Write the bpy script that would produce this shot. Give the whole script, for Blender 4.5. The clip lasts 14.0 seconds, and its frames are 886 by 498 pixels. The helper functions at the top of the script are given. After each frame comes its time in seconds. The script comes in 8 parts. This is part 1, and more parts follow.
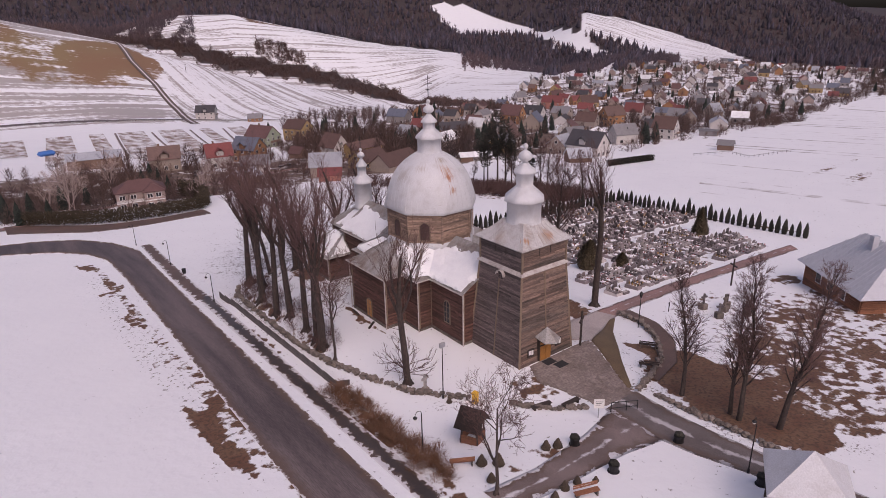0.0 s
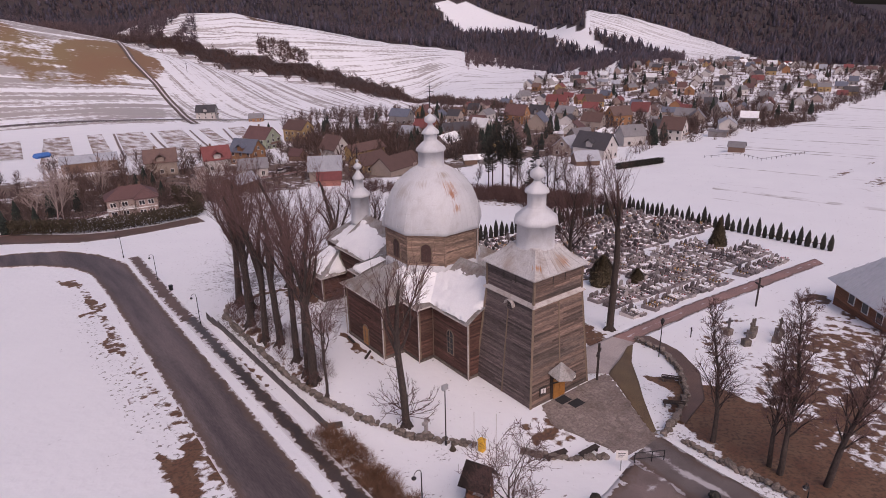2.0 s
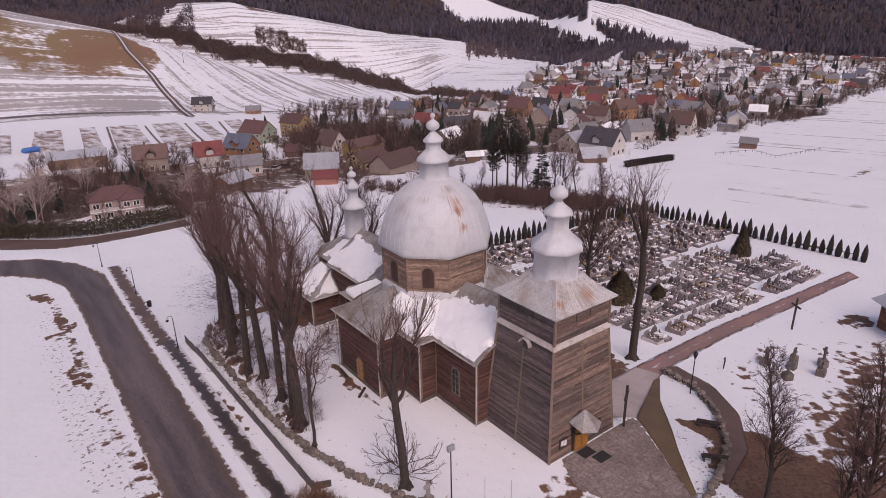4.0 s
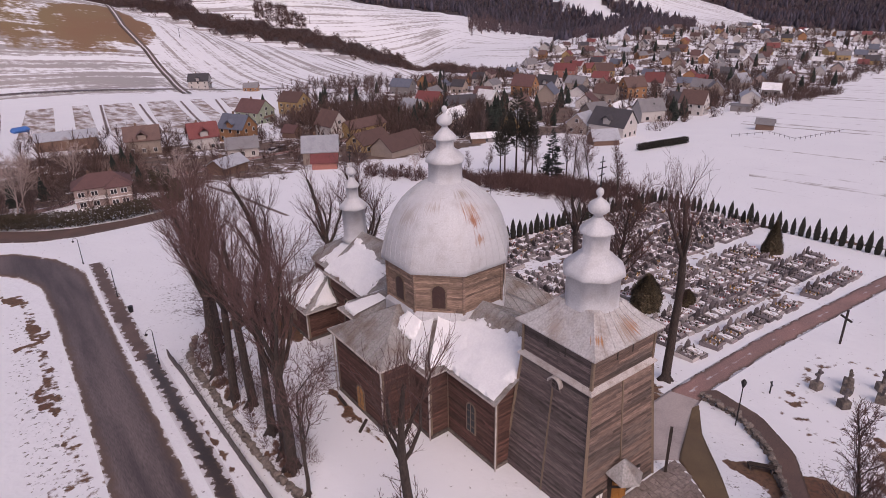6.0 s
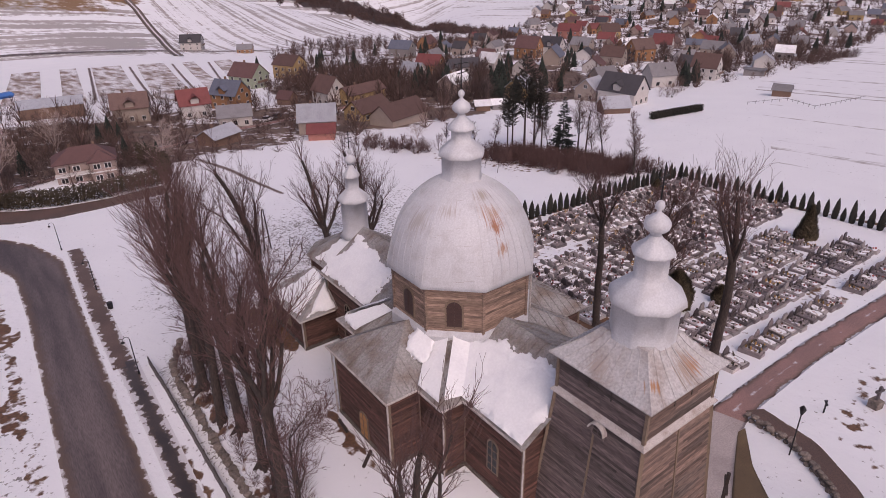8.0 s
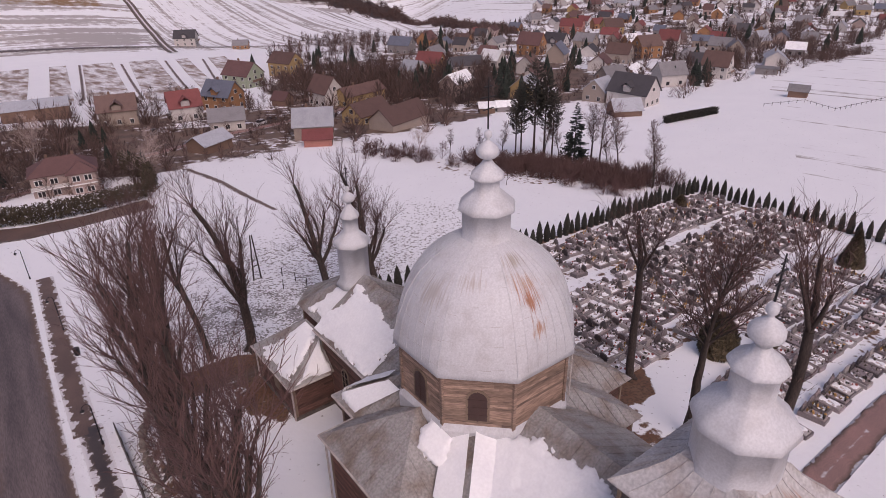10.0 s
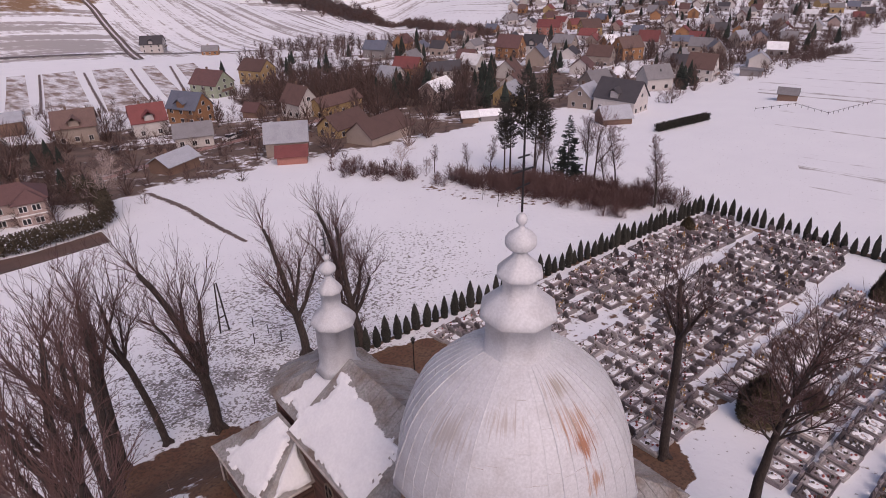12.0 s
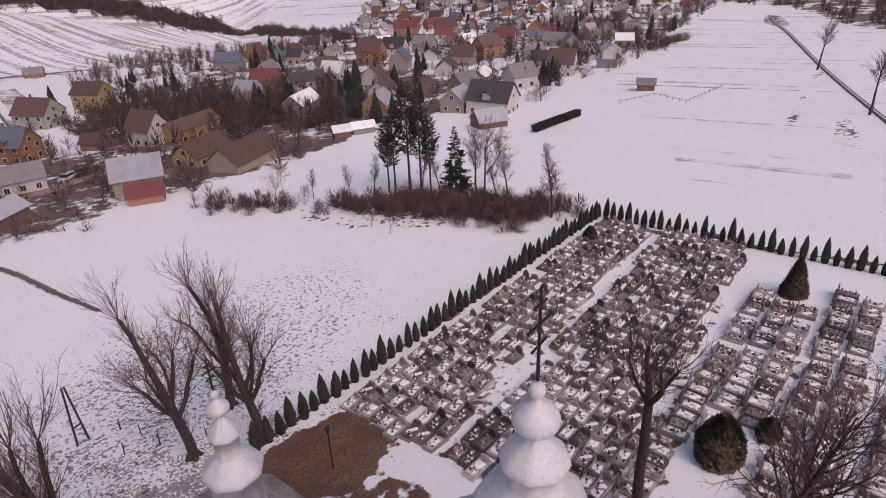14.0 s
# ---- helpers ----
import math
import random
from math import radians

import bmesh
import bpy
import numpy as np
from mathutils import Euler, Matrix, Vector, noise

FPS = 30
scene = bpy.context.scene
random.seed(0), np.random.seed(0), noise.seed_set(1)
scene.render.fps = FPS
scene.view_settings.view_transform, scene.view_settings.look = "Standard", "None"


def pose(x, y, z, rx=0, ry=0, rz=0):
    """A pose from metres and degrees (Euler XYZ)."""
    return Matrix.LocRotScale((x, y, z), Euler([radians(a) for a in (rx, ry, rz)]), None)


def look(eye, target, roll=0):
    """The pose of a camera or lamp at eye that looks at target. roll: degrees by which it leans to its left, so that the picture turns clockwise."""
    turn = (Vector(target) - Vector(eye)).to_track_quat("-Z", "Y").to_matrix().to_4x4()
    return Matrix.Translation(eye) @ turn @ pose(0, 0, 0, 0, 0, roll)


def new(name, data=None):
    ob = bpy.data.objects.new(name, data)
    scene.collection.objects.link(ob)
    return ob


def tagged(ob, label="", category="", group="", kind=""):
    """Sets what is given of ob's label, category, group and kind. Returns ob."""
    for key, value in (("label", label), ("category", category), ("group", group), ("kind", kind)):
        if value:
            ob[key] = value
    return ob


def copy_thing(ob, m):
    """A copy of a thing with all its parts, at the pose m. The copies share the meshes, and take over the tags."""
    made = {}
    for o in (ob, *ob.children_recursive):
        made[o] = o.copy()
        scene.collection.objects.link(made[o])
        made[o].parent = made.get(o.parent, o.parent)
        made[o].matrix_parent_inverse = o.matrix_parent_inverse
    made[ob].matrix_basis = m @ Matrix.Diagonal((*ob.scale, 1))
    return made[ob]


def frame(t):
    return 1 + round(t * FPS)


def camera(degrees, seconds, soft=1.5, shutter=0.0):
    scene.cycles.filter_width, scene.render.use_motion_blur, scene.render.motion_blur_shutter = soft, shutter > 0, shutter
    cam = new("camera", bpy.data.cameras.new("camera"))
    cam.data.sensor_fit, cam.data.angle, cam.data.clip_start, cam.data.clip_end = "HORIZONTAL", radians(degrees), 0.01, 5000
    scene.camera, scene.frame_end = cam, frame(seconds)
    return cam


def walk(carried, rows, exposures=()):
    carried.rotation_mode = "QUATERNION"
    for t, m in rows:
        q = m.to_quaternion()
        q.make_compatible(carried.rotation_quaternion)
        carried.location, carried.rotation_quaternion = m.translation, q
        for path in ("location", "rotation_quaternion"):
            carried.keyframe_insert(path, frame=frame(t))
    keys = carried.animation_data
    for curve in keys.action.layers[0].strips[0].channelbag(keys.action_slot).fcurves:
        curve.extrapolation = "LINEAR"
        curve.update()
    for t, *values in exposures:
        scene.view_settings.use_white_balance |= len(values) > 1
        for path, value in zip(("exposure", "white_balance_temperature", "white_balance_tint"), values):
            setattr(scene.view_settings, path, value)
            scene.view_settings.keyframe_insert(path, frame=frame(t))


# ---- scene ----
cam = camera(69.7, 14.0, 0.4)
PATH = [
    (0, (-42.389, -42.896, 32.852), (-41.259, -41.398, 32.161), -1.1),
    (0.5, (-41.569, -41.855, 32.986), (-40.444, -40.354, 32.293), -1.1),
    (1, (-40.556, -40.581, 33.041), (-39.435, -39.077, 32.347), -1.2),
    (1.5, (-39.606, -39.336, 33.119), (-38.487, -37.831, 32.424), -1.2),
    (2, (-38.369, -37.694, 33.166), (-37.248, -36.191, 32.469), -1.2),
    (2.5, (-37.214, -36.081, 33.193), (-36.093, -34.58, 32.493), -1.1),
    (3, (-35.921, -34.279, 33.243), (-34.803, -32.78, 32.534), -1.1),
    (5.5, (-30.437, -25.453, 33.179), (-29.334, -23.969, 32.416), -1.1),
    (6, (-29.375, -23.623, 33.199), (-28.281, -22.147, 32.409), -1.1),
    (6.5, (-28.497, -21.942, 33.219), (-27.409, -20.477, 32.4), -1.1),
    (7, (-27.502, -20.098, 33.158), (-26.424, -18.645, 32.304), -1.1),
    (7.5, (-26.603, -18.509, 33.127), (-25.534, -17.068, 32.244), -1.1),
    (8, (-25.527, -16.588, 33.215), (-24.461, -15.152, 32.319), -1.1),
    (10.5, (-19.412, -6.018, 33.485), (-18.348, -4.592, 32.571), -1.1),
    (11, (-18.113, -3.734, 33.512), (-17.047, -2.309, 32.599), -1.2),
    (11.5, (-16.963, -1.607, 33.486), (-15.875, -0.198, 32.573), -1.2),
    (12, (-15.636, 0.755, 33.605), (-14.52, 2.14, 32.691), -1.4),
    (12.5, (-14.4, 2.992, 33.653), (-13.257, 4.355, 32.739), -1.5),
    (13, (-13.069, 5.389, 33.786), (-11.876, 6.707, 32.871), -1.6),
    (13.5, (-11.915, 7.458, 33.811), (-10.65, 8.706, 32.892), -1.9),
    (14, (-10.597, 9.688, 33.919), (-9.215, 10.8, 32.995), -2.3),
]
walk(cam, [(t, look(eye, target, roll)) for t, eye, target, roll in PATH],
     ((0.0, -0.46, 6500, 28), (14.0, -0.46, 6500, 28)))

# ---- light and sky ----
world = bpy.data.worlds.new("overcast_sky")
scene.world = world
world.use_nodes = True
wn, wl = world.node_tree.nodes, world.node_tree.links
sky = wn.new("ShaderNodeTexSky")
sky.sky_type, sky.sun_disc = "NISHITA", False
sky.sun_elevation, sky.sun_rotation = radians(48), radians(198)
sky.air_density, sky.dust_density, sky.ozone_density = 1.0, 6.0, 1.0
wl.new(sky.outputs[0], wn["Background"].inputs[0])
wn["Background"].inputs[1].default_value = 0.15
sun_data = bpy.data.lights.new("sun", "SUN")
sun_data.energy, sun_data.angle, sun_data.color = 0.55, radians(40), (1.0, 0.94, 0.86)
sun = new("sun", sun_data)
sun.matrix_world = look((-12, -37, 43), (0, 0, 0))


# ---- materials ----
def material(name, base, rough=0.7, metal=0.0, spread=0.25, scale=2.0, fine=18.0, bump=0.3, second=None, second_at=0.6, island=0.0, rand=0.0, coord="Object", stretch=None):
    """A surface with variation at two scales: base colour, broad blotches towards `second`, fine grain and relief."""
    m = bpy.data.materials.new(name)
    m.use_nodes = True
    n, l = m.node_tree.nodes, m.node_tree.links
    bsdf = n["Principled BSDF"]
    bsdf.inputs["Roughness"].default_value, bsdf.inputs["Metallic"].default_value = rough, metal
    tc = n.new("ShaderNodeTexCoord")
    big, small = n.new("ShaderNodeTexNoise"), n.new("ShaderNodeTexNoise")
    big.inputs["Scale"].default_value, small.inputs["Scale"].default_value = scale, fine
    big.inputs["Detail"].default_value, small.inputs["Detail"].default_value = 5, 4
    src = tc.outputs[coord]
    if stretch:
        sv = n.new("ShaderNodeVectorMath")
        sv.operation = "MULTIPLY"
        sv.inputs[1].default_value = stretch
        l.new(src, sv.inputs[0])
        src = sv.outputs[0]
    for t in (big, small):
        l.new(src, t.inputs["Vector"])
    ramp = n.new("ShaderNodeValToRGB")
    ramp.color_ramp.elements[0].position, ramp.color_ramp.elements[1].position = second_at - 0.12, second_at + 0.12
    ramp.color_ramp.elements[0].color = (*base, 1)
    ramp.color_ramp.elements[1].color = (*(second or tuple(c * (1 - spread) for c in base)), 1)
    l.new(big.outputs["Fac"], ramp.inputs["Fac"])
    grain = n.new("ShaderNodeMapRange")
    grain.inputs[1].default_value, grain.inputs[2].default_value = 0.3, 0.7
    grain.inputs[3].default_value, grain.inputs[4].default_value = 1 - spread, 1 + spread
    l.new(small.outputs["Fac"], grain.inputs[0])
    value = grain.outputs[0]
    for amount, node, socket in ((island, "ShaderNodeNewGeometry", "Random Per Island"), (rand, "ShaderNodeObjectInfo", "Random")):
        if amount:
            src, rng, mul = n.new(node), n.new("ShaderNodeMapRange"), n.new("ShaderNodeMath")
            rng.inputs[3].default_value, rng.inputs[4].default_value = 1 - amount, 1 + amount
            l.new(src.outputs[socket], rng.inputs[0])
            mul.operation = "MULTIPLY"
            l.new(value, mul.inputs[0]), l.new(rng.outputs[0], mul.inputs[1])
            value = mul.outputs[0]
    mix = n.new("ShaderNodeVectorMath")
    mix.operation = "SCALE"
    l.new(ramp.outputs[0], mix.inputs[0]), l.new(value, mix.inputs["Scale"])
    l.new(mix.outputs[0], bsdf.inputs["Base Color"])
    if bump:
        b = n.new("ShaderNodeBump")
        b.inputs["Strength"].default_value, b.inputs["Distance"].default_value = bump, 0.03
        l.new(small.outputs["Fac"], b.inputs["Height"]), l.new(b.outputs[0], bsdf.inputs["Normal"])
    return m


ALONG = (0.12, 0.12, 1.0)
SIDING = material("weathered_siding", (0.135, 0.100, 0.097), 0.85, spread=0.4, scale=1.2, fine=16, second=(0.098, 0.078, 0.073), second_at=0.52, island=0.42, stretch=ALONG)
# tower siding again, with the sun's warm brightness put into its colour
SIDING_SUNLIT = material("sunlit_siding", (0.195, 0.128, 0.103), 0.85, spread=0.4, scale=1.2, fine=16, second=(0.095, 0.073, 0.064), second_at=0.5, island=0.48, stretch=ALONG)
SIDING_RED = material("red_brown_siding", (0.108, 0.051, 0.040), 0.85, spread=0.4, scale=1.2, fine=16, second=(0.075, 0.044, 0.034), island=0.42, stretch=ALONG)
SIDING_PALE = material("sun_bleached_siding", (0.33, 0.222, 0.170), 0.85, spread=0.4, scale=1.4, fine=16, second=(0.215, 0.15, 0.117), second_at=0.54, island=0.36, stretch=ALONG)
BOARD = material("corner_board", (0.20, 0.145, 0.105), 0.8, spread=0.2)
DARK_WOOD = material("dark_stained_wood", (0.045, 0.032, 0.028), 0.8)
DOOR_WOOD = material("orange_varnished_wood", (0.42, 0.19, 0.05), 0.5, spread=0.2)
PALE_TRIM = material("pale_painted_trim", (0.50, 0.455, 0.435), 0.6, spread=0.25, scale=1.5, second=(0.36, 0.30, 0.27), second_at=0.56)
SHEET = material("silver_painted_sheet", (0.565, 0.565, 0.59), 0.5, 0.0, spread=0.1, scale=0.9, fine=10, second=(0.49, 0.48, 0.495), bump=0.1)
SHEET_OLD = material("worn_roof_sheet", (0.315, 0.30, 0.295), 0.55, 0.0, spread=0.25, scale=0.7, fine=7, second=(0.20, 0.16, 0.138), second_at=0.55, bump=0.15)
SHEET_TOWER = material("pale_worn_sheet", (0.47, 0.455, 0.455), 0.55, 0.0, spread=0.2, scale=0.8, fine=7, second=(0.33, 0.28, 0.255), second_at=0.57, bump=0.15)
SNOW = material("snow", (0.86, 0.86, 0.88), 0.65, spread=0.04, scale=0.6, fine=6, second=(0.80, 0.80, 0.83), bump=0.5)
PAVING = material("paving_setts", (0.255, 0.205, 0.185), 0.7, spread=0.3, scale=0.3, fine=5, second=(0.185, 0.142, 0.125), second_at=0.54, rand=0.13)
SLABS = material("pale_concrete_slab", (0.47, 0.405, 0.385), 0.7, spread=0.2, scale=0.3, fine=9, second=(0.36, 0.30, 0.28), second_at=0.55)
STONE = material("field_stone", (0.145, 0.118, 0.102), 0.9, spread=0.35, scale=1.2, fine=6, second=(0.085, 0.068, 0.058), island=0.35, rand=0.3)
CONCRETE = material("stained_concrete", (0.115, 0.096, 0.09), 0.85, spread=0.3, scale=0.7, second=(0.065, 0.053, 0.05))
GRANITE = material("grey_granite", (0.225, 0.186, 0.188), 0.4, spread=0.35, rand=0.5)
GRANITE_DARK = material("dark_granite", (0.095, 0.078, 0.080), 0.35, spread=0.3, rand=0.4)
TERRAZZO = material("pale_terrazzo", (0.40, 0.36, 0.35), 0.6, spread=0.2, rand=0.35)
BARK = material("bark", (0.056, 0.041, 0.036), 0.95, spread=0.4, scale=1.5, fine=12, stretch=(1, 1, 0.25))
TWIG = material("bare_twigs", (0.118, 0.066, 0.060), 0.9, spread=0.25, scale=0.6, rand=0.2)
VALLEY_TWIG = material("valley_twigs", (0.105, 0.064, 0.054), 0.9, spread=0.3, scale=0.03, fine=0.5, second=(0.070, 0.050, 0.048), island=0.45)
TWIG_PALE = material("birch_twigs", (0.42, 0.33, 0.30), 0.9, spread=0.25, scale=0.6)
BRUSH = material("rusty_brush", (0.19, 0.10, 0.06), 0.95, spread=0.3, scale=0.8, island=0.3)
THUJA = material("thuja_green", (0.032, 0.030, 0.024), 0.9, spread=0.35, scale=2.5, fine=14, rand=0.25)
CONIFER = material("spruce_green", (0.024, 0.032, 0.026), 0.95, spread=0.3, scale=0.8, island=0.3)
# brown leafless woods; the purplish second tone paints in aerial haze
FOREST_HAZED = material("bare_forest", (0.135, 0.090, 0.092), 1.0, spread=0.25, scale=0.004, fine=0.4, second=(0.100, 0.080, 0.098), second_at=0.5, island=0.4, bump=0)
HILL_TWIG = material("hill_twigs", (0.115, 0.070, 0.062), 0.9, spread=0.3, scale=0.02, fine=0.5, second=(0.12, 0.088, 0.086), island=0.4)
# dark spruces, tinted bluish in the colour to stand in for distance haze
FOREST_DARK_HAZED = material("spruce_forest", (0.066, 0.058, 0.080), 1.0, spread=0.25, scale=0.02, fine=0.4, island=0.45, bump=0)
BLACK_METAL = material("black_metal", (0.03, 0.028, 0.03), 0.45, 0.6, spread=0.1)
GALV = material("galvanised_metal", (0.45, 0.45, 0.46), 0.4, 0.7, spread=0.1)
RUBBER = material("black_mat", (0.025, 0.025, 0.027), 0.9)
YELLOW = material("yellow_plastic", (0.75, 0.42, 0.03), 0.5, spread=0.1)
BLUE = material("blue_tarpaulin", (0.05, 0.16, 0.45), 0.6, spread=0.15)
SIGN_WHITE = material("white_sign", (0.75, 0.73, 0.72), 0.5, spread=0.08)
INK = material("grey_ink", (0.12, 0.12, 0.13), 0.6)
LAMP_GLASS = material("milky_lamp_glass", (0.6, 0.58, 0.55), 0.3, spread=0.05)
FLOWER_RED = material("red_flowers", (0.30, 0.085, 0.075), 0.8, island=0.6, spread=0.3)
FLOWER_WHITE = material("pale_flowers", (0.50, 0.42, 0.40), 0.8, island=0.5, spread=0.2)
FLOWER_YELLOW = material("yellow_flowers", (0.42, 0.25, 0.09), 0.8, island=0.6, spread=0.2)
FLOWER_GREEN = material("wreath_green", (0.070, 0.056, 0.044), 0.9, island=0.6, spread=0.3)
ORANGE_TIMBER = material("orange_log_wall", (0.235, 0.098, 0.052), 0.75, spread=0.2, island=0.2)
BLUE_SHEET = material("blue_grey_roof_sheet", (0.46, 0.47, 0.52), 0.5, 0.0, spread=0.08, second=(0.41, 0.42, 0.47))
PANE = material("dark_window_glass", (0.03, 0.03, 0.035), 0.12, spread=0.05, bump=0)
PANE.node_tree.nodes["Principled BSDF"].inputs["Specular IOR Level"].default_value = 0.25
SHUTTER = material("brown_shutter", (0.060, 0.030, 0.025), 0.5, spread=0.2)
WALLS = {k: material(k + "_render", c, 0.9, spread=0.1, scale=0.5, fine=5, rand=0.08) for k, c in dict(
    white=(0.50, 0.465, 0.45), beige=(0.33, 0.27, 0.235), yellow=(0.38, 0.265, 0.13), orange=(0.33, 0.17, 0.085), pink=(0.38, 0.29, 0.265),
    green=(0.32, 0.36, 0.27), grey=(0.25, 0.23, 0.23), brown=(0.19, 0.12, 0.09), red=(0.36, 0.16, 0.13)).items()}
ROOFS = {k: material(k + "_roof_tiles", c, 0.7, spread=0.15, scale=0.6, fine=5, rand=0.15) for k, c in dict(
    red=(0.19, 0.055, 0.052), brown=(0.115, 0.066, 0.056), dark=(0.06, 0.055, 0.062), grey=(0.20, 0.19, 0.20), orange=(0.155, 0.095, 0.082),
    steel=(0.36, 0.37, 0.41), snow=(0.78, 0.78, 0.80), blue=(0.12, 0.13, 0.17), maroon=(0.125, 0.064, 0.06)).items()}


def rust_streaks(m, centre, reach, colour, axis=(0.0, 15.5), run=(30.0, 0.55)):
    """Rust that ran down the sheet round a place, in narrow streaks down from the axis."""
    n, l = m.node_tree.nodes, m.node_tree.links
    bsdf = n["Principled BSDF"]
    old = bsdf.inputs["Base Color"].links[0].from_socket
    geo, dist, noise_t, mapr = n.new("ShaderNodeNewGeometry"), n.new("ShaderNodeVectorMath"), n.new("ShaderNodeTexNoise"), n.new("ShaderNodeMapRange")
    dist.operation = "DISTANCE"
    dist.inputs[1].default_value = centre
    l.new(geo.outputs["Position"], dist.inputs[0])
    mapr.inputs[1].default_value, mapr.inputs[2].default_value, mapr.inputs[3].default_value, mapr.inputs[4].default_value = 0, reach, 0.30, -0.25
    l.new(dist.outputs["Value"], mapr.inputs[0])
    off, parts, angle, turned, down, place = n.new("ShaderNodeVectorMath"), n.new("ShaderNodeSeparateXYZ"), n.new("ShaderNodeMath"), n.new("ShaderNodeMath"), n.new("ShaderNodeMath"), n.new("ShaderNodeCombineXYZ")
    off.operation = "SUBTRACT"
    off.inputs[1].default_value = (*axis, 0.0)
    angle.operation, turned.operation, down.operation = "ARCTAN2", "MULTIPLY", "MULTIPLY"
    turned.inputs[1].default_value, down.inputs[1].default_value = run
    l.new(geo.outputs["Position"], off.inputs[0]), l.new(off.outputs[0], parts.inputs[0])
    l.new(parts.outputs["X"], angle.inputs[0]), l.new(parts.outputs["Y"], angle.inputs[1])
    l.new(angle.outputs[0], turned.inputs[0]), l.new(parts.outputs["Z"], down.inputs[0])
    l.new(turned.outputs[0], place.inputs["X"]), l.new(down.outputs[0], place.inputs["Y"]), l.new(place.outputs[0], noise_t.inputs["Vector"])
    noise_t.inputs["Scale"].default_value, noise_t.inputs["Detail"].default_value, noise_t.inputs["Roughness"].default_value = 1.0, 7, 0.6
    add, step, mix = n.new("ShaderNodeMath"), n.new("ShaderNodeMapRange"), n.new("ShaderNodeMix")
    l.new(noise_t.outputs["Fac"], add.inputs[0]), l.new(mapr.outputs[0], add.inputs[1])
    step.inputs[1].default_value, step.inputs[2].default_value = 0.62, 0.76
    l.new(add.outputs[0], step.inputs[0])
    mix.data_type = "RGBA"
    mix.inputs["B"].default_value = (*colour, 1)
    l.new(step.outputs[0], mix.inputs["Factor"]), l.new(old, mix.inputs["A"]), l.new(mix.outputs["Result"], bsdf.inputs["Base Color"])


DOME_SHEET = SHEET.copy()
DOME_SHEET.name = "dome_sheet"
rust_streaks(DOME_SHEET, (-4.0, 15.2, 16.2), 2.8, (0.43, 0.40, 0.39))
rust_streaks(DOME_SHEET, (-2.5, 13.6, 16.8), 1.8, (0.43, 0.39, 0.375))
rust_streaks(DOME_SHEET, (-0.2, 13.2, 17.5), 1.6, (0.37, 0.325, 0.29))
rust_streaks(DOME_SHEET, (-0.3, 12.1, 16.6), 2.2, (0.42, 0.29, 0.225))
rust_streaks(DOME_SHEET, (-0.4, 11.6, 16.0), 2.0, (0.34, 0.155, 0.09))
rust_streaks(DOME_SHEET, (-0.3, 10.9, 14.6), 1.6, (0.38, 0.22, 0.15))
TOWER_SHEET = SHEET_TOWER.copy()
TOWER_SHEET.name = "tower_roof_sheet"
rust_streaks(TOWER_SHEET, (0.4, -2.6, 12.7), 2.8, (0.33, 0.25, 0.20), (0.0, 0.0))
rust_streaks(TOWER_SHEET, (-2.2, -2.5, 12.6), 1.1, (0.36, 0.18, 0.085), (0.0, 0.0), (22.0, 0.5))
rust_streaks(TOWER_SHEET, (0.9, -2.7, 12.6), 1.7, (0.35, 0.19, 0.11), (0.0, 0.0))
rust_streaks(TOWER_SHEET, (-2.8, 0.4, 12.5), 1.8, (0.38, 0.32, 0.285), (0.0, 0.0))


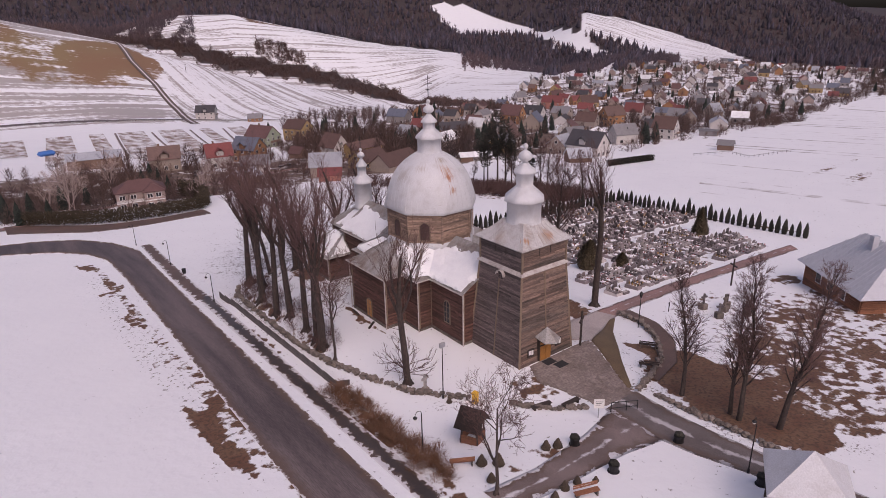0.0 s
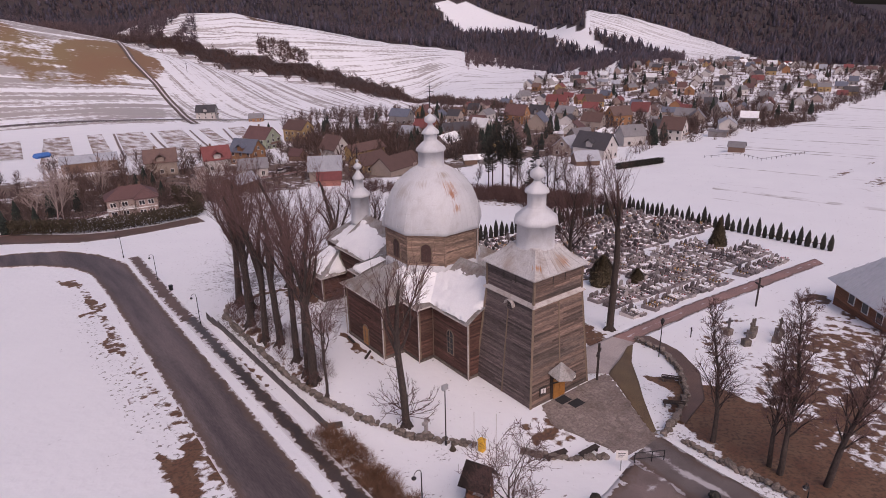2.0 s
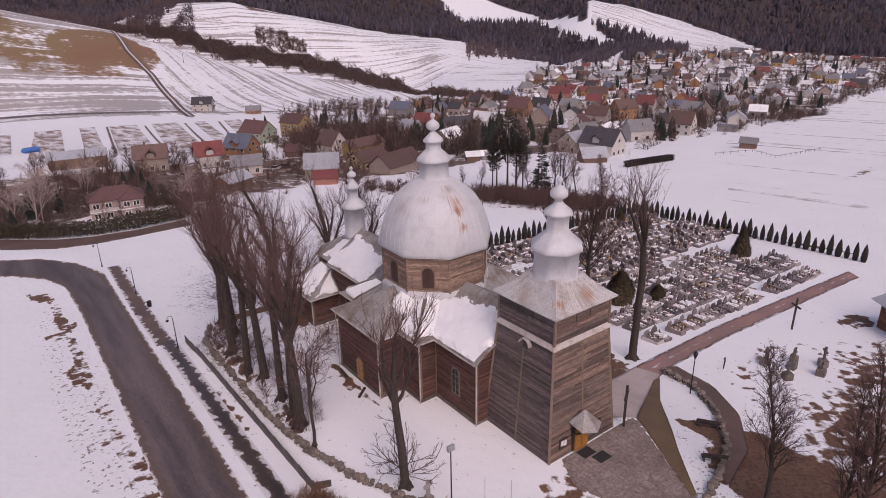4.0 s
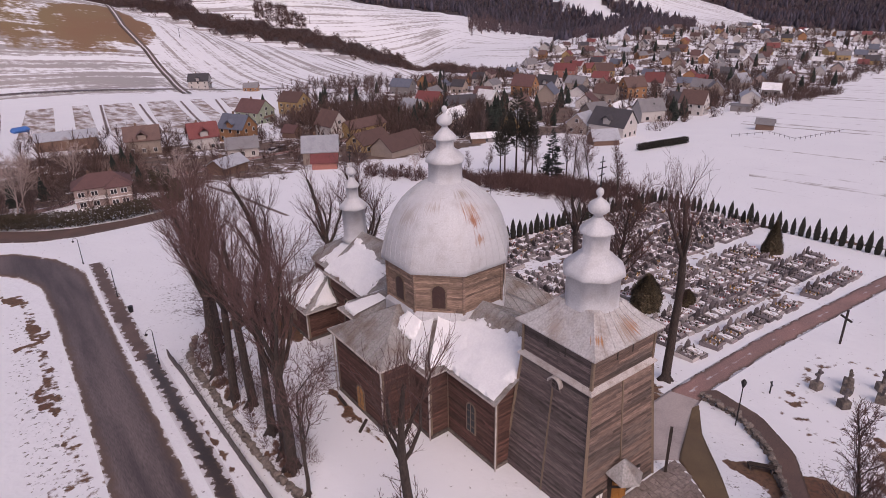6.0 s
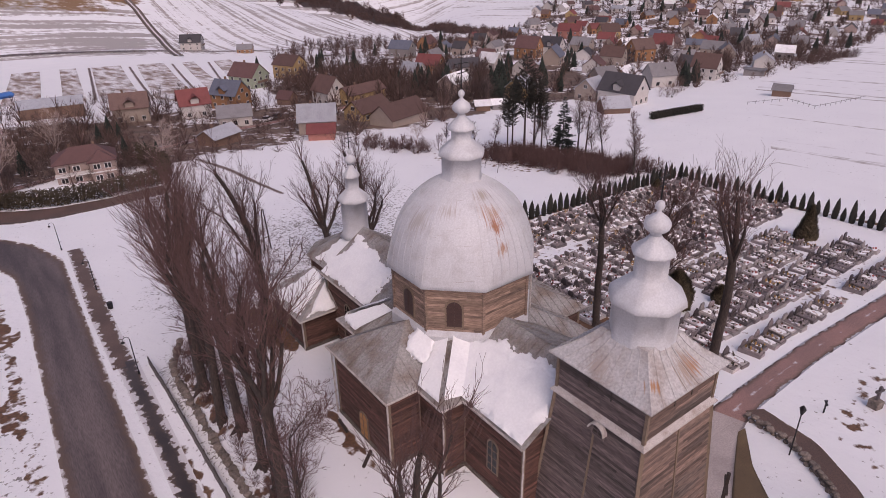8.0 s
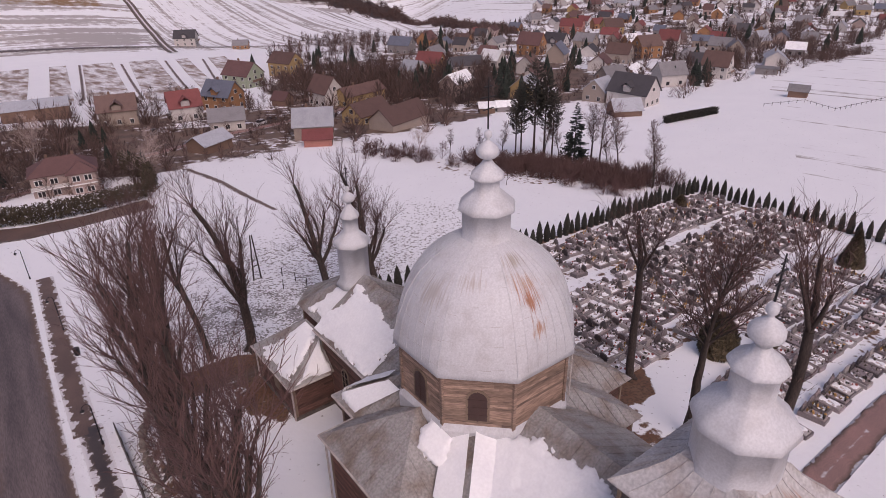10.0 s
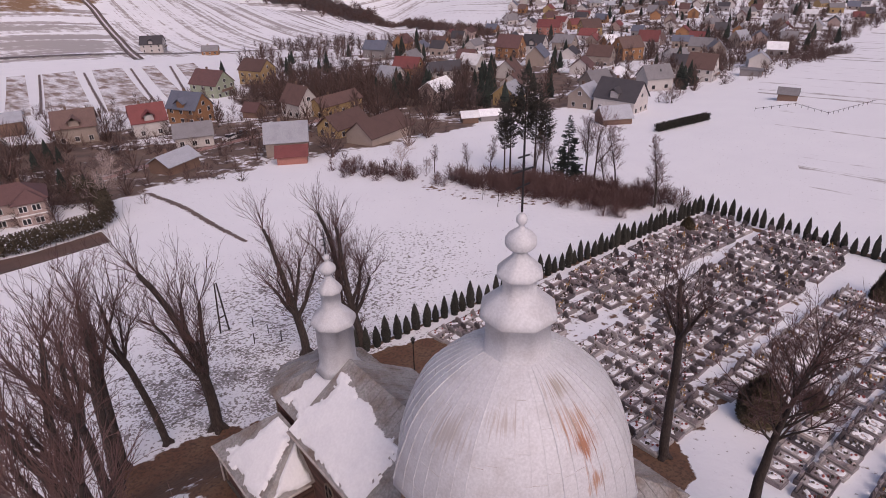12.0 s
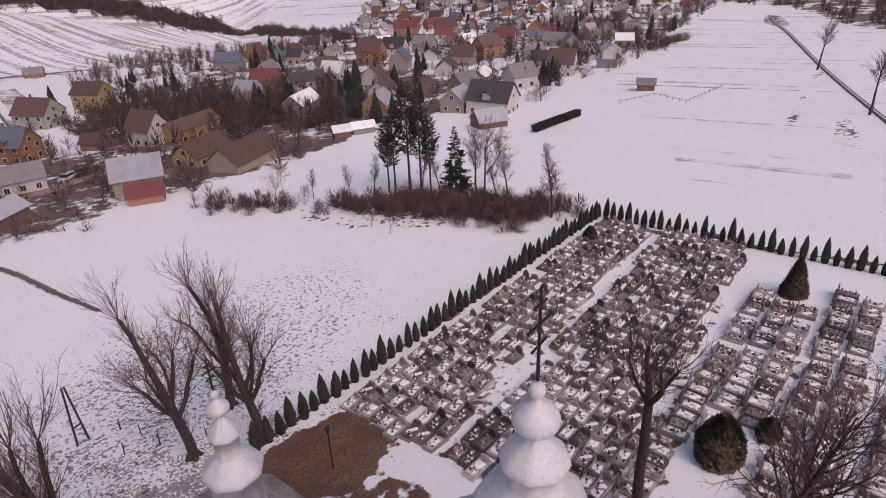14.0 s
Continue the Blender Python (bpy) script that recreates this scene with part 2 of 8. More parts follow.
def ground_material():
    m = bpy.data.materials.new("snowy_ground")
    m.use_nodes = True
    n, l = m.node_tree.nodes, m.node_tree.links
    bsdf = n["Principled BSDF"]
    bsdf.inputs["Roughness"].default_value = 0.8
    geo = n.new("ShaderNodeNewGeometry")

    def noise_at(scale, detail=6.0, stretch=None, turn=28):
        t = n.new("ShaderNodeTexNoise")
        t.inputs["Scale"].default_value, t.inputs["Detail"].default_value = scale, detail
        src = geo.outputs["Position"]
        if stretch:
            v = n.new("ShaderNodeMapping")
            v.vector_type = "TEXTURE"
            v.inputs["Scale"].default_value, v.inputs["Rotation"].default_value = tuple(1 / s for s in stretch), (0, 0, radians(turn))
            l.new(src, v.inputs[0])
            src = v.outputs[0]
        l.new(src, t.inputs["Vector"])
        return t.outputs["Fac"]

    def attr(name):
        a = n.new("ShaderNodeAttribute")
        a.attribute_name = name
        return a.outputs["Fac"]

    def math_node(op, a, b):
        k = n.new("ShaderNodeMath")
        k.operation = op
        for i, v in enumerate((a, b)):
            if isinstance(v, (int, float)):
                k.inputs[i].default_value = v
            else:
                l.new(v, k.inputs[i])
        return k.outputs[0]

    def step(v, a, b):
        k = n.new("ShaderNodeMapRange")
        k.inputs[1].default_value, k.inputs[2].default_value = a, b
        l.new(v, k.inputs[0])
        return k.outputs[0]

    def mix(f, a, b):
        k = n.new("ShaderNodeMix")
        k.data_type = "RGBA"
        l.new(f, k.inputs["Factor"])
        for s, v in (("A", a), ("B", b)):
            if isinstance(v, tuple):
                k.inputs[s].default_value = (*v, 1)
            else:
                l.new(v, k.inputs[s])
        return k.outputs["Result"]

    fine = noise_at(0.9, 9)
    broad = noise_at(0.12, 4)
    tuft = noise_at(2.3, 4)
    rough_noise = math_node("ADD", math_node("MULTIPLY", fine, 0.6), math_node("MULTIPLY", broad, 0.4))
    melt = step(math_node("ADD", rough_noise, attr("bare")), 0.955, 1.005)
    tufts = step(math_node("ADD", tuft, attr("tufts")), 1.0, 1.07)
    grass = mix(step(noise_at(0.5, 8), 0.35, 0.68), (0.140, 0.066, 0.038), (0.180, 0.106, 0.062))
    grass = mix(step(noise_at(3.5, 5), 0.45, 0.7), grass, (0.078, 0.043, 0.029))
    snow = mix(broad, (0.80, 0.80, 0.83), (0.87, 0.87, 0.89))

    def strips(freq, turn):
        v = n.new("ShaderNodeMapping")
        v.inputs["Rotation"].default_value, v.inputs["Scale"].default_value = (0, 0, radians(turn)), freq
        l.new(geo.outputs["Position"], v.inputs[0])
        t = n.new("ShaderNodeTexNoise")
        t.inputs["Scale"].default_value, t.inputs["Detail"].default_value, t.inputs["Roughness"].default_value = 1.0, 9, 0.68
        l.new(v.outputs[0], t.inputs["Vector"])
        return t.outputs["Fac"]

    across, upward, slanted = strips((0.004, 0.10, 0), 4), strips((0.14, 0.0035, 0), -9), strips((0.0035, 0.10, 0), 38)
    blotch = noise_at(0.011, 6)
    side = attr("side")
    speck = noise_at(0.22, 5)
    skew = attr("skew")
    level = math_node("ADD", math_node("MULTIPLY", across, math_node("SUBTRACT", 1.0, side)), math_node("MULTIPLY", upward, side))
    streak = math_node("ADD", math_node("MULTIPLY", level, math_node("SUBTRACT", 1.0, skew)), math_node("MULTIPLY", slanted, skew))
    field = math_node("ADD", math_node("MULTIPLY", streak, 0.66), math_node("ADD", math_node("MULTIPLY", blotch, 0.16), math_node("MULTIPLY", speck, 0.18)))
    furrow = step(math_node("ADD", field, attr("furrow")), 1.0, 1.05)
    colour = mix(math_node("MULTIPLY", furrow, 0.66), snow, mix(blotch, (0.20, 0.125, 0.085), (0.13, 0.10, 0.085)))
    colour = mix(math_node("MULTIPLY", tufts, 0.8), colour, (0.10, 0.075, 0.055))
    litter = step(math_node("ADD", math_node("ADD", noise_at(4.0, 5), math_node("MULTIPLY", noise_at(0.35, 5), 0.7)), attr("litter")), 1.30, 1.40)
    colour = mix(math_node("MULTIPLY", litter, 0.75), colour, (0.085, 0.058, 0.045))
    colour = mix(melt, colour, grass)
    patch = math_node("ADD", math_node("MULTIPLY", noise_at(0.055, 7), 0.62), math_node("MULTIPLY", noise_at(0.35, 6), 0.38))
    colour = mix(step(math_node("ADD", patch, attr("village")), 0.95, 1.0), colour, mix(step(noise_at(0.2, 6), 0.35, 0.65), (0.105, 0.072, 0.058), (0.19, 0.125, 0.095)))
    stubble = math_node("ADD", math_node("MULTIPLY", noise_at(0.035, 10), 0.42), math_node("ADD", math_node("MULTIPLY", across, 0.34), math_node("MULTIPLY", speck, 0.24)))
    colour = mix(step(math_node("ADD", stubble, attr("stubble")), 0.98, 1.06), colour, mix(step(noise_at(0.012, 6), 0.4, 0.6), (0.235, 0.135, 0.075), (0.24, 0.165, 0.085)))
    colour = mix(step(attr("forest"), 0.4, 0.6), colour, (0.05, 0.036, 0.036))
    l.new(colour, bsdf.inputs["Base Color"])
    b = n.new("ShaderNodeBump")
    b.inputs["Strength"].default_value, b.inputs["Distance"].default_value = 0.8, 0.16
    l.new(fine, b.inputs["Height"]), l.new(b.outputs[0], bsdf.inputs["Normal"])
    return m


GROUND = ground_material()


def path_material(name, base, second, ragged=0.8, at=0.9, middle=0.0, rough=0.6, slush=(0.66, 0.64, 0.655), stretch=None, scale=0.25, grain=0.6):
    """Worn ground whose rim is ragged with snow and dirt; `middle` leaves ice along the centre."""
    m = material(name, base, rough, spread=0.3, scale=scale, fine=14, second=second, second_at=0.5, bump=0.15, stretch=stretch)
    n, l = m.node_tree.nodes, m.node_tree.links
    bsdf = n["Principled BSDF"]
    old = bsdf.inputs["Base Color"].links[0].from_socket
    geo, rag, edge = n.new("ShaderNodeNewGeometry"), n.new("ShaderNodeTexNoise"), n.new("ShaderNodeAttribute")
    edge.attribute_name = "edge"
    l.new(geo.outputs["Position"], rag.inputs["Vector"])
    rag.inputs["Scale"].default_value, rag.inputs["Detail"].default_value, rag.inputs["Roughness"].default_value = grain, 9, 0.65

    def cover(curve, swing, lo, hi, colour, under):
        ramp, mul, add, step, mix = n.new("ShaderNodeMapRange"), n.new("ShaderNodeMapRange"), n.new("ShaderNodeMath"), n.new("ShaderNodeMapRange"), n.new("ShaderNodeMix")
        ramp.inputs[1].default_value, ramp.inputs[2].default_value, ramp.inputs[3].default_value, ramp.inputs[4].default_value = curve
        mul.clamp = False
        mul.inputs[3].default_value, mul.inputs[4].default_value = -swing / 2, swing / 2
        l.new(edge.outputs["Fac"], ramp.inputs[0]), l.new(rag.outputs["Fac"], mul.inputs[0])
        l.new(ramp.outputs[0], add.inputs[0]), l.new(mul.outputs[0], add.inputs[1])
        step.inputs[1].default_value, step.inputs[2].default_value = lo, hi
        l.new(add.outputs[0], step.inputs[0])
        mix.data_type = "RGBA"
        mix.inputs["B"].default_value = (*colour, 1)
        l.new(step.outputs[0], mix.inputs["Factor"]), l.new(under, mix.inputs["A"])
        return mix.outputs["Result"]

    col = cover((0.0, 1.0, 0.0, 1.0), ragged, at - 0.3, at - 0.02, (0.13, 0.085, 0.064), old)
    col = cover((0.0, 1.0, 0.0, 1.0), ragged * 1.2, at, at + 0.06, slush, col)
    if middle:
        col = cover((0.0, 0.45, middle, 0.0), 1.0, 0.30, 0.42, slush, col)
    l.new(col, bsdf.inputs["Base Color"])
    return m


DITCH = path_material("muddy_ditch", (0.075, 0.056, 0.050), (0.045, 0.036, 0.034), 2.2, 0.62, rough=0.4, grain=1.3)
VERGE = path_material("muddy_verge", (0.165, 0.108, 0.090), (0.115, 0.076, 0.064), 2.2, 0.70, grain=1.1)
BANK = path_material("earth_bank", (0.155, 0.095, 0.074), (0.115, 0.074, 0.060), 0.9, 1.05, grain=0.7)
ASPHALT = path_material("wet_asphalt", (0.165, 0.128, 0.124), (0.078, 0.061, 0.062), 0.55, 0.93, stretch=(1.0, 0.07, 1.0), scale=0.55, grain=0.9)
DRIVE = path_material("icy_asphalt", (0.185, 0.152, 0.145), (0.115, 0.092, 0.085), 1.0, 0.90, 0.42, slush=(0.50, 0.47, 0.475))
RED_PATH = path_material("reddish_path", (0.36, 0.205, 0.178), (0.27, 0.165, 0.146), 1.1, 0.90, 0.30)
SLUSH = path_material("trodden_slush", (0.225, 0.172, 0.158), (0.14, 0.102, 0.092), 1.6, 0.80, 0.36)
TRACK = path_material("snowy_track", (0.16, 0.11, 0.085), (0.11, 0.08, 0.065), 0.5, 1.05, 0.75)


# ---- building helpers ----
def thing(name, label, category, group="", at=(0, 0, 0), turn=0.0, kind=""):
    ob = new(name)
    ob.empty_display_size = 0.2
    ob.matrix_basis = pose(*at, 0, 0, turn)
    return tagged(ob, label, category, group, kind)


def part(name, bm, mat_, parent=None, label=""):
    me = bpy.data.meshes.new(name)
    bm.to_mesh(me)
    bm.free()
    me.materials.append(mat_)
    ob = new(name, me)
    ob.parent = parent
    if label:
        ob["label"] = label
    return ob


def mesh_part(name, verts, faces, mat_, parent=None, label="", smooth=False):
    me = bpy.data.meshes.new(name)
    me.from_pydata(verts, [], faces)
    me.materials.append(mat_)
    if smooth:
        me.polygons.foreach_set("use_smooth", [True] * len(me.polygons))
    me.update()
    ob = new(name, me)
    ob.parent = parent
    if label:
        ob["label"] = label
    return ob


def box(bm, x0, x1, y0, y1, z0, z1, turn=None):
    v = [bm.verts.new(p) for p in ((x0, y0, z0), (x1, y0, z0), (x1, y1, z0), (x0, y1, z0), (x0, y0, z1), (x1, y0, z1), (x1, y1, z1), (x0, y1, z1))]
    for f in ((3, 2, 1, 0), (4, 5, 6, 7), (0, 1, 5, 4), (1, 2, 6, 5), (2, 3, 7, 6), (3, 0, 4, 7)):
        bm.faces.new([v[i] for i in f])
    if turn:
        bmesh.ops.transform(bm, matrix=turn, verts=v)
    return v


def bevelled_box(x0, x1, y0, y1, z0, z1, r=0.03):
    bm = bmesh.new()
    box(bm, x0, x1, y0, y1, z0, z1)
    bmesh.ops.bevel(bm, geom=bm.edges[:], offset=r, segments=1, affect="EDGES")
    return bm


def beam(bm, a, b, w, h=None, up=(0, 0, 1)):
    """A squared bar from a to b."""
    a, b = Vector(a), Vector(b)
    d = b - a
    side = d.cross(Vector(up))
    if side.length < 1e-5:
        side = Vector((1, 0, 0))
    side.normalize()
    top = side.cross(d).normalized()
    h = w if h is None else h
    vs = [bm.verts.new(p + side * sx * w / 2 + top * sz * h / 2) for p in (a, b) for sx, sz in ((-1, -1), (1, -1), (1, 1), (-1, 1))]
    for f in ((0, 1, 2, 3), (7, 6, 5, 4), (0, 4, 5, 1), (1, 5, 6, 2), (2, 6, 7, 3), (3, 7, 4, 0)):
        bm.faces.new([vs[i] for i in f])


def rod(bm, a, b, r0, r1=None, n=6):
    a, b = Vector(a), Vector(b)
    d = (b - a).normalized()
    side = d.orthogonal().normalized()
    up = d.cross(side)
    r1 = r0 if r1 is None else r1
    ra = [bm.verts.new(a + (side * math.cos(k * math.tau / n) + up * math.sin(k * math.tau / n)) * r0) for k in range(n)]
    rb = [bm.verts.new(b + (side * math.cos(k * math.tau / n) + up * math.sin(k * math.tau / n)) * r1) for k in range(n)]
    for k in range(n):
        bm.faces.new((ra[k], ra[(k + 1) % n], rb[(k + 1) % n], rb[k]))
    bm.faces.new(ra[::-1]), bm.faces.new(rb)


def lathe(bm, profile, n=8, centre=(0, 0), phase=None, smooth=False):
    """A turned form: profile of (radius to the flat side, z), n sides."""
    phase = math.pi / n if phase is None else phase
    k0 = 1 / math.cos(math.pi / n)
    rings = [[bm.verts.new((centre[0] + r * k0 * math.cos(phase + k * math.tau / n), centre[1] + r * k0 * math.sin(phase + k * math.tau / n), z)) for k in range(n)] for r, z in profile]
    for a, b in zip(rings, rings[1:]):
        for k in range(n):
            f = bm.faces.new((a[k], a[(k + 1) % n], b[(k + 1) % n], b[k]))
            f.smooth = smooth
    bm.faces.new(rings[0][::-1]), bm.faces.new(rings[-1])
    return rings


def lap_wall(bm, p0, p1, q0, q1, course=0.2, lap=0.045, seed=0):
    """Horizontal lapped boards between the foot p0-p1 and the head q0-q1, each course tilted out at its lower edge."""
    rnd = random.Random(seed)
    p0, p1, q0, q1 = map(Vector, (p0, p1, q0, q1))
    out = (p1 - p0).cross(q0 - p0).normalized()
    rows = max(1, round((q0 - p0).length / course))
    for r in range(rows):
        u, v = r / rows, (r + 1) / rows
        a0, a1, b0, b1 = p0.lerp(q0, u), p1.lerp(q1, u), p0.lerp(q0, v), p1.lerp(q1, v)
        cuts = [0.0]
        while cuts[-1] < 1:
            cuts.append(cuts[-1] + rnd.uniform(2.2, 4.5) / max(0.1, (a1 - a0).length))
        cuts[-1] = 1.0
        for s, e in zip(cuts, cuts[1:]):
            tilt = out * (lap * rnd.uniform(0.8, 1.25))
            lo0, lo1, hi0, hi1 = a0.lerp(a1, s), a0.lerp(a1, e), b0.lerp(b1, s), b0.lerp(b1, e)
            mid0, mid1, back = lo0.lerp(hi0, 0.80), lo1.lerp(hi1, 0.80), out * -0.06
            rows_ = ((lo0 + back, lo1 + back), (lo0 + tilt, lo1 + tilt), (mid0 + out * 0.012, mid1 + out * 0.012), (mid0 + back, mid1 + back), (hi0 + back, hi1 + back))
            vs = [(bm.verts.new(p), bm.verts.new(q)) for p, q in rows_]
            for (a, b), (c, d) in zip(vs, vs[1:]):
                bm.faces.new((a, b, d, c))


def arch(bm, w, h, depth, n=8, z0=0.0):
    """An upright arched slab in the x-z plane, front at y = -depth."""
    pts = [(-w / 2, z0), (w / 2, z0)]
    r = w / 2
    for k in range(n + 1):
        a = math.pi * k / n
        pts.append((r * math.cos(a), z0 + h - r + r * math.sin(a)))
    front, back = [bm.verts.new((x, -depth, z)) for x, z in pts], [bm.verts.new((x, 0, z)) for x, z in pts]
    bm.faces.new(front)
    for k in range(len(pts)):
        j = (k + 1) % len(pts)
        bm.faces.new((front[k], back[k], back[j], front[j]))


def arched_window(parent, m, w, h, name="window", frame_mat=None, pane_mat=None):
    frame_mat, pane_mat = frame_mat or BOARD, pane_mat or PANE
    bm = bmesh.new()
    arch(bm, w, h, 0.07)
    win = part(name, bm, frame_mat, parent)
    win.matrix_basis = m
    bm = bmesh.new()
    arch(bm, w - 0.26, h - 0.26, 0.085, z0=0.13)
    part("pane", bm, pane_mat, win)
    bm = bmesh.new()
    box(bm, -0.03, 0.03, -0.11, 0, 0.1, h - 0.1)
    for k in range(1, 4):
        z = h * k / 4.2
        box(bm, -w / 2 + 0.1, w / 2 - 0.1, -0.10, -0.005, z - 0.02, z + 0.02)
    part("glazing_bar", bm, pane_mat if pane_mat is SHUTTER else frame_mat, win)
    return win


# ---- the lie of the land ----
def ease(a, b, v):
    u = np.clip((v - a) / (b - a), 0, 1)
    return u * u * (3 - 2 * u)


def valley(x, y):
    """The sloping valley floor with the churchyard's terrace on it."""
    z = 80 * np.tanh((-1.2 - 0.055 * x - 0.08 * y) / 80)
    dx = np.maximum(np.maximum(-14 - x, x - 4), 0)
    off = np.hypot(dx, np.maximum(np.maximum(-6 - y, y - 34), 0))
    terrace = 1 - ease(0, np.where(x < -14, 6, 9), off)
    return z * (1 - terrace)


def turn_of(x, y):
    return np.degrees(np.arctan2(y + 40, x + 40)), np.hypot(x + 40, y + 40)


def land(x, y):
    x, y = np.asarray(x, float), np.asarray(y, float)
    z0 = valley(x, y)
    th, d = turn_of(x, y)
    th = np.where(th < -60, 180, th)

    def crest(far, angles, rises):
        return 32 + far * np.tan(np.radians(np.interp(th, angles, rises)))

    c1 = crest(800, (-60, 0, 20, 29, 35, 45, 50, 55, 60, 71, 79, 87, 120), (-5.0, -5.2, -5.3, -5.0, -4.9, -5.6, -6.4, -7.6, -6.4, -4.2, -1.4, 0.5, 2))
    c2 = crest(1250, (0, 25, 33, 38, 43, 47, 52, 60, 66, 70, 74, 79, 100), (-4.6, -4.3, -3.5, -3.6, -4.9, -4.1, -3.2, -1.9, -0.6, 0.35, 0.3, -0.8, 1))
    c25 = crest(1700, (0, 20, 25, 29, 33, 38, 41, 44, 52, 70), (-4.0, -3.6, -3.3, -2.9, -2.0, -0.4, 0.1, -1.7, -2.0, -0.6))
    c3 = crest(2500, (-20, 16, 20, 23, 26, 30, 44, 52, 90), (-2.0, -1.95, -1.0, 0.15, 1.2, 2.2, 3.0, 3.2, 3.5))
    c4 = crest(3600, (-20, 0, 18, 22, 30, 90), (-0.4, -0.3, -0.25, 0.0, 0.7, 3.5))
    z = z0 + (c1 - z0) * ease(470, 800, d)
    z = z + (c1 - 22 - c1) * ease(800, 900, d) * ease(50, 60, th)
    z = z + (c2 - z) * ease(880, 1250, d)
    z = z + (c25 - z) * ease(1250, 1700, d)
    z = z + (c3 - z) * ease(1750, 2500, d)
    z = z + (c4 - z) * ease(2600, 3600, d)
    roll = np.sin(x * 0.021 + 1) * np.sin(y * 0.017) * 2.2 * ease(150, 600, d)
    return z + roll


def height(x, y):
    return float(land(x, y))


def steps(lo, hi, near_lo, near_hi, cell, growth):
    out = list(np.arange(near_lo, near_hi + 1e-6, cell))
    s, v = cell, near_hi
    while v < hi:
        s *= growth
        v += s
        out.append(v)
    s, v = cell, near_lo
    while v > lo:
        s *= growth
        v -= s
        out.insert(0, v)
    return np.array(out)


def bump_at(x, y, cx, cy, rx, ry, turn=0.0):
    c, s = math.cos(radians(turn)), math.sin(radians(turn))
    u, v = ((x - cx) * c + (y - cy) * s) / rx, (-(x - cx) * s + (y - cy) * c) / ry
    return np.clip((1.3 - np.hypot(u, v)) * 2, 0, 1)


def ride_gap(th, d):
    """A snowy ride between the woods."""
    mid = np.interp(th, (38.5, 41, 43, 45, 48, 52, 54), (1310, 1430, 1560, 1760, 1880, 2000, 2120))
    return np.abs(d - mid) < np.interp(th, (38, 38.5, 41, 45, 48, 51, 54), (0, 25, 50, 85, 85, 110, 0)) * 1.2


def meadow_low(th):
    return np.interp(th, (29, 33.4, 36.6, 40.3), (950, 1170, 1374, 1474)) + 22 * np.sin(th * 9.0) + 14 * np.sin(th * 23.0)


def open_hill(th, d):
    return (th > 27.5) & (th < 41) & (d < np.interp(th, (27.5, 28.4, 31, 33.6, 37.7, 41), (1350, 1440, 1665, 1770, 1660, 1706))) & (d > meadow_low(th))


def wooded(th, d):
    """Where the far hills carry forest; a snowy ride and an open hill are left out."""
    return (d > 1290) & ~ride_gap(th, d) & ~open_hill(th, d)


def field_edge(d):
    """The angle at which the village and its brook give way to the snowy field."""
    return np.interp(d, (213, 275, 296, 317, 410, 512, 676, 1000, 1250), (38.5, 34.5, 31.5, 28.6, 24.6, 22.4, 19.3, 17.0, 16.0))


def crest(th):
    """Where the snowy field behind the cemetery ends and falls away towards the wooded valley."""
    return np.interp(th, (4, 8, 11.4, 13.2, 14.7, 17.8, 20.0), (380, 400, 440, 575, 630, 665, 720))


def fold(th):
    """How far off the brushy fold between the two hill fields runs."""
    return np.interp(th, (48, 50, 52, 54, 57, 61, 64, 69, 72, 75, 79), (590, 660, 745, 830, 960, 990, 1000, 1000, 1010, 1050, 1080))


def village_depth(th):
    """How far back the houses reach up the valley."""
    return np.interp(th, (28, 30, 33.5, 37.5, 42, 45, 47, 50, 54, 57), (1220, 1060, 980, 830, 800, 830, 640, 560, 510, 440))


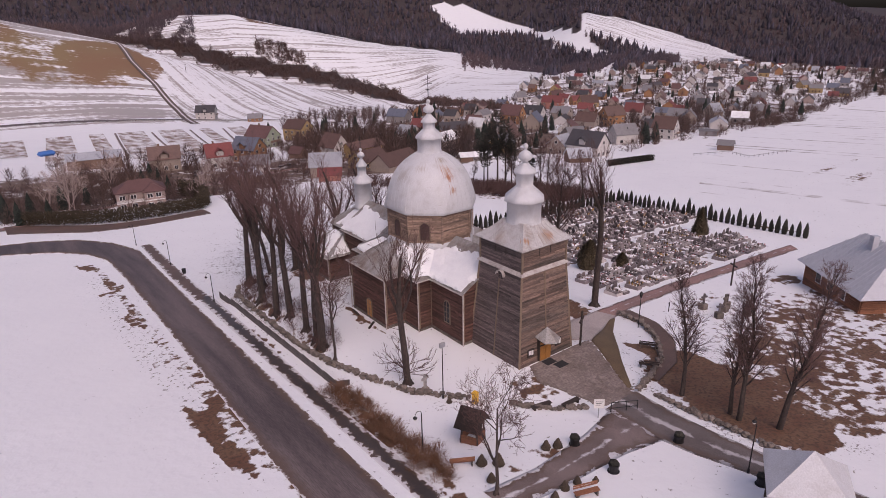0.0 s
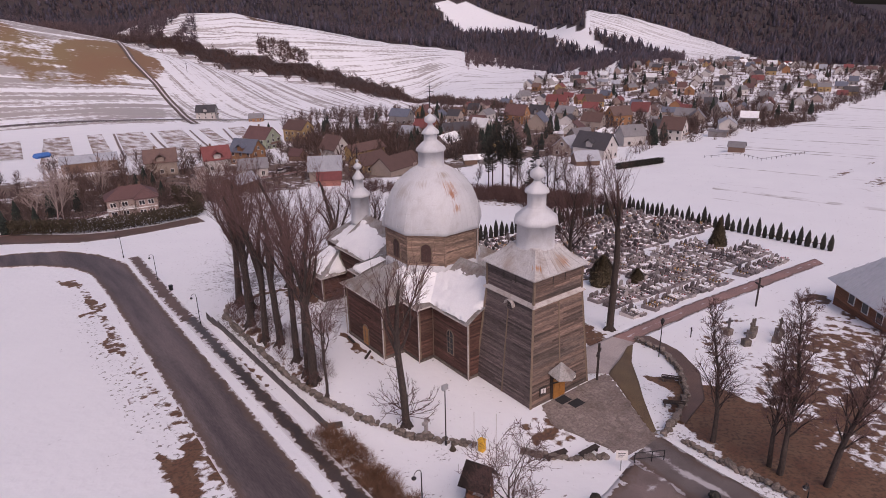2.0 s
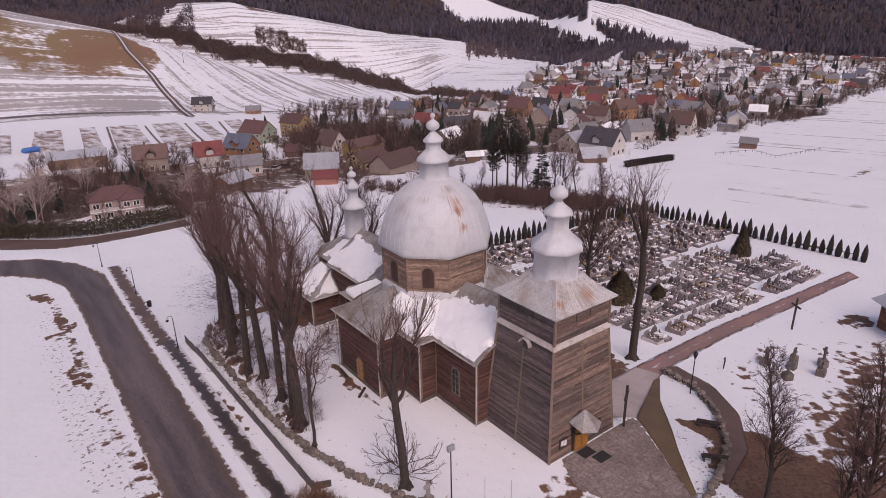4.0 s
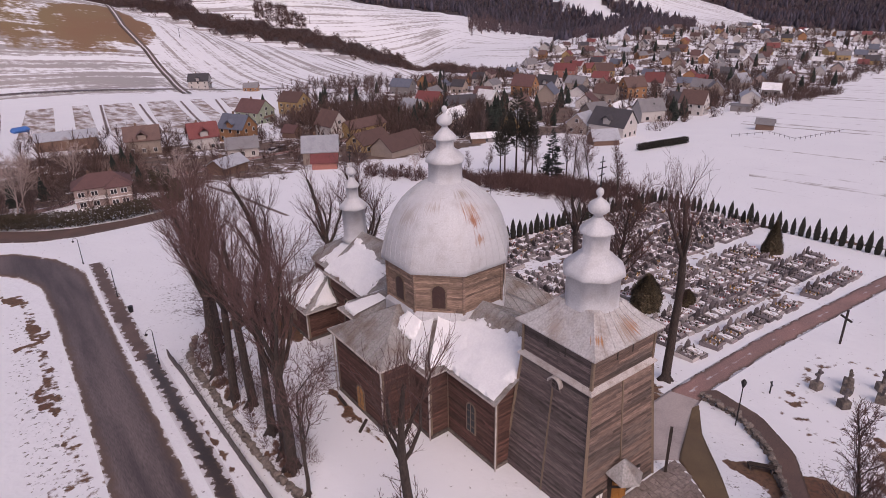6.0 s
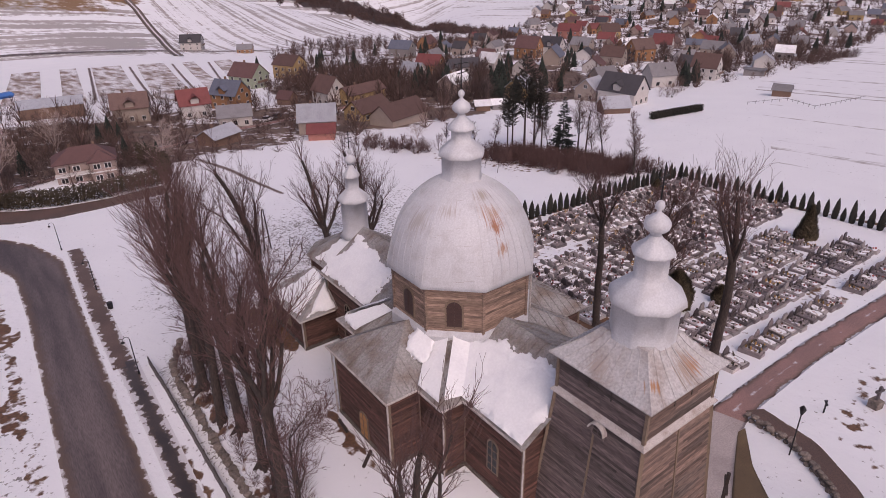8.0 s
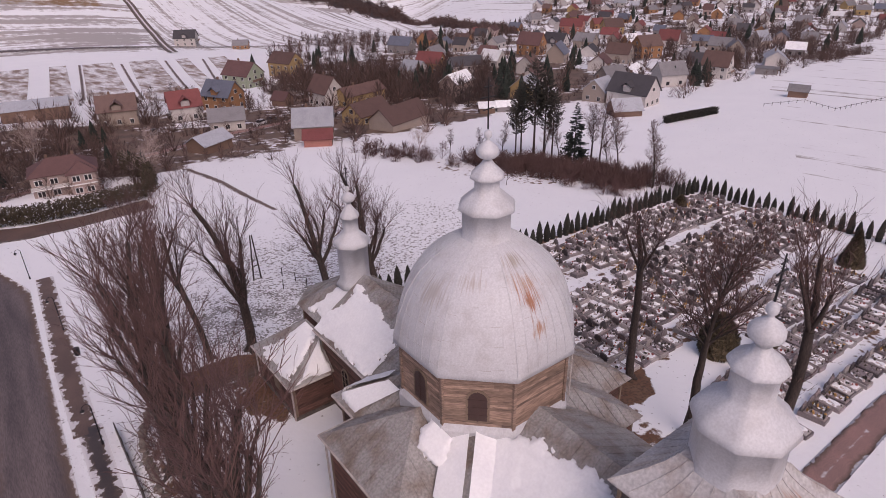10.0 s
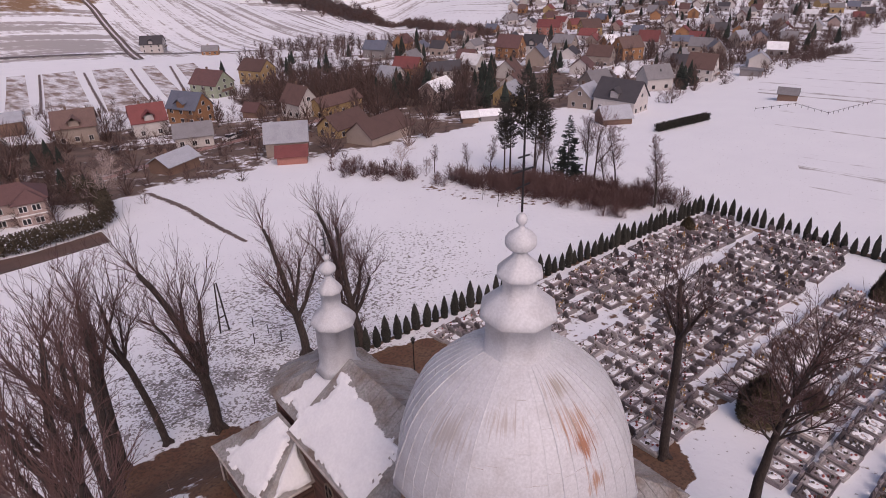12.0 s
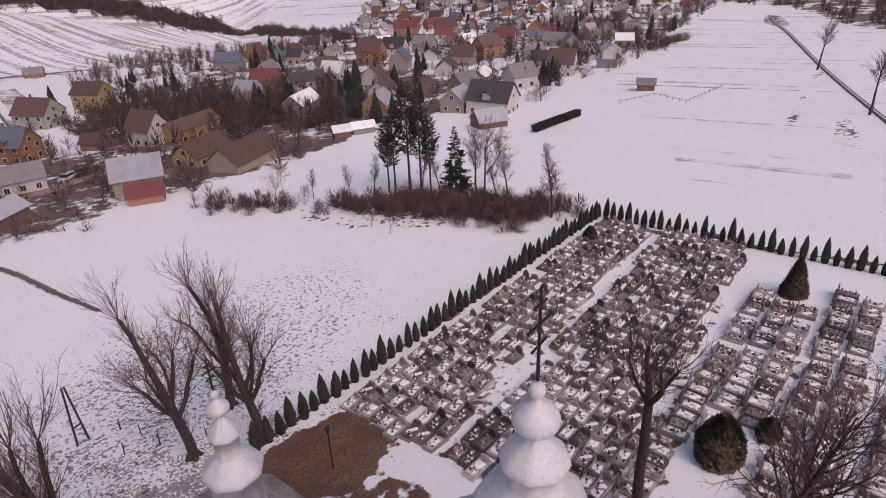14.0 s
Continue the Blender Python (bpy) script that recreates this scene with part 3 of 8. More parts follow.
def make_ground():
    gx, gy = steps(-2600, 4200, -45, 90, 0.9, 1.03), steps(-900, 4200, -40, 70, 0.9, 1.03)
    X, Y = np.meshgrid(gx, gy)
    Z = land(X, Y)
    nx, ny = len(gx), len(gy)
    me = bpy.data.meshes.new("ground")
    idx = np.arange(nx * ny).reshape(ny, nx)
    quads = np.stack([idx[:-1, :-1], idx[:-1, 1:], idx[1:, 1:], idx[1:, :-1]], -1).reshape(-1, 4)
    me.vertices.add(nx * ny), me.loops.add(quads.size), me.polygons.add(len(quads))
    me.vertices.foreach_set("co", np.stack([X, Y, Z], -1).astype(np.float32).ravel())
    me.loops.foreach_set("vertex_index", quads.astype(np.int32).ravel())
    me.polygons.foreach_set("loop_start", np.arange(0, quads.size, 4, dtype=np.int32))
    me.polygons.foreach_set("use_smooth", np.ones(len(quads), dtype=bool))
    me.update(calc_edges=True)
    x, y = X.ravel(), Y.ravel()
    th, d = turn_of(x, y)
    bare = np.zeros_like(x) + 0.10
    for cx, cy, rx, ry, turn, v in ((9, -16, 5.0, 6.5, 0, 0.68), (6.5, -24, 4, 5, 0, 0.64), (24, -22, 20, 12, 20, 0.50), (-31.0, 4, 1.3, 8, 4, 0.60), (-30.2, 38, 1.3, 3.6, 10, 0.56), (-29.0, 57, 0.9, 3.5, 20, 0.56), (-30.8, 70, 1.0, 4, 20, 0.54), (-30.8, 52, 1.0, 1.6, 0, 0.50), (-30.6, 23, 1.2, 2.6, -10, 0.50), (-28.9, 46, 0.8, 2, 0, 0.48),
                                    (12, 41, 8, 3.2, -8, 0.68), (-9, 40, 7, 4, 0, 0.58), (13.5, 8, 4.0, 6, 0, 0.58), (-16.8, 22, 1.2, 15, 0, 0.46),
                                    (-6.5, -6.8, 3.2, 2.4, -40, 0.41), (-18.6, -1, 0.9, 12, 0, 0.40),  (-13, -15, 4, 1.5, 0, 0.44), (46, -6, 3, 2.0, 0, 0.52)):
        bare = np.maximum(bare, bump_at(x, y, cx, cy, rx, ry, turn) * v)
    for cx, cy, rx, ry, turn, v in ((38, -12, 8, 6, 0, 0.42), (0, -14, 3, 1, 0, 0.5),  (-19.4, 22, 0.5, 16, 0, 0.5),
                                    (-20.4, -8, 1.0, 14, 1, 0.50), (-28.9, 20, 1.2, 60, 0.6, 0.48), (24, 30, 7, 14, 0, 0.42), (45, 32, 28, 12, 0, 0.42), (44, 10, 22, 6, 0, 0.38),
                                    (27, -8, 12, 7, 20, 0.38), (11.6, -9.8, 1.5, 4.5, 25, 0.72), (8.0, -14.6, 3.0, 4.6, -30, 0.70), (5.5, -21, 3.2, 5, 0, 0.66), (-4.6, -7, 3.0, 2.4, -60, 0.47), (-6, 42, 9, 3.6, -8, 0.64),
                                    (-8.5, 33.5, 2.2, 5, 0, 0.60), (-10, 15, 0.9, 5.5, 0, 0.55),  (44, 48.2, 36, 0.9, 0, 0.60), (75.0, 26, 0.9, 25, 4.5, 0.56), (12, 44, 8, 3, 0, 0.66),
                                     (11.5, 34, 4, 9, 0, 0.50), (14.2, 18, 3, 9, 0, 0.46), (150, 24, 22, 3.0, 10, 0.40), (172, 38, 34, 1.6, 6, 0.44), (240, 44, 14, 2.0, 0, 0.43), (490, 112, 60, 9, 16, 0.50), (18.6, 19.2, 3.6, 4.0, 0, 0.62), (30, 20.5, 10, 2.0, 0, 0.46)):
        bare = np.maximum(bare, bump_at(x, y, cx, cy, rx, ry, turn) * v)
    for cx, cy, rx, ry, turn, v in ((425, 1085, 45, 26, -30, 0.60),):
        bare = np.maximum(bare, bump_at(x, y, cx, cy, rx, ry, turn) * v)
    village = ease(118, 132, y + 0 * x) * ease(0, 1.2, th - field_edge(d)) * (1 - ease(0, 50, d - village_depth(th))) * (1 - ease(66, 69, th) * ease(250, 262, d))
    village = np.where((y > 60) | (d > 210), village, 0) * (d > 200)
    gardens = ease(118, 132, y) * (d < 215) * ease(62, 66, th)
    bare = np.maximum(bare, 0.44 * gardens)
    patchy = np.where(village > 0, 0.15 + (0.30 + 0.05 * np.sin(x * 0.05) * np.sin(y * 0.043 + x * 0.02)) * village, 0.15)
    patchy = np.maximum(patchy, 0.15 + 0.385 * (ease(118, 132, y) * (d < 340) * (d > 160) * (th > 50) * (1 - ease(66, 69, th) * ease(240, 258, d))))
    patchy = np.maximum(patchy, 0.15 + 0.42 * bump_at(x, y, 150, 200, 80, 60, 45))
    patchy = np.maximum(patchy, 0.15 + 0.36 * ease(0, 30, d - crest(th)) * (th < field_edge(d) + 1) * (th > -4) * (d < 1500) * (d > 300))
    stubble = np.zeros_like(x)
    for cx, cy, rx, ry, turn, v in ((84, 655, 46, 72, -20, 0.64), (112, 640, 22, 58, -14, 0.60), (22, 650, 42, 64, 0, 0.545), (-20, 700, 50, 74, 0, 0.56), (60, 590, 64, 16, 10, 0.50), (30, 560, 90, 8, 4, 0.46), (30, 480, 80, 6, 0, 0.44)):
        stubble = np.maximum(stubble, bump_at(x, y, cx, cy, rx, ry, turn) * v)
    bare = np.maximum(bare, 0.44 * bump_at(x, y, 62, 80, 9, 20, 25))
    tufts = 0.325 + 0.025 * bump_at(x, y, 6, 62, 20, 22) + 0.115 * bump_at(x, y, 22, 66, 20, 12, 10) + 0.09 * bump_at(x, y, -5, 54, 10, 9)
    tufts = np.maximum(tufts, 0.41 * bump_at(x, y, -30.6, 30, 2.4, 40))
    tufts = np.where((d > 240) | (x < -33), 0.22, tufts)
    hill = ease(455, 500, d) * (1 - ease(1250, 1500, d))
    furrow = 0.505 * ease(48, 54, th) * hill
    furrow = np.maximum(furrow, 0.553 * ease(75, 76.5, th) * hill)
    furrow = np.maximum(furrow, 0.46 * ease(36, 40, th) * ease(700, 760, d) * (1 - ease(1250, 1350, d)))
    furrow = np.maximum(furrow, 0.445 * (d > 150) * (th < np.minimum(30, field_edge(d))))
    furrow = np.maximum(furrow, 0.49 * open_hill(th, d))
    forest = np.maximum(wooded(th, d).astype(float), (th > 47) & (th < 80) & (np.abs(d - fold(th)) < 30))
    skew = ease(50, 54, th) * ease(900, 960, d) * (d < 1300)
    litter = 0.16 + 0.125 * bump_at(x, y, -8, 42, 22, 14) + 0.20 * bump_at(x, y, -16.5, 24, 2.5, 16) + 0.20 * bump_at(x, y, 8, -18, 12, 12) + 0.15 * bump_at(x, y, -14, -8, 5, 6) + 0.13 * bump_at(x, y, 14, 58, 26, 14) + 0.11 * bump_at(x, y, 2, 62, 16, 22)
    litter = np.where((d > 260) | (x < -32), 0.2, litter)
    for name, values in (("bare", bare), ("tufts", tufts), ("furrow", furrow), ("side", np.maximum(1 - ease(75.2, 76.2, th), (d < 460).astype(float))), ("forest", forest), ("skew", skew), ("litter", litter), ("village", patchy), ("stubble", stubble)):
        me.attributes.new(name, "FLOAT", "POINT").data.foreach_set("value", values.astype(np.float32))
    me.materials.append(GROUND)
    return tagged(new("ground", me), "snow-covered hillside and valley with brown bare grass patches", "ground", kind="structure")


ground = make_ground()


def ribbon(name, left, right, mat_, label, lift=0.05, kind="structure", cells=10, thick=0.25):
    """A strip laid over the ground between two edge lines of the same number of points."""
    def along(pts):
        pts = np.array(pts, float)
        s = np.r_[0, np.cumsum(np.hypot(*np.diff(pts, axis=0).T))]
        n = max(2, int(s[-1] / 1.0))
        t = np.linspace(0, s[-1], n)
        return s / s[-1], pts
    sl, pl = along(left)
    sr, pr = along(right)
    total = np.hypot(*np.diff(pl, axis=0).T).sum()
    n = max(8, int(total / 0.9))
    t = np.linspace(0, 1, n)
    L = np.stack([np.interp(t, sl, pl[:, k]) for k in (0, 1)], -1)
    R = np.stack([np.interp(t, sr, pr[:, k]) for k in (0, 1)], -1)
    verts, faces = [], []
    for i in range(n):
        for j in range(cells + 1):
            u = j / cells
            p = L[i] * (1 - u) + R[i] * u
            verts.append((p[0], p[1], height(*p) + lift + 0.03 * math.sin(u * math.pi)))
    base = len(verts)
    for i in range(n):
        for j in (0, cells):
            v = verts[i * (cells + 1) + j]
            verts.append((v[0], v[1], v[2] - thick))
    for i in range(n - 1):
        for j in range(cells):
            a = i * (cells + 1) + j
            faces.append((a, a + 1, a + cells + 2, a + cells + 1))
        for side in (0, 1):
            a, b = i * (cells + 1) + side * cells, (i + 1) * (cells + 1) + side * cells
            faces.append((a, b, base + 2 * (i + 1) + side, base + 2 * i + side))
    ob = mesh_part(name, verts, faces, mat_, None, "", True)
    rim = [abs(2 * j / cells - 1) for i in range(n) for j in range(cells + 1)] + [1.0] * (2 * n)
    ob.data.attributes.new("edge", "FLOAT", "POINT").data.foreach_set("value", rim)
    return tagged(ob, label, name.replace("_", " ").split(".")[0], kind=kind)


ribbon("road", ((-41, 89.5), (-33, 84.8), (-29, 79.5), (-27, 73), (-26.9, 58), (-27.3, 41), (-27.7, 27), (-28.2, 13), (-28.5, 4), (-28.8, -8), (-29.2, -45), (-31, -260)),
       ((-41, 99.2), (-35, 98), (-28.2, 94), (-23.6, 86.5), (-21, 77), (-21.7, 55.5), (-22.2, 38.7), (-22.7, 20.5), (-23.1, 6.7), (-23.6, -4), (-24.2, -45), (-26, -260)), ASPHALT, "wet grey asphalt village road between snowy verges")
ribbon("road", ((-41, 99.2), (-90, 104), (-200, 112)), ((-41, 89.5), (-90, 94), (-200, 102)), ASPHALT, "wet grey asphalt village road between snowy verges")
ribbon("ditch", ((-21.2, 42), (-21.6, 25), (-21.9, 15), (-22.2, 4), (-22.6, -14)), ((-19.3, 42), (-19.8, 25), (-20.2, 15), (-20.5, 4), (-20.8, -14)), DITCH, "dark muddy ditch between the fence and the road", 0.04)
ribbon("verge", ((-20.1, 80), (-21.3, 55.6), (-21.6, 41)), ((-18.1, 80), (-19.2, 55), (-19.6, 41)), VERGE, "brown muddy verge beside the road", 0.04)
ribbon("bank", ((-39, 118.5), (-34, 115.5), (-24, 107), (-19, 105), (-10, 105), (0, 108)), ((-39, 109.5), (-35, 107), (-25, 99.5), (-19, 98.5), (-12, 99.5), (0, 102)), BANK, "bare brown earth bank below the hedge", 0.12)
ribbon("path", ((4.7, -3.0), (7.6, 0.4), (11.1, 2.7), (16, 3.1)), ((6.5, -4.1), (10.4, -2.2), (14.6, -0.3), (16.6, 0.3)), SLABS, "grey flagged path from the tower to the cemetery", 0.06)
ribbon("path", ((16, 3.1), (20, 3.3), (33, 3.6), (47, 3.2), (66, 2.6)), ((16.6, 0.3), (19.5, 0.7), (30, 1.1), (45, 0.8), (64, 0.4)), RED_PATH, "reddish path along the cemetery with melting snow")
ribbon("driveway", ((2.2, -13.0), (1.4, -18), (1.2, -22), (1.4, -28), (1.8, -45), (4, -200)), ((-2.6, -13.4), (-3.2, -18), (-2.9, -22), (-1.6, -28), (-1.2, -45), (1, -200)), DRIVE, "grey asphalt driveway with a worn centre", 0.05)
ribbon("footpath", ((-0.5, -13.2), (-7, -14.9), (-13.5, -15.7), (-18.5, -15.4)), ((-1.2, -19.8), (-7, -18.8), (-14, -18.6), (-18.5, -18.2)), SLUSH, "muddy footpath through thin snow", 0.03)


LAWN = path_material("brown_lawn", (0.165, 0.112, 0.058), (0.125, 0.082, 0.045), 0.5, 1.2, grain=1.5)
ribbon("lawn", ((15.0, 0.1), (10.4, -2.15), (6.6, -4.0), (4.2, -8.2), (2.0, -12.4)), ((15.9, 0.0), (12.2, -2.6), (9.6, -5.0), (5.8, -8.6), (2.5, -12.4)), LAWN, "wedge of brown winter grass beside the flagged path", 0.07)


ribbon("earth_bank", ((18.0, 1.2), (17.0, -3.2), (14.2, -7.0), (10.1, -10.2), (5.3, -12.1)), ((19.4, 0.4), (18.4, -4.2), (15.3, -8.6), (10.6, -11.9), (5.5, -13.2)), BANK, "bare brown earth behind the curved stone wall", 0.09)


# ---- the church ----
church = thing("church", "brown timber church with a silver dome and three metal turrets", "church")
EAVE = 6.1


def walls_round(name, corners, z0, z1, mat_, course=0.2, seed=0):
    """Lapped siding round a ground plan given clockwise as seen from above; each side is a wall of its own."""
    for k, (a, b) in enumerate(zip(corners, corners[1:])):
        bm = bmesh.new()
        lap_wall(bm, (*a, z0), (*b, z0), (*a, z1), (*b, z1), course, seed=seed + k)
        tagged(part(name, bm, mat_, church), kind="stuff")
    for a in corners:
        bm = bmesh.new()
        box(bm, a[0] - 0.09, a[0] + 0.09, a[1] - 0.09, a[1] + 0.09, z0, z1)
        part("corner_board", bm, BOARD, church)


# stepped cross plan, the north-west side first
walls_round("wall", ((-4.9, 22), (-6.6, 22), (-6.6, 19.1), (-9.05, 19.1), (-9.05, 11.9), (-6.6, 11.9), (-6.6, 9.1), (-4.9, 9.1), (-4.9, 3.5), (-3.0, 3.5)), -1.2, 6.05, SIDING_RED, 0.19, 1)
walls_round("wall", ((3.0, 3.5), (4.9, 3.5), (4.9, 9.1), (6.6, 9.1), (6.6, 11.9), (9.05, 11.9), (9.05, 19.1), (6.6, 19.1), (6.6, 22), (4.9, 22)), -2.6, 6.05, SIDING_RED, 0.19, 20)
walls_round("wall", ((4.25, 22), (4.25, 29.3), (3.3, 29.3), (3.3, 34.5), (1.6, 36.2), (-1.6, 36.2), (-3.3, 34.5), (-3.3, 29.3), (-4.25, 29.3), (-4.25, 22)), -2.6, 6.0, SIDING_RED, 0.19, 40)
walls_round("wall", ((-3.6, 34.6), (-7.5, 34.6), (-7.5, 28.3), (-4.2, 28.3)), -1.2, 3.25, SIDING_RED, 0.19, 60)
bm = bmesh.new()
for a, b in (((-4.9, 3.5), (0, 3.5)), ((0, 3.5), (4.9, 3.5))):
    ends = (a, b) if a[0] < 0 else (a, b)
    vs = [bm.verts.new(p) for p in ((a[0], 3.5, 6.0), (b[0], 3.5, 6.0), (0, 3.5, 9.1))]
    bm.faces.new(vs)
part("gable", bm, SIDING_RED, church)
for x0, x1, y0, y1 in ((-9.2, -6.4, 11.75, 19.25), (-6.75, -4.7, 8.95, 22.1), (-5.05, 5.05, 3.4, 12), (4.7, 6.75, 8.95, 22.1), (6.4, 9.2, 11.75, 19.25), (-4.4, 4.4, 21, 29.4), (-7.65, -4.0, 28.15, 34.75)):
    bm = bmesh.new()
    box(bm, x0, x1, y0, y1, -3.0, 0.28)
    part("foundation", bm, STONE, church, "dark stone plinth")


def roof_solid(name, faces, mat_, thick=0.1, ribs=(), label=""):
    """Sloping roof faces with thickness under them and raised seams running up the slope."""
    bm = bmesh.new()
    cache = {}
    for f in faces:
        vs = []
        for p in f:
            key = tuple(round(c, 3) for c in p)
            cache[key] = cache.get(key) or bm.verts.new(p)
            vs.append(cache[key])
        bm.faces.new(vs)
    bmesh.ops.recalc_face_normals(bm, faces=bm.faces[:])
    up = sum(f.normal.z for f in bm.faces)
    if up < 0:
        bmesh.ops.reverse_faces(bm, faces=bm.faces[:])
    bmesh.ops.solidify(bm, geom=bm.faces[:], thickness=thick)
    roof = part(name, bm, mat_, church, label)
    if ribs:
        bm = bmesh.new()
        for f in faces:
            pts = [Vector(p) for p in f]
            lo = sorted(pts, key=lambda p: p.z)[:2]
            n = (pts[1] - pts[0]).cross(pts[2] - pts[0]).normalized()
            n = n if n.z > 0 else -n
            e = (lo[1] - lo[0])
            if e.length < 0.5:
                continue
            e_dir = e.normalized()
            slope = n.cross(e_dir)
            slope = slope if slope.z > 0 else -slope
            count = int(e.length / ribs[0])
            for k in range(1, count):
                s = lo[0] + e * (k / count)
                hit = 0.0
                for a, b in zip(pts, pts[1:] + pts[:1]):
                    d2 = b - a
                    den = slope.cross(d2).dot(n)
                    if abs(den) > 1e-6:
                        t_ = (a - s).cross(d2).dot(n) / den
                        u_ = (a - s).cross(slope).dot(n) / den
                        if t_ > 0.05 and -0.001 <= u_ <= 1.001:
                            hit = max(hit, t_)
                if hit > 0.3:
                    beam(bm, s + n * 0.02, s + slope * (hit - 0.03) + n * 0.02, 0.035, 0.05, n)
        tagged(part("seams", bm, mat_, roof), kind="stuff")
    return roof


def gable_roof(x0, x1, y0, y1, z0, zr, hip0=0.0, hip1=0.0, mat_=SHEET_OLD, ribs=(0.62,), along_x=False):
    """Two slopes under a ridge along y (or x); hip0 and hip1 pull the ridge's ends in."""
    cx = (x0 + x1) / 2
    r0, r1 = (cx, y0 + hip0, zr), (cx, y1 - hip1, zr)
    a, b, c, d = (x0, y0, z0), (x1, y0, z0), (x1, y1, z0), (x0, y1, z0)
    faces = [(a, r0, r1, d), (b, c, r1, r0)]
    if hip0:
        faces.append((a, b, r0))
    if hip1:
        faces.append((d, r1, c))
    if along_x:
        faces = [tuple((p[1], p[0], p[2]) for p in f)[::-1] for f in faces]
    return roof_solid("roof", faces, mat_, ribs=ribs)


gable_roof(-5.4, 5.4, 3.05, 15.5, EAVE, 9.25)
gable_roof(11.4, 19.6, -9.5, 9.5, EAVE, 8.6, 4.3, 4.3, along_x=True)
gable_roof(-7.1, 7.1, 8.65, 22.35, EAVE, 10.3, 6.6, 6.6)
gable_roof(-4.7, 4.7, 15.5, 29.8, 6.25, 9.35)
apse = [((-3.75, 29.5, 5.75), (0, 29.5, 9.0), (0, 31.0, 9.0), (-3.75, 34.7, 5.75)), ((-3.75, 34.7, 5.75), (0, 31.0, 9.0), (-1.75, 36.7, 5.75)),
        ((-1.75, 36.7, 5.75), (0, 31.0, 9.0), (1.75, 36.7, 5.75)), ((1.75, 36.7, 5.75), (0, 31.0, 9.0), (3.75, 34.7, 5.75)), ((3.75, 34.7, 5.75), (0, 31.0, 9.0), (0, 29.5, 9.0), (3.75, 29.5, 5.75))]
roof_solid("roof", apse, SHEET_OLD, ribs=(0.62,))
roof_solid("roof", [((-7.95, 27.85, 3.3), (-7.95, 35.0, 3.3), (-4.0, 32.6, 5.5), (-4.0, 30.2, 5.5)), ((-7.95, 27.85, 3.3), (-4.0, 30.2, 5.5), (-4.0, 27.85, 3.3)),
                    ((-7.95, 35.0, 3.3), (-4.0, 35.0, 3.3), (-4.0, 32.6, 5.5))], SHEET_OLD, ribs=(0.6,))

# drum with the dome
DC = (0.0, 15.5)


def ring_corners(r, n, centre, z, phase=None):
    phase = math.pi / n if phase is None else phase
    k0 = r / math.cos(math.pi / n)
    return [(centre[0] + k0 * math.cos(phase + k * math.tau / n), centre[1] + k0 * math.sin(phase + k * math.tau / n), z) for k in range(n)]


low, high = ring_corners(4.7, 8, DC, 7.0), ring_corners(4.7, 8, DC, 12.2)
for k in range(8):
    bm = bmesh.new()
    j = (k + 1) % 8
    lap_wall(bm, low[k], low[j], high[k], high[j], 0.19, seed=80 + k)
    tagged(part("drum_wall", bm, SIDING_PALE, church, "pale weathered board wall of the drum"), kind="stuff")
    bm = bmesh.new()
    beam(bm, (low[k][0], low[k][1], 8.0), (high[k][0], high[k][1], 12.2), 0.2, 0.2)
    part("corner_board", bm, SIDING_PALE, church)
    mid = ((low[k][0] + low[j][0]) / 2, (low[k][1] + low[j][1]) / 2)
    face = math.degrees(math.atan2(mid[1] - DC[1], mid[0] - DC[0]))
    if k in (1, 5):
        continue
    arched_window(church, pose(mid[0], mid[1], 9.0, 0, 0, face + 90) @ pose(0, -0.02, 0), 1.3, 2.2, "window", BOARD, SHUTTER)
bm = bmesh.new()
lathe(bm, ((4.95, 6.8), (4.95, 8.35), (4.74, 8.75), (4.6, 8.75)), 8, DC)
part("flashing", bm, SHEET, church)

DOME = ((5.0, 12.05), (5.12, 12.12), (5.1, 12.5), (5.02, 13.0), (4.9, 13.6), (4.68, 14.3), (4.45, 15.0), (4.12, 15.7), (3.66, 16.4), (3.05, 17.05), (2.3, 17.65), (1.65, 18.05), (1.3, 18.2))


def dome_point(k, f, r, z, out=0.0):
    """A point of the dome's skin: f runs along side k, and the sides belly out between straight eaves and the neck."""
    a, b = Vector(ring_corners(r, 8, DC, z)[k]), Vector(ring_corners(r, 8, DC, z)[(k + 1) % 8])
    flat = a.lerp(b, f)
    way = Vector((flat.x - DC[0], flat.y - DC[1], 0)).normalized()
    belly = max(0.0, min(1.0, (z - 12.3) / 1.6)) * 0.72
    dist = math.hypot(flat.x - DC[0], flat.y - DC[1])
    reach = dist + (r * 1.045 - dist) * belly + out
    return Vector((DC[0] + way.x * reach, DC[1] + way.y * reach, z))


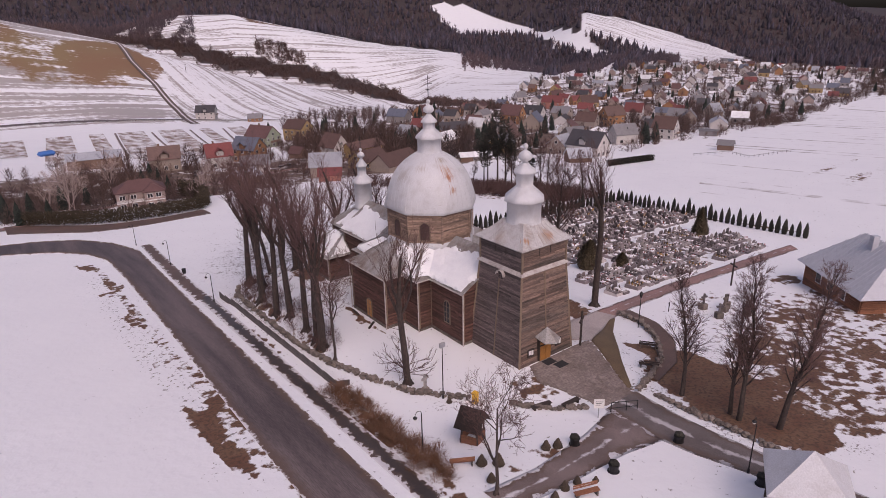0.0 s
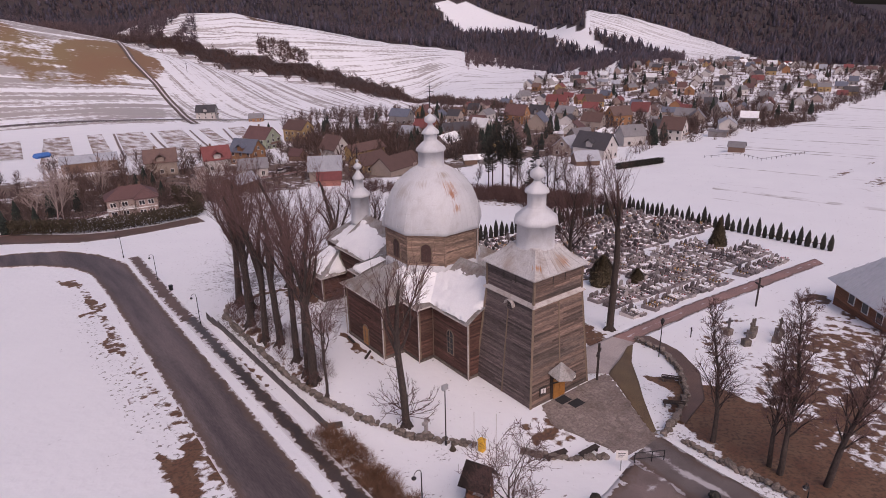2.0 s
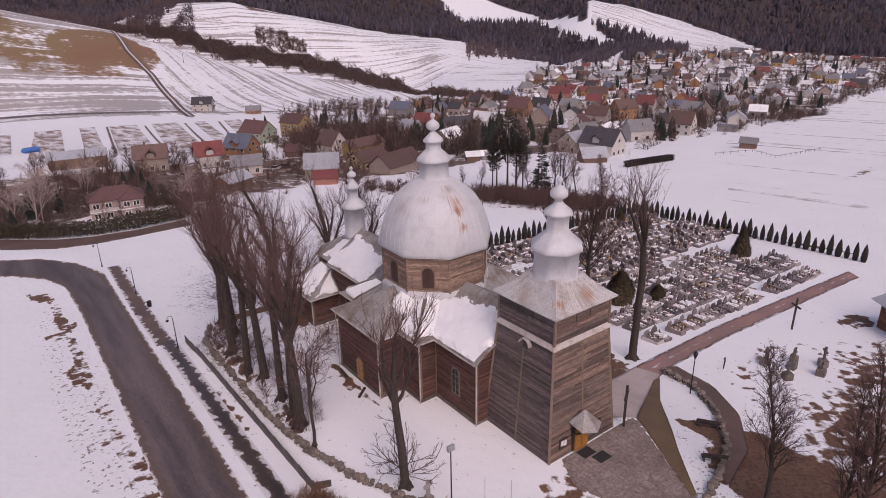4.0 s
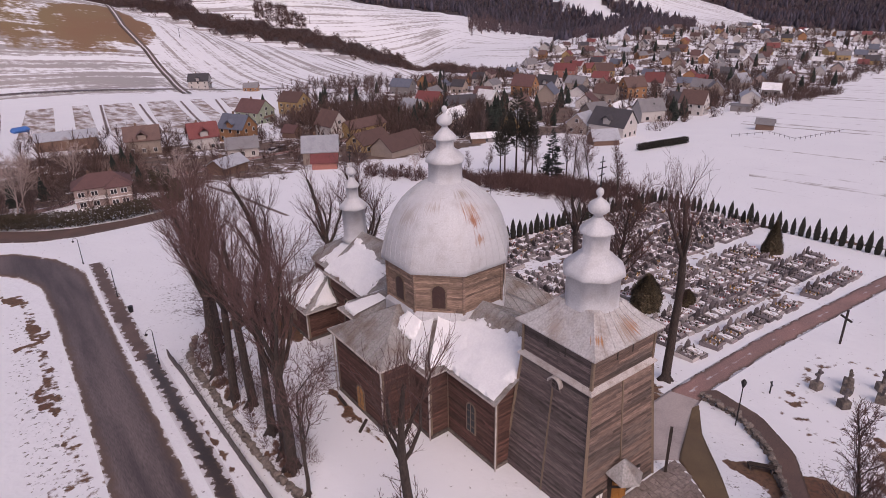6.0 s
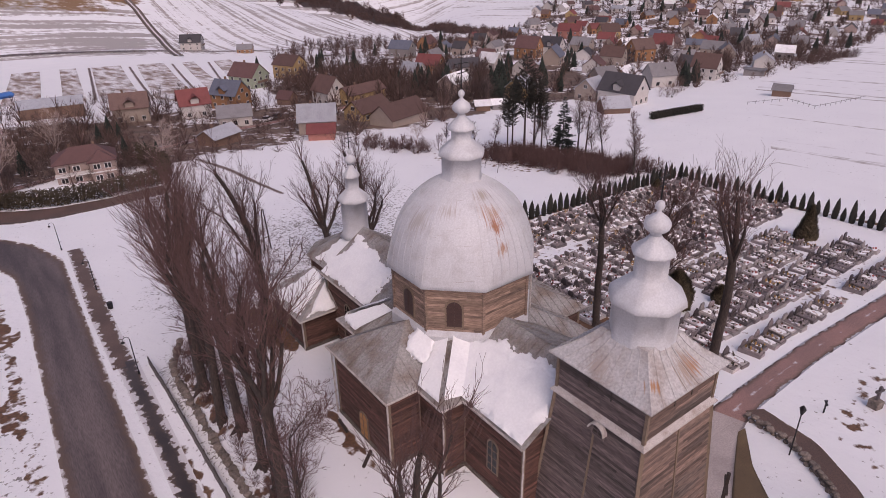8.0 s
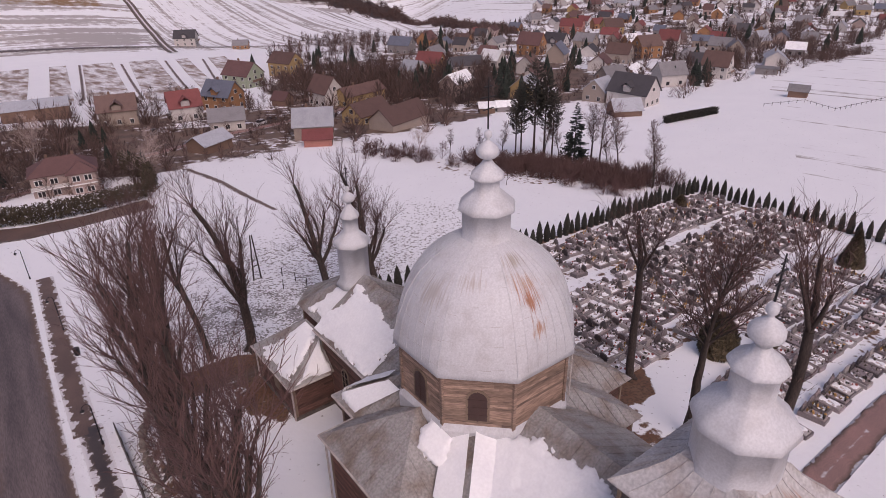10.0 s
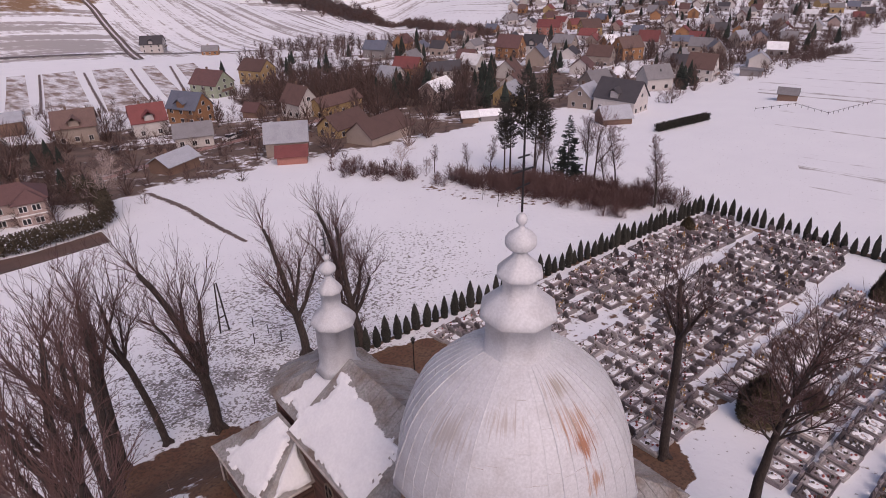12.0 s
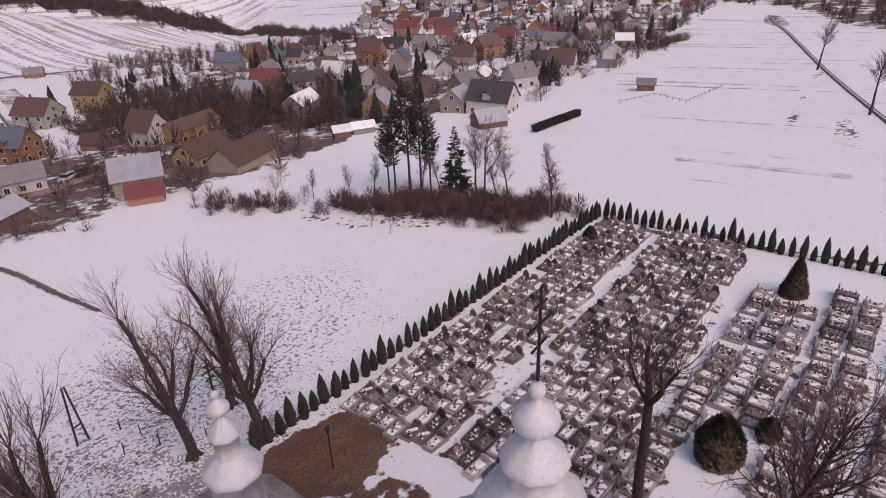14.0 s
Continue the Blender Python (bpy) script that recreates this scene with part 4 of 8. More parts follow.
bm = bmesh.new()
rings = [[bm.verts.new(dome_point(k, f / 6, r, z)) for k in range(8) for f in range(6)] for r, z in ((4.6, 12.05),) + DOME]
for a, b in zip(rings, rings[1:]):
    for k in range(48):
        bm.faces.new((a[k], a[(k + 1) % 48], b[(k + 1) % 48], b[k])).smooth = a is not rings[0]
bm.faces.new(rings[0][::-1]), bm.faces.new(rings[-1])
dome = part("dome", bm, DOME_SHEET, church, "silver sheet-metal dome with rust streaks")
bm, joints = bmesh.new(), bmesh.new()
rnd = random.Random(31)
for k in range(8):
    for i in range(6):
        w = 0.055 if i == 0 else 0.03
        pts = [dome_point(k, i / 6, r, z, 0.008) for r, z in DOME[2:]]
        for a, b in zip(pts, pts[1:]):
            beam(bm, a, b, w, w)
        zj = 12.5 + rnd.uniform(0.2, 0.9)
        while zj < 17.6:
            r = np.interp(zj, [q[1] for q in DOME], [q[0] for q in DOME])
            a, b = dome_point(k, i / 6, r, zj, 0.004), dome_point(k, (i + 1) / 6, r, zj, 0.004)
            if rnd.random() < 0.6:
                beam(joints, a, b, 0.012, 0.012)
            zj += rnd.uniform(0.9, 1.4)
tagged(part("seams", bm, DOME_SHEET, dome), kind="stuff")
tagged(part("sheet_joints", joints, SHEET_TOWER, dome, "thin grey joints between the dome sheets"), kind="stuff")


def turret(centre, levels, ball_z, ball_r, cross_h, label, mat_=SHEET):
    """An eight-sided lantern with flared skirts, an onion ball, a finial and a cross."""
    bm = bmesh.new()
    rings = []
    for r, z in levels:
        flat = ring_corners(r, 8, centre, z)
        row = []
        for k in range(8):
            for f in (0.0, 0.25, 0.5, 0.75):
                p = Vector(flat[k]).lerp(Vector(flat[(k + 1) % 8]), f)
                way = Vector((p.x - centre[0], p.y - centre[1], 0))
                reach = way.length * 0.84 + r * 1.04 * 0.16
                row.append(bm.verts.new(Vector((*centre, z)) + way.normalized() * reach))
        rings.append(row)
    for i, (a, b) in enumerate(zip(rings, rings[1:])):
        for k in range(32):
            bm.faces.new((a[k], a[(k + 1) % 32], b[(k + 1) % 32], b[k])).smooth = True
    bm.faces.new(rings[0][::-1]), bm.faces.new(rings[-1])
    bm.edges.ensure_lookup_table()
    for e in bm.edges:
        if len(e.link_faces) == 2 and e.calc_face_angle(0) > 0.5:
            e.smooth = False
    t = part("turret", bm, mat_, church, label)
    z1, r1 = levels[-1][1], levels[-1][0]
    bm = bmesh.new()
    prof = [(r1, z1 - 0.02)]
    for f, w in ((-0.80, 0.42), (-0.66, 0.72), (-0.45, 0.93), (-0.18, 1.0), (0.1, 0.97), (0.36, 0.82), (0.58, 0.58), (0.76, 0.34), (0.92, 0.18)):
        prof.append((ball_r * w, ball_z + ball_r * 0.95 * f))
    top = ball_z + ball_r * 0.95
    for k in range(1, 7):
        a = -math.pi / 2 + math.pi * k / 6
        prof.append((max(0.05, ball_r * 0.36 * math.cos(a)), top + ball_r * 0.42 + ball_r * 0.42 * math.sin(a)))
    lathe(bm, prof, 16, centre, smooth=True)
    part("onion_ball", bm, mat_, t)
    bm = bmesh.new()
    zb = top + ball_r * 0.9
    rod(bm, (*centre, zb), (*centre, zb + cross_h), 0.05, 0.03)
    for f, w in ((0.82, 0.22), (0.62, 0.42), (0.38, 0.26)):
        beam(bm, (centre[0] - w * cross_h * 0.5, centre[1], zb + cross_h * f), (centre[0] + w * cross_h * 0.5, centre[1], zb + cross_h * f + (0.06 if f < 0.5 else 0)), 0.05)
    part("iron_cross", bm, BLACK_METAL, t, "thin black iron cross")
    return t


def skirts(z0, r0, z1, r1, z2, r2, z3, r3, z4, r4):
    """Drum to z1, a wide skirt up to the neck, the neck to z3, a small skirt up to z4."""
    return ((r0 * 1.3, z0), (r0 * 1.06, z0 + 0.3), (r0, z0 + 0.75), (r0, z1), (r1 * 0.97, z1 - 0.04), (r1, z1 + 0.02), (r1 * 0.97, z1 + (z2 - z1) * 0.26), (r1 * 0.86, z1 + (z2 - z1) * 0.42), (r2 + (r1 - r2) * 0.42, z1 + (z2 - z1) * 0.68), (r2 * 1.08, z2 - 0.06), (r2, z2), (r2, z3),
            (r3 * 0.97, z3 - 0.04), (r3, z3 + 0.02), (r3 * 0.96, z3 + (z4 - z3) * 0.18), (r3 * 0.74, z3 + (z4 - z3) * 0.42), (r3 * 0.42, z3 + (z4 - z3) * 0.72), (r4, z4))


turret((0, 15.5), skirts(17.7, 1.3, 19.8, 1.5, 20.85, 0.66, 21.55, 0.88, 22.5, 0.2), 23.0, 0.60, 2.6, "silver lantern with an onion ball and a cross")
turret((-0.15, 31.0), skirts(8.2, 1.1, 11.7, 1.33, 12.75, 0.56, 13.9, 0.70, 14.95, 0.16), 15.45, 0.50, 1.6, "small silver lantern over the apse")

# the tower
# the south side takes the siding coloured as if sunlit
for k, (a, b, mat_) in enumerate((((-1, 1), (-1, -1), SIDING), ((-1, -1), (1, -1), SIDING_SUNLIT), ((1, -1), (1, 1), SIDING), ((1, 1), (-1, 1), SIDING))):
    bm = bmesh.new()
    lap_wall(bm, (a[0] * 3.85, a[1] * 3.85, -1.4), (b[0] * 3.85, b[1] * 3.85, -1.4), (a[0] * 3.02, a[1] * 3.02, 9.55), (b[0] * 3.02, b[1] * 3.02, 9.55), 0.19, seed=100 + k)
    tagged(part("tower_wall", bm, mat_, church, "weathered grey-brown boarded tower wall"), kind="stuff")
    bm = bmesh.new()
    lap_wall(bm, (a[0] * 2.98, a[1] * 2.98, 9.5), (b[0] * 2.98, b[1] * 2.98, 9.5), (a[0] * 2.98, a[1] * 2.98, 12.1), (b[0] * 2.98, b[1] * 2.98, 12.1), 0.19, seed=110 + k)
    tagged(part("belfry_wall", bm, mat_, church), kind="stuff")
    bm = bmesh.new()
    beam(bm, (a[0] * 3.84, a[1] * 3.84, -1.4), (a[0] * 3.03, a[1] * 3.03, 9.55), 0.2, 0.2)
    part("corner_board", bm, BOARD, church)
    bm = bmesh.new()
    beam(bm, (a[0] * 3.0, a[1] * 3.0, 9.5), (a[0] * 3.0, a[1] * 3.0, 12.1), 0.18, 0.18)
    part("corner_board", bm, BOARD, church)
    bm = bmesh.new()
    m0, m1 = Vector(((a[0] + b[0]) / 2 * 3.80, (a[1] + b[1]) / 2 * 3.80, 0)), Vector(((a[0] + b[0]) / 2 * 3.06, (a[1] + b[1]) / 2 * 3.06, 9.5))
    beam(bm, m0, m1, 0.12, 0.08)
    part("batten", bm, BOARD, church)
bm = bmesh.new()
lathe(bm, ((3.0, 9.45), (3.28, 9.42), (3.28, 9.5), (3.0, 9.78)), 4)
part("belfry_ledge", bm, PALE_TRIM, church, "pale metal ledge round the belfry")
for sx, sy in ((-1, 0), (0, -1), (1, 0), (0, 1)):
    for off in (-0.75, 0.75):
        bm = bmesh.new()
        c = (sx * 3.0 + (off if sy else 0), sy * 3.0 + (off if sx else 0))
        box(bm, c[0] - (0.04 if sx else 0.035), c[0] + (0.04 if sx else 0.035), c[1] - (0.04 if sy else 0.035), c[1] + (0.04 if sy else 0.035), 11.0, 12.0)
        part("belfry_shutter", bm, DARK_WOOD, church)
bm = bmesh.new()
lathe(bm, ((3.0, 12.0), (3.42, 12.0), (3.42, 12.08), (2.85, 12.5), (2.3, 12.95), (1.85, 13.4), (1.5, 13.9)), 4)
cap = part("tower_roof", bm, TOWER_SHEET, church, "worn sheet-metal roof with rust")
bm = bmesh.new()
prof = ((3.44, 12.09), (2.87, 12.51), (2.32, 12.96), (1.87, 13.41), (1.52, 13.9))
for k in range(4):
    for f in [i / 7 for i in range(7)]:
        pts = [Vector(ring_corners(r, 4, (0, 0), z)[k]).lerp(Vector(ring_corners(r, 4, (0, 0), z)[(k + 1) % 4]), f) for r, z in prof]
        for a, b in zip(pts, pts[1:]):
            beam(bm, a, b, 0.03, 0.03)
tagged(part("seams", bm, TOWER_SHEET, cap), kind="stuff")
turret((0, 0), skirts(12.95, 1.67, 15.85, 1.92, 17.2, 0.82, 18.55, 1.06, 19.5, 0.28), 20.15, 0.66, 1.9, "silver lantern over the tower")

# arched sound hole, door with its canopy, boards
hood = arched_window(church, pose(-3.17, -0.3, 8.35, 0, 4.3, -90), 0.9, 1.0, "sound_hole", SIDING, DARK_WOOD)
bm = bmesh.new()
for k in range(8):
    a0, a1 = math.pi * k / 8, math.pi * (k + 1) / 8
    vs = [bm.verts.new((r * math.cos(a), y, 0.5 + r * math.sin(a))) for a in (a0, a1) for r, y in ((0.5, 0), (0.56, 0), (0.56, -0.35), (0.5, -0.35))]
    for f in ((0, 1, 5, 4), (1, 2, 6, 5), (2, 3, 7, 6), (3, 0, 4, 7)):
        bm.faces.new([vs[i] for i in f])
part("hood", bm, PALE_TRIM, hood)
door = part("door", bevelled_box(-1.05, 0.35, -3.98, -3.66, 0.05, 2.25), DOOR_WOOD, church, "orange-brown varnished double door")
for x in (-1.0, -0.37, -0.33, 0.3):
    bm = bmesh.new()
    box(bm, x - 0.03, x + 0.03, -4.02, -3.97, 0.08, 2.22)
    part("door_stile", bm, DOOR_WOOD, door)
for z in (0.15, 0.9, 1.5, 2.15):
    bm = bmesh.new()
    box(bm, -1.02, 0.32, -4.01, -3.97, z - 0.03, z + 0.03)
    part("door_rail", bm, DOOR_WOOD, door)
part("door_frame", bevelled_box(-1.25, 0.55, -3.86, -3.6, 0.0, 2.45), DARK_WOOD, church)
TIP = (-0.4, -4.1, 3.75)
FOOT = ((-1.5, -3.5, 2.75), (-1.5, -4.9, 2.5), (-0.4, -5.5, 2.45), (0.75, -4.9, 2.5), (0.75, -3.5, 2.75))
porch = roof_solid("porch_roof", [(a, b, TIP) for a, b in zip(FOOT, FOOT[1:])], SHEET_OLD, 0.06, (), "grey sheet canopy over the door")
for x in (-1.3, 0.55):
    bm = bmesh.new()
    beam(bm, (x, -3.7, 1.6), (x, -4.8, 2.4), 0.12)
    beam(bm, (x, -3.7, 2.45), (x, -4.85, 2.45), 0.12)
    part("bracket", bm, DARK_WOOD, porch)
for x in (-2.3, 1.6):
    board = part("notice_board", bevelled_box(x - 0.42, x + 0.42, -3.86, -3.74, 0.9, 1.8), DARK_WOOD, church)
    bm = bmesh.new()
    box(bm, x - 0.32, x - 0.02, -3.88, -3.86, 1.2, 1.65), box(bm, x + 0.04, x + 0.3, -3.88, -3.86, 1.1, 1.6)
    part("paper", bm, SIGN_WHITE, board)

# nave window, transept door, gutters
arched_window(church, pose(-4.93, 6.2, 1.6, 0, 0, -90), 1.1, 2.7)
arched_window(church, pose(4.93, 6.2, 1.6, 0, 0, 90), 1.1, 2.7)
arched_window(church, pose(-4.28, 26, 2.2, 0, 0, -90), 1.0, 2.4)
side_door = part("side_door", bevelled_box(-9.16, -9.0, 14.9, 16.0, 0.0, 2.2), DOOR_WOOD, church, "brown varnished side door")
arched_window(side_door, pose(-9.1, 15.45, 0.02, 0, 0, -90), 1.2, 2.5, "door_arch", BOARD, DOOR_WOOD)
part("window", bevelled_box(-7.62, -7.5, 31.0, 31.9, 1.1, 2.3), BOARD, church)
for x, y, z0, z1 in ((-9.3, 11.7, 0, 5.9), (-9.3, 19.3, 0, 5.9), (-6.85, 8.9, 0, 5.9), (-5.1, 3.3, 0, 5.9), (-7.75, 28.05, 0.2, 3.1), (-7.75, 34.8, 0.2, 3.1), (2.2, 10.6, 9.0, 11.9)):
    bm = bmesh.new()
    rod(bm, (x, y, z0), (x, y, z1), 0.065)
    part("downpipe", bm, PALE_TRIM, church, "pale painted downpipe")
eaves = ((-5.45, 3.1), (-5.45, 8.6), (-7.15, 8.6), (-7.15, 11.35), (-9.55, 11.35), (-9.55, 19.65), (-7.15, 19.65), (-7.15, 22.4), (-4.75, 22.4))
runs = [((*a, 6.05), (*b, 6.05)) for a, b in zip(eaves, eaves[1:])]
for a, b in runs + [((-4.75, 22.4, 6.2), (-4.75, 29.8, 6.2)), ((-8.0, 27.8, 3.25), (-8.0, 35.0, 3.25)), ((-8.0, 27.8, 3.25), (-4.6, 27.8, 3.25))]:
    bm = bmesh.new()
    rod(bm, a, b, 0.07)
    part("gutter", bm, PALE_TRIM, church, "pale metal gutter")


def roof_snow(name, corners, keep, thick=0.2, n=36, seed=1, label="melting snow blanket on the roof"):
    """A ragged snow layer on the sloping quad given by corners; keep(u, v) says how much stays."""
    a, b, c, d = map(Vector, corners)
    up = (b - a).cross(d - a).normalized()
    up = up if up.z > 0 else -up
    grid, verts, faces = {}, [], []
    H = {}
    for i in range(n + 1):
        for j in range(n + 1):
            u, v = i / n, j / n
            p = a.lerp(b, u).lerp(d.lerp(c, u), v)
            q = min(keep(u, v), 0.75) + 0.55 * noise.noise(p * 0.55 + Vector((seed * 7, 0, 0))) + 0.3 * noise.noise(p * 1.7) + 0.22 * noise.noise(p * 3.9)
            H[i, j] = (p, q)
    for (i, j), (p, q) in H.items():
        if q > -0.12:
            t_ = thick * min(1, max(0, q) * 2.2) ** 0.5 * (1 + 0.25 * noise.noise(p * 1.3))
            grid[i, j] = len(verts)
            verts.append(p + up * (0.03 + t_ if q > 0 else -0.05))
    for i in range(n):
        for j in range(n):
            k = [(i, j), (i + 1, j), (i + 1, j + 1), (i, j + 1)]
            if all(x in grid for x in k):
                faces.append([grid[x] for x in k])
    ob = mesh_part(name, verts, faces, SNOW, None, "", True)
    return tagged(ob, label, "snow", kind="stuff")


def slab(u, v, u0, u1, v0, v1, soft=0.12):
    return min(min((u - u0), (u1 - u)), min((v - v0), (v1 - v))) / soft * 0.5


def on_west(x, y):
    return (x, y, 9.25 - 0.583 * abs(x))


roof_snow("roof_snow", (on_west(-5.3, 3.2), on_west(-5.3, 11.5), on_west(-0.6, 11.5), on_west(-0.6, 3.2)), lambda u, v: slab(u, v, 0.02, 1.2, 0.0, 0.84 - 0.10 * u) + 0.22, 0.30, n=64, seed=2)


def on_block(x, y):
    return (x, y, 6.14 + min((x + 7.1) * 0.5915, (y - 8.65) * 0.636, (22.35 - y) * 0.636))


roof_snow("roof_snow", (on_block(-6.9, 9.2), on_block(-6.9, 11.5), on_block(-3.5, 14.3), on_block(-3.5, 12.5)), lambda u, v: slab(u, v, -0.1, 1.2, 0.02, 1.2) + 0.02, 0.16, n=40, seed=3)
roof_snow("roof_snow", (on_block(-6.7, 9.1), on_block(-5.2, 8.8), on_block(-2.4, 11.5), on_block(-3.4, 12.3)), lambda u, v: slab(u, v, -0.2, 1.2, -0.1, 1.2) + 0.2, 0.2, n=40, seed=13)
roof_snow("roof_snow", ((-6.5, 11.6, 6.2), (-8.0, 14.6, 7.0), (-4.9, 15.0, 8.55), (-4.7, 12.5, 8.2)), lambda u, v: slab(u, v, 0.1, 0.75, 0.35, 1.2) - 0.05, 0.14, n=44, seed=4)
roof_snow("roof_snow", ((-4.6, 22.0, 6.32), (-4.6, 29.7, 6.32), (-0.5, 29.7, 9.05), (-0.5, 22.0, 9.05)), lambda u, v: slab(u, v, 0.0, 1.02, 0.0, 0.78 + 0.2 * u) - 0.10, 0.15, n=80, seed=5)
roof_snow("roof_snow", ((-3.65, 29.6, 5.85), (-3.65, 34.6, 5.85), (-0.2, 31.6, 8.85), (-0.2, 29.6, 8.85)), lambda u, v: slab(u, v, -0.1, 0.75, 0.0, 1.2) - 0.22, 0.13, n=70, seed=6)
roof_snow("roof_snow", (on_block(-6.9, 19.7), on_block(-6.9, 21.9), on_block(-4.4, 19.5), on_block(-4.4, 18.2)), lambda u, v: slab(u, v, -0.1, 1.1, 0.02, 1.2) + 0.1, 0.18, n=40, seed=7)
roof_snow("roof_snow", (on_block(-6.7, 22.1), on_block(-4.9, 22.2), on_block(-3.4, 20.2), on_block(-4.3, 19.6)), lambda u, v: slab(u, v, -0.1, 1.1, 0.02, 1.2) + 0.1, 0.18, n=40, seed=17)
roof_snow("roof_snow", ((-7.8, 28.3, 3.42), (-7.8, 34.6, 3.42), (-4.2, 32.6, 5.45), (-4.2, 30.1, 5.45)), lambda u, v: slab(u, v, 0.02, 0.8, 0.03, 1.0) - 0.03, 0.16, n=40, seed=8)
roof_snow("roof_snow", ((-7.4, 27.95, 3.4), (-4.5, 27.95, 3.4), (-4.3, 29.9, 5.3), (-4.5, 29.7, 5.15)), lambda u, v: slab(u, v, 0.08, 0.9, 0.06, 1.2) + 0.1, 0.2, n=36, seed=9)


# ---- trees ----
def tube_chain(verts, faces, pts, radii, n):
    base = len(verts)
    prev = None
    for i, (p, r) in enumerate(zip(pts, radii)):
        d = (pts[min(i + 1, len(pts) - 1)] - pts[max(i - 1, 0)]).normalized()
        side = d.cross(Vector((0.31, 0.95, 0.05))).normalized() if prev is None else (prev - d * prev.dot(d)).normalized()
        prev = side
        up = d.cross(side)
        for k in range(n):
            a = math.tau * k / n
            verts.append(p + (side * math.cos(a) + up * math.sin(a)) * r)
    for i in range(len(pts) - 1):
        for k in range(n):
            a, b = base + i * n + k, base + i * n + (k + 1) % n
            faces.append((a, b, b + n, a + n))


def bare_tree_mesh(seed, tall=14.0, trunk_r=0.32, fork=0.35, spread=0.55, limbs=6, levels=4, twigs=5, upright=0.6, lower=0, lean=False):
    """Trunk with limbs, and a crown of fine twigs, as two lists of faces."""
    rnd = random.Random(seed)
    wood, fine = ([], []), ([], [])

    def grow(p, d, length, r, level):
        target = wood if level < 2 else fine
        n_seg = (3, 2, 2, 1)[min(level, 3)] if lean else 5 if level < 2 else 3 if level < levels else 2
        sides = (4, 3, 3, 3)[min(level, 3)] if lean else (8, 6, 4, 3, 3)[min(level, 4)]
        pts, radii = [p], [r]
        cur, dirn = p.copy(), d.copy()
        for s in range(n_seg):
            wob = Vector((rnd.gauss(0, 1), rnd.gauss(0, 1), rnd.gauss(0, 0.5))) * (0.07 if level == 0 else 0.17)
            dirn = (dirn + wob + Vector((0, 0, upright * (0.05 if level == 0 else 0.22)))).normalized()
            cur = cur + dirn * (length / n_seg)
            pts.append(cur)
            radii.append(max(0.03 if lean else 0.010, r * (1 - 0.72 * (s + 1) / n_seg)))
        tube_chain(target[0], target[1], pts, radii, sides)
        if level >= levels:
            return
        count = limbs if level == 0 else twigs + (1 if level == 1 else 0)
        for k in range(count):
            t_ = (fork + (1 - fork) * (k + rnd.random()) / count) if level == 0 else 0.22 + 0.78 * (k + rnd.random()) / count
            i = min(int(t_ * n_seg), n_seg - 1)
            f = t_ * n_seg - i
            at = pts[i].lerp(pts[i + 1], min(1, f))
            base_d = (pts[i + 1] - pts[i]).normalized()
            ang = rnd.random() * math.tau
            side = base_d.orthogonal().normalized()
            side.rotate(Matrix.Rotation(ang, 3, base_d))
            nd = (base_d * (1 - spread * 0.55) + side * spread * rnd.uniform(0.75, 1.3)).normalized()
            rr = radii[i] * (0.55 if level == 0 else 0.5)
            scale = (0.62 - 0.25 * t_) if level == 0 else rnd.uniform(0.36, 0.56)
            grow(at, nd, length * scale, max(0.045 if lean else 0.012, rr), level + 1)

    grow(Vector((0, 0, -0.3)), Vector((rnd.gauss(0, 0.04), rnd.gauss(0, 0.04), 1)), tall * 0.82, trunk_r, 0)
    for k in range(lower):
        a = rnd.random() * math.tau
        grow(Vector((0, 0, tall * 0.12 + 0.8 * rnd.random())), Vector((math.cos(a), math.sin(a), 0.25)), tall * 0.2, trunk_r * 0.22, 2)
    for k in range(0 if lean else 5):
        a = math.tau * k / 5 + rnd.random()
        tube_chain(wood[0], wood[1], [Vector((0, 0, 0.5)), Vector((math.cos(a) * trunk_r * 1.3, math.sin(a) * trunk_r * 1.3, 0.02)), Vector((math.cos(a) * trunk_r * 2.6, math.sin(a) * trunk_r * 2.6, -0.35))], [trunk_r * 0.75, trunk_r * 0.6, 0.04], 5)
    return wood, fine


def make_tree(label, seed, bark=None, twig=None, **kw):
    wood, fine = bare_tree_mesh(seed, **kw)
    t = thing("tree", label, "tree")
    mesh_part("trunk", wood[0], wood[1], bark or BARK, t, smooth=True)
    mesh_part("crown", fine[0], fine[1], twig or TWIG, t)
    return t


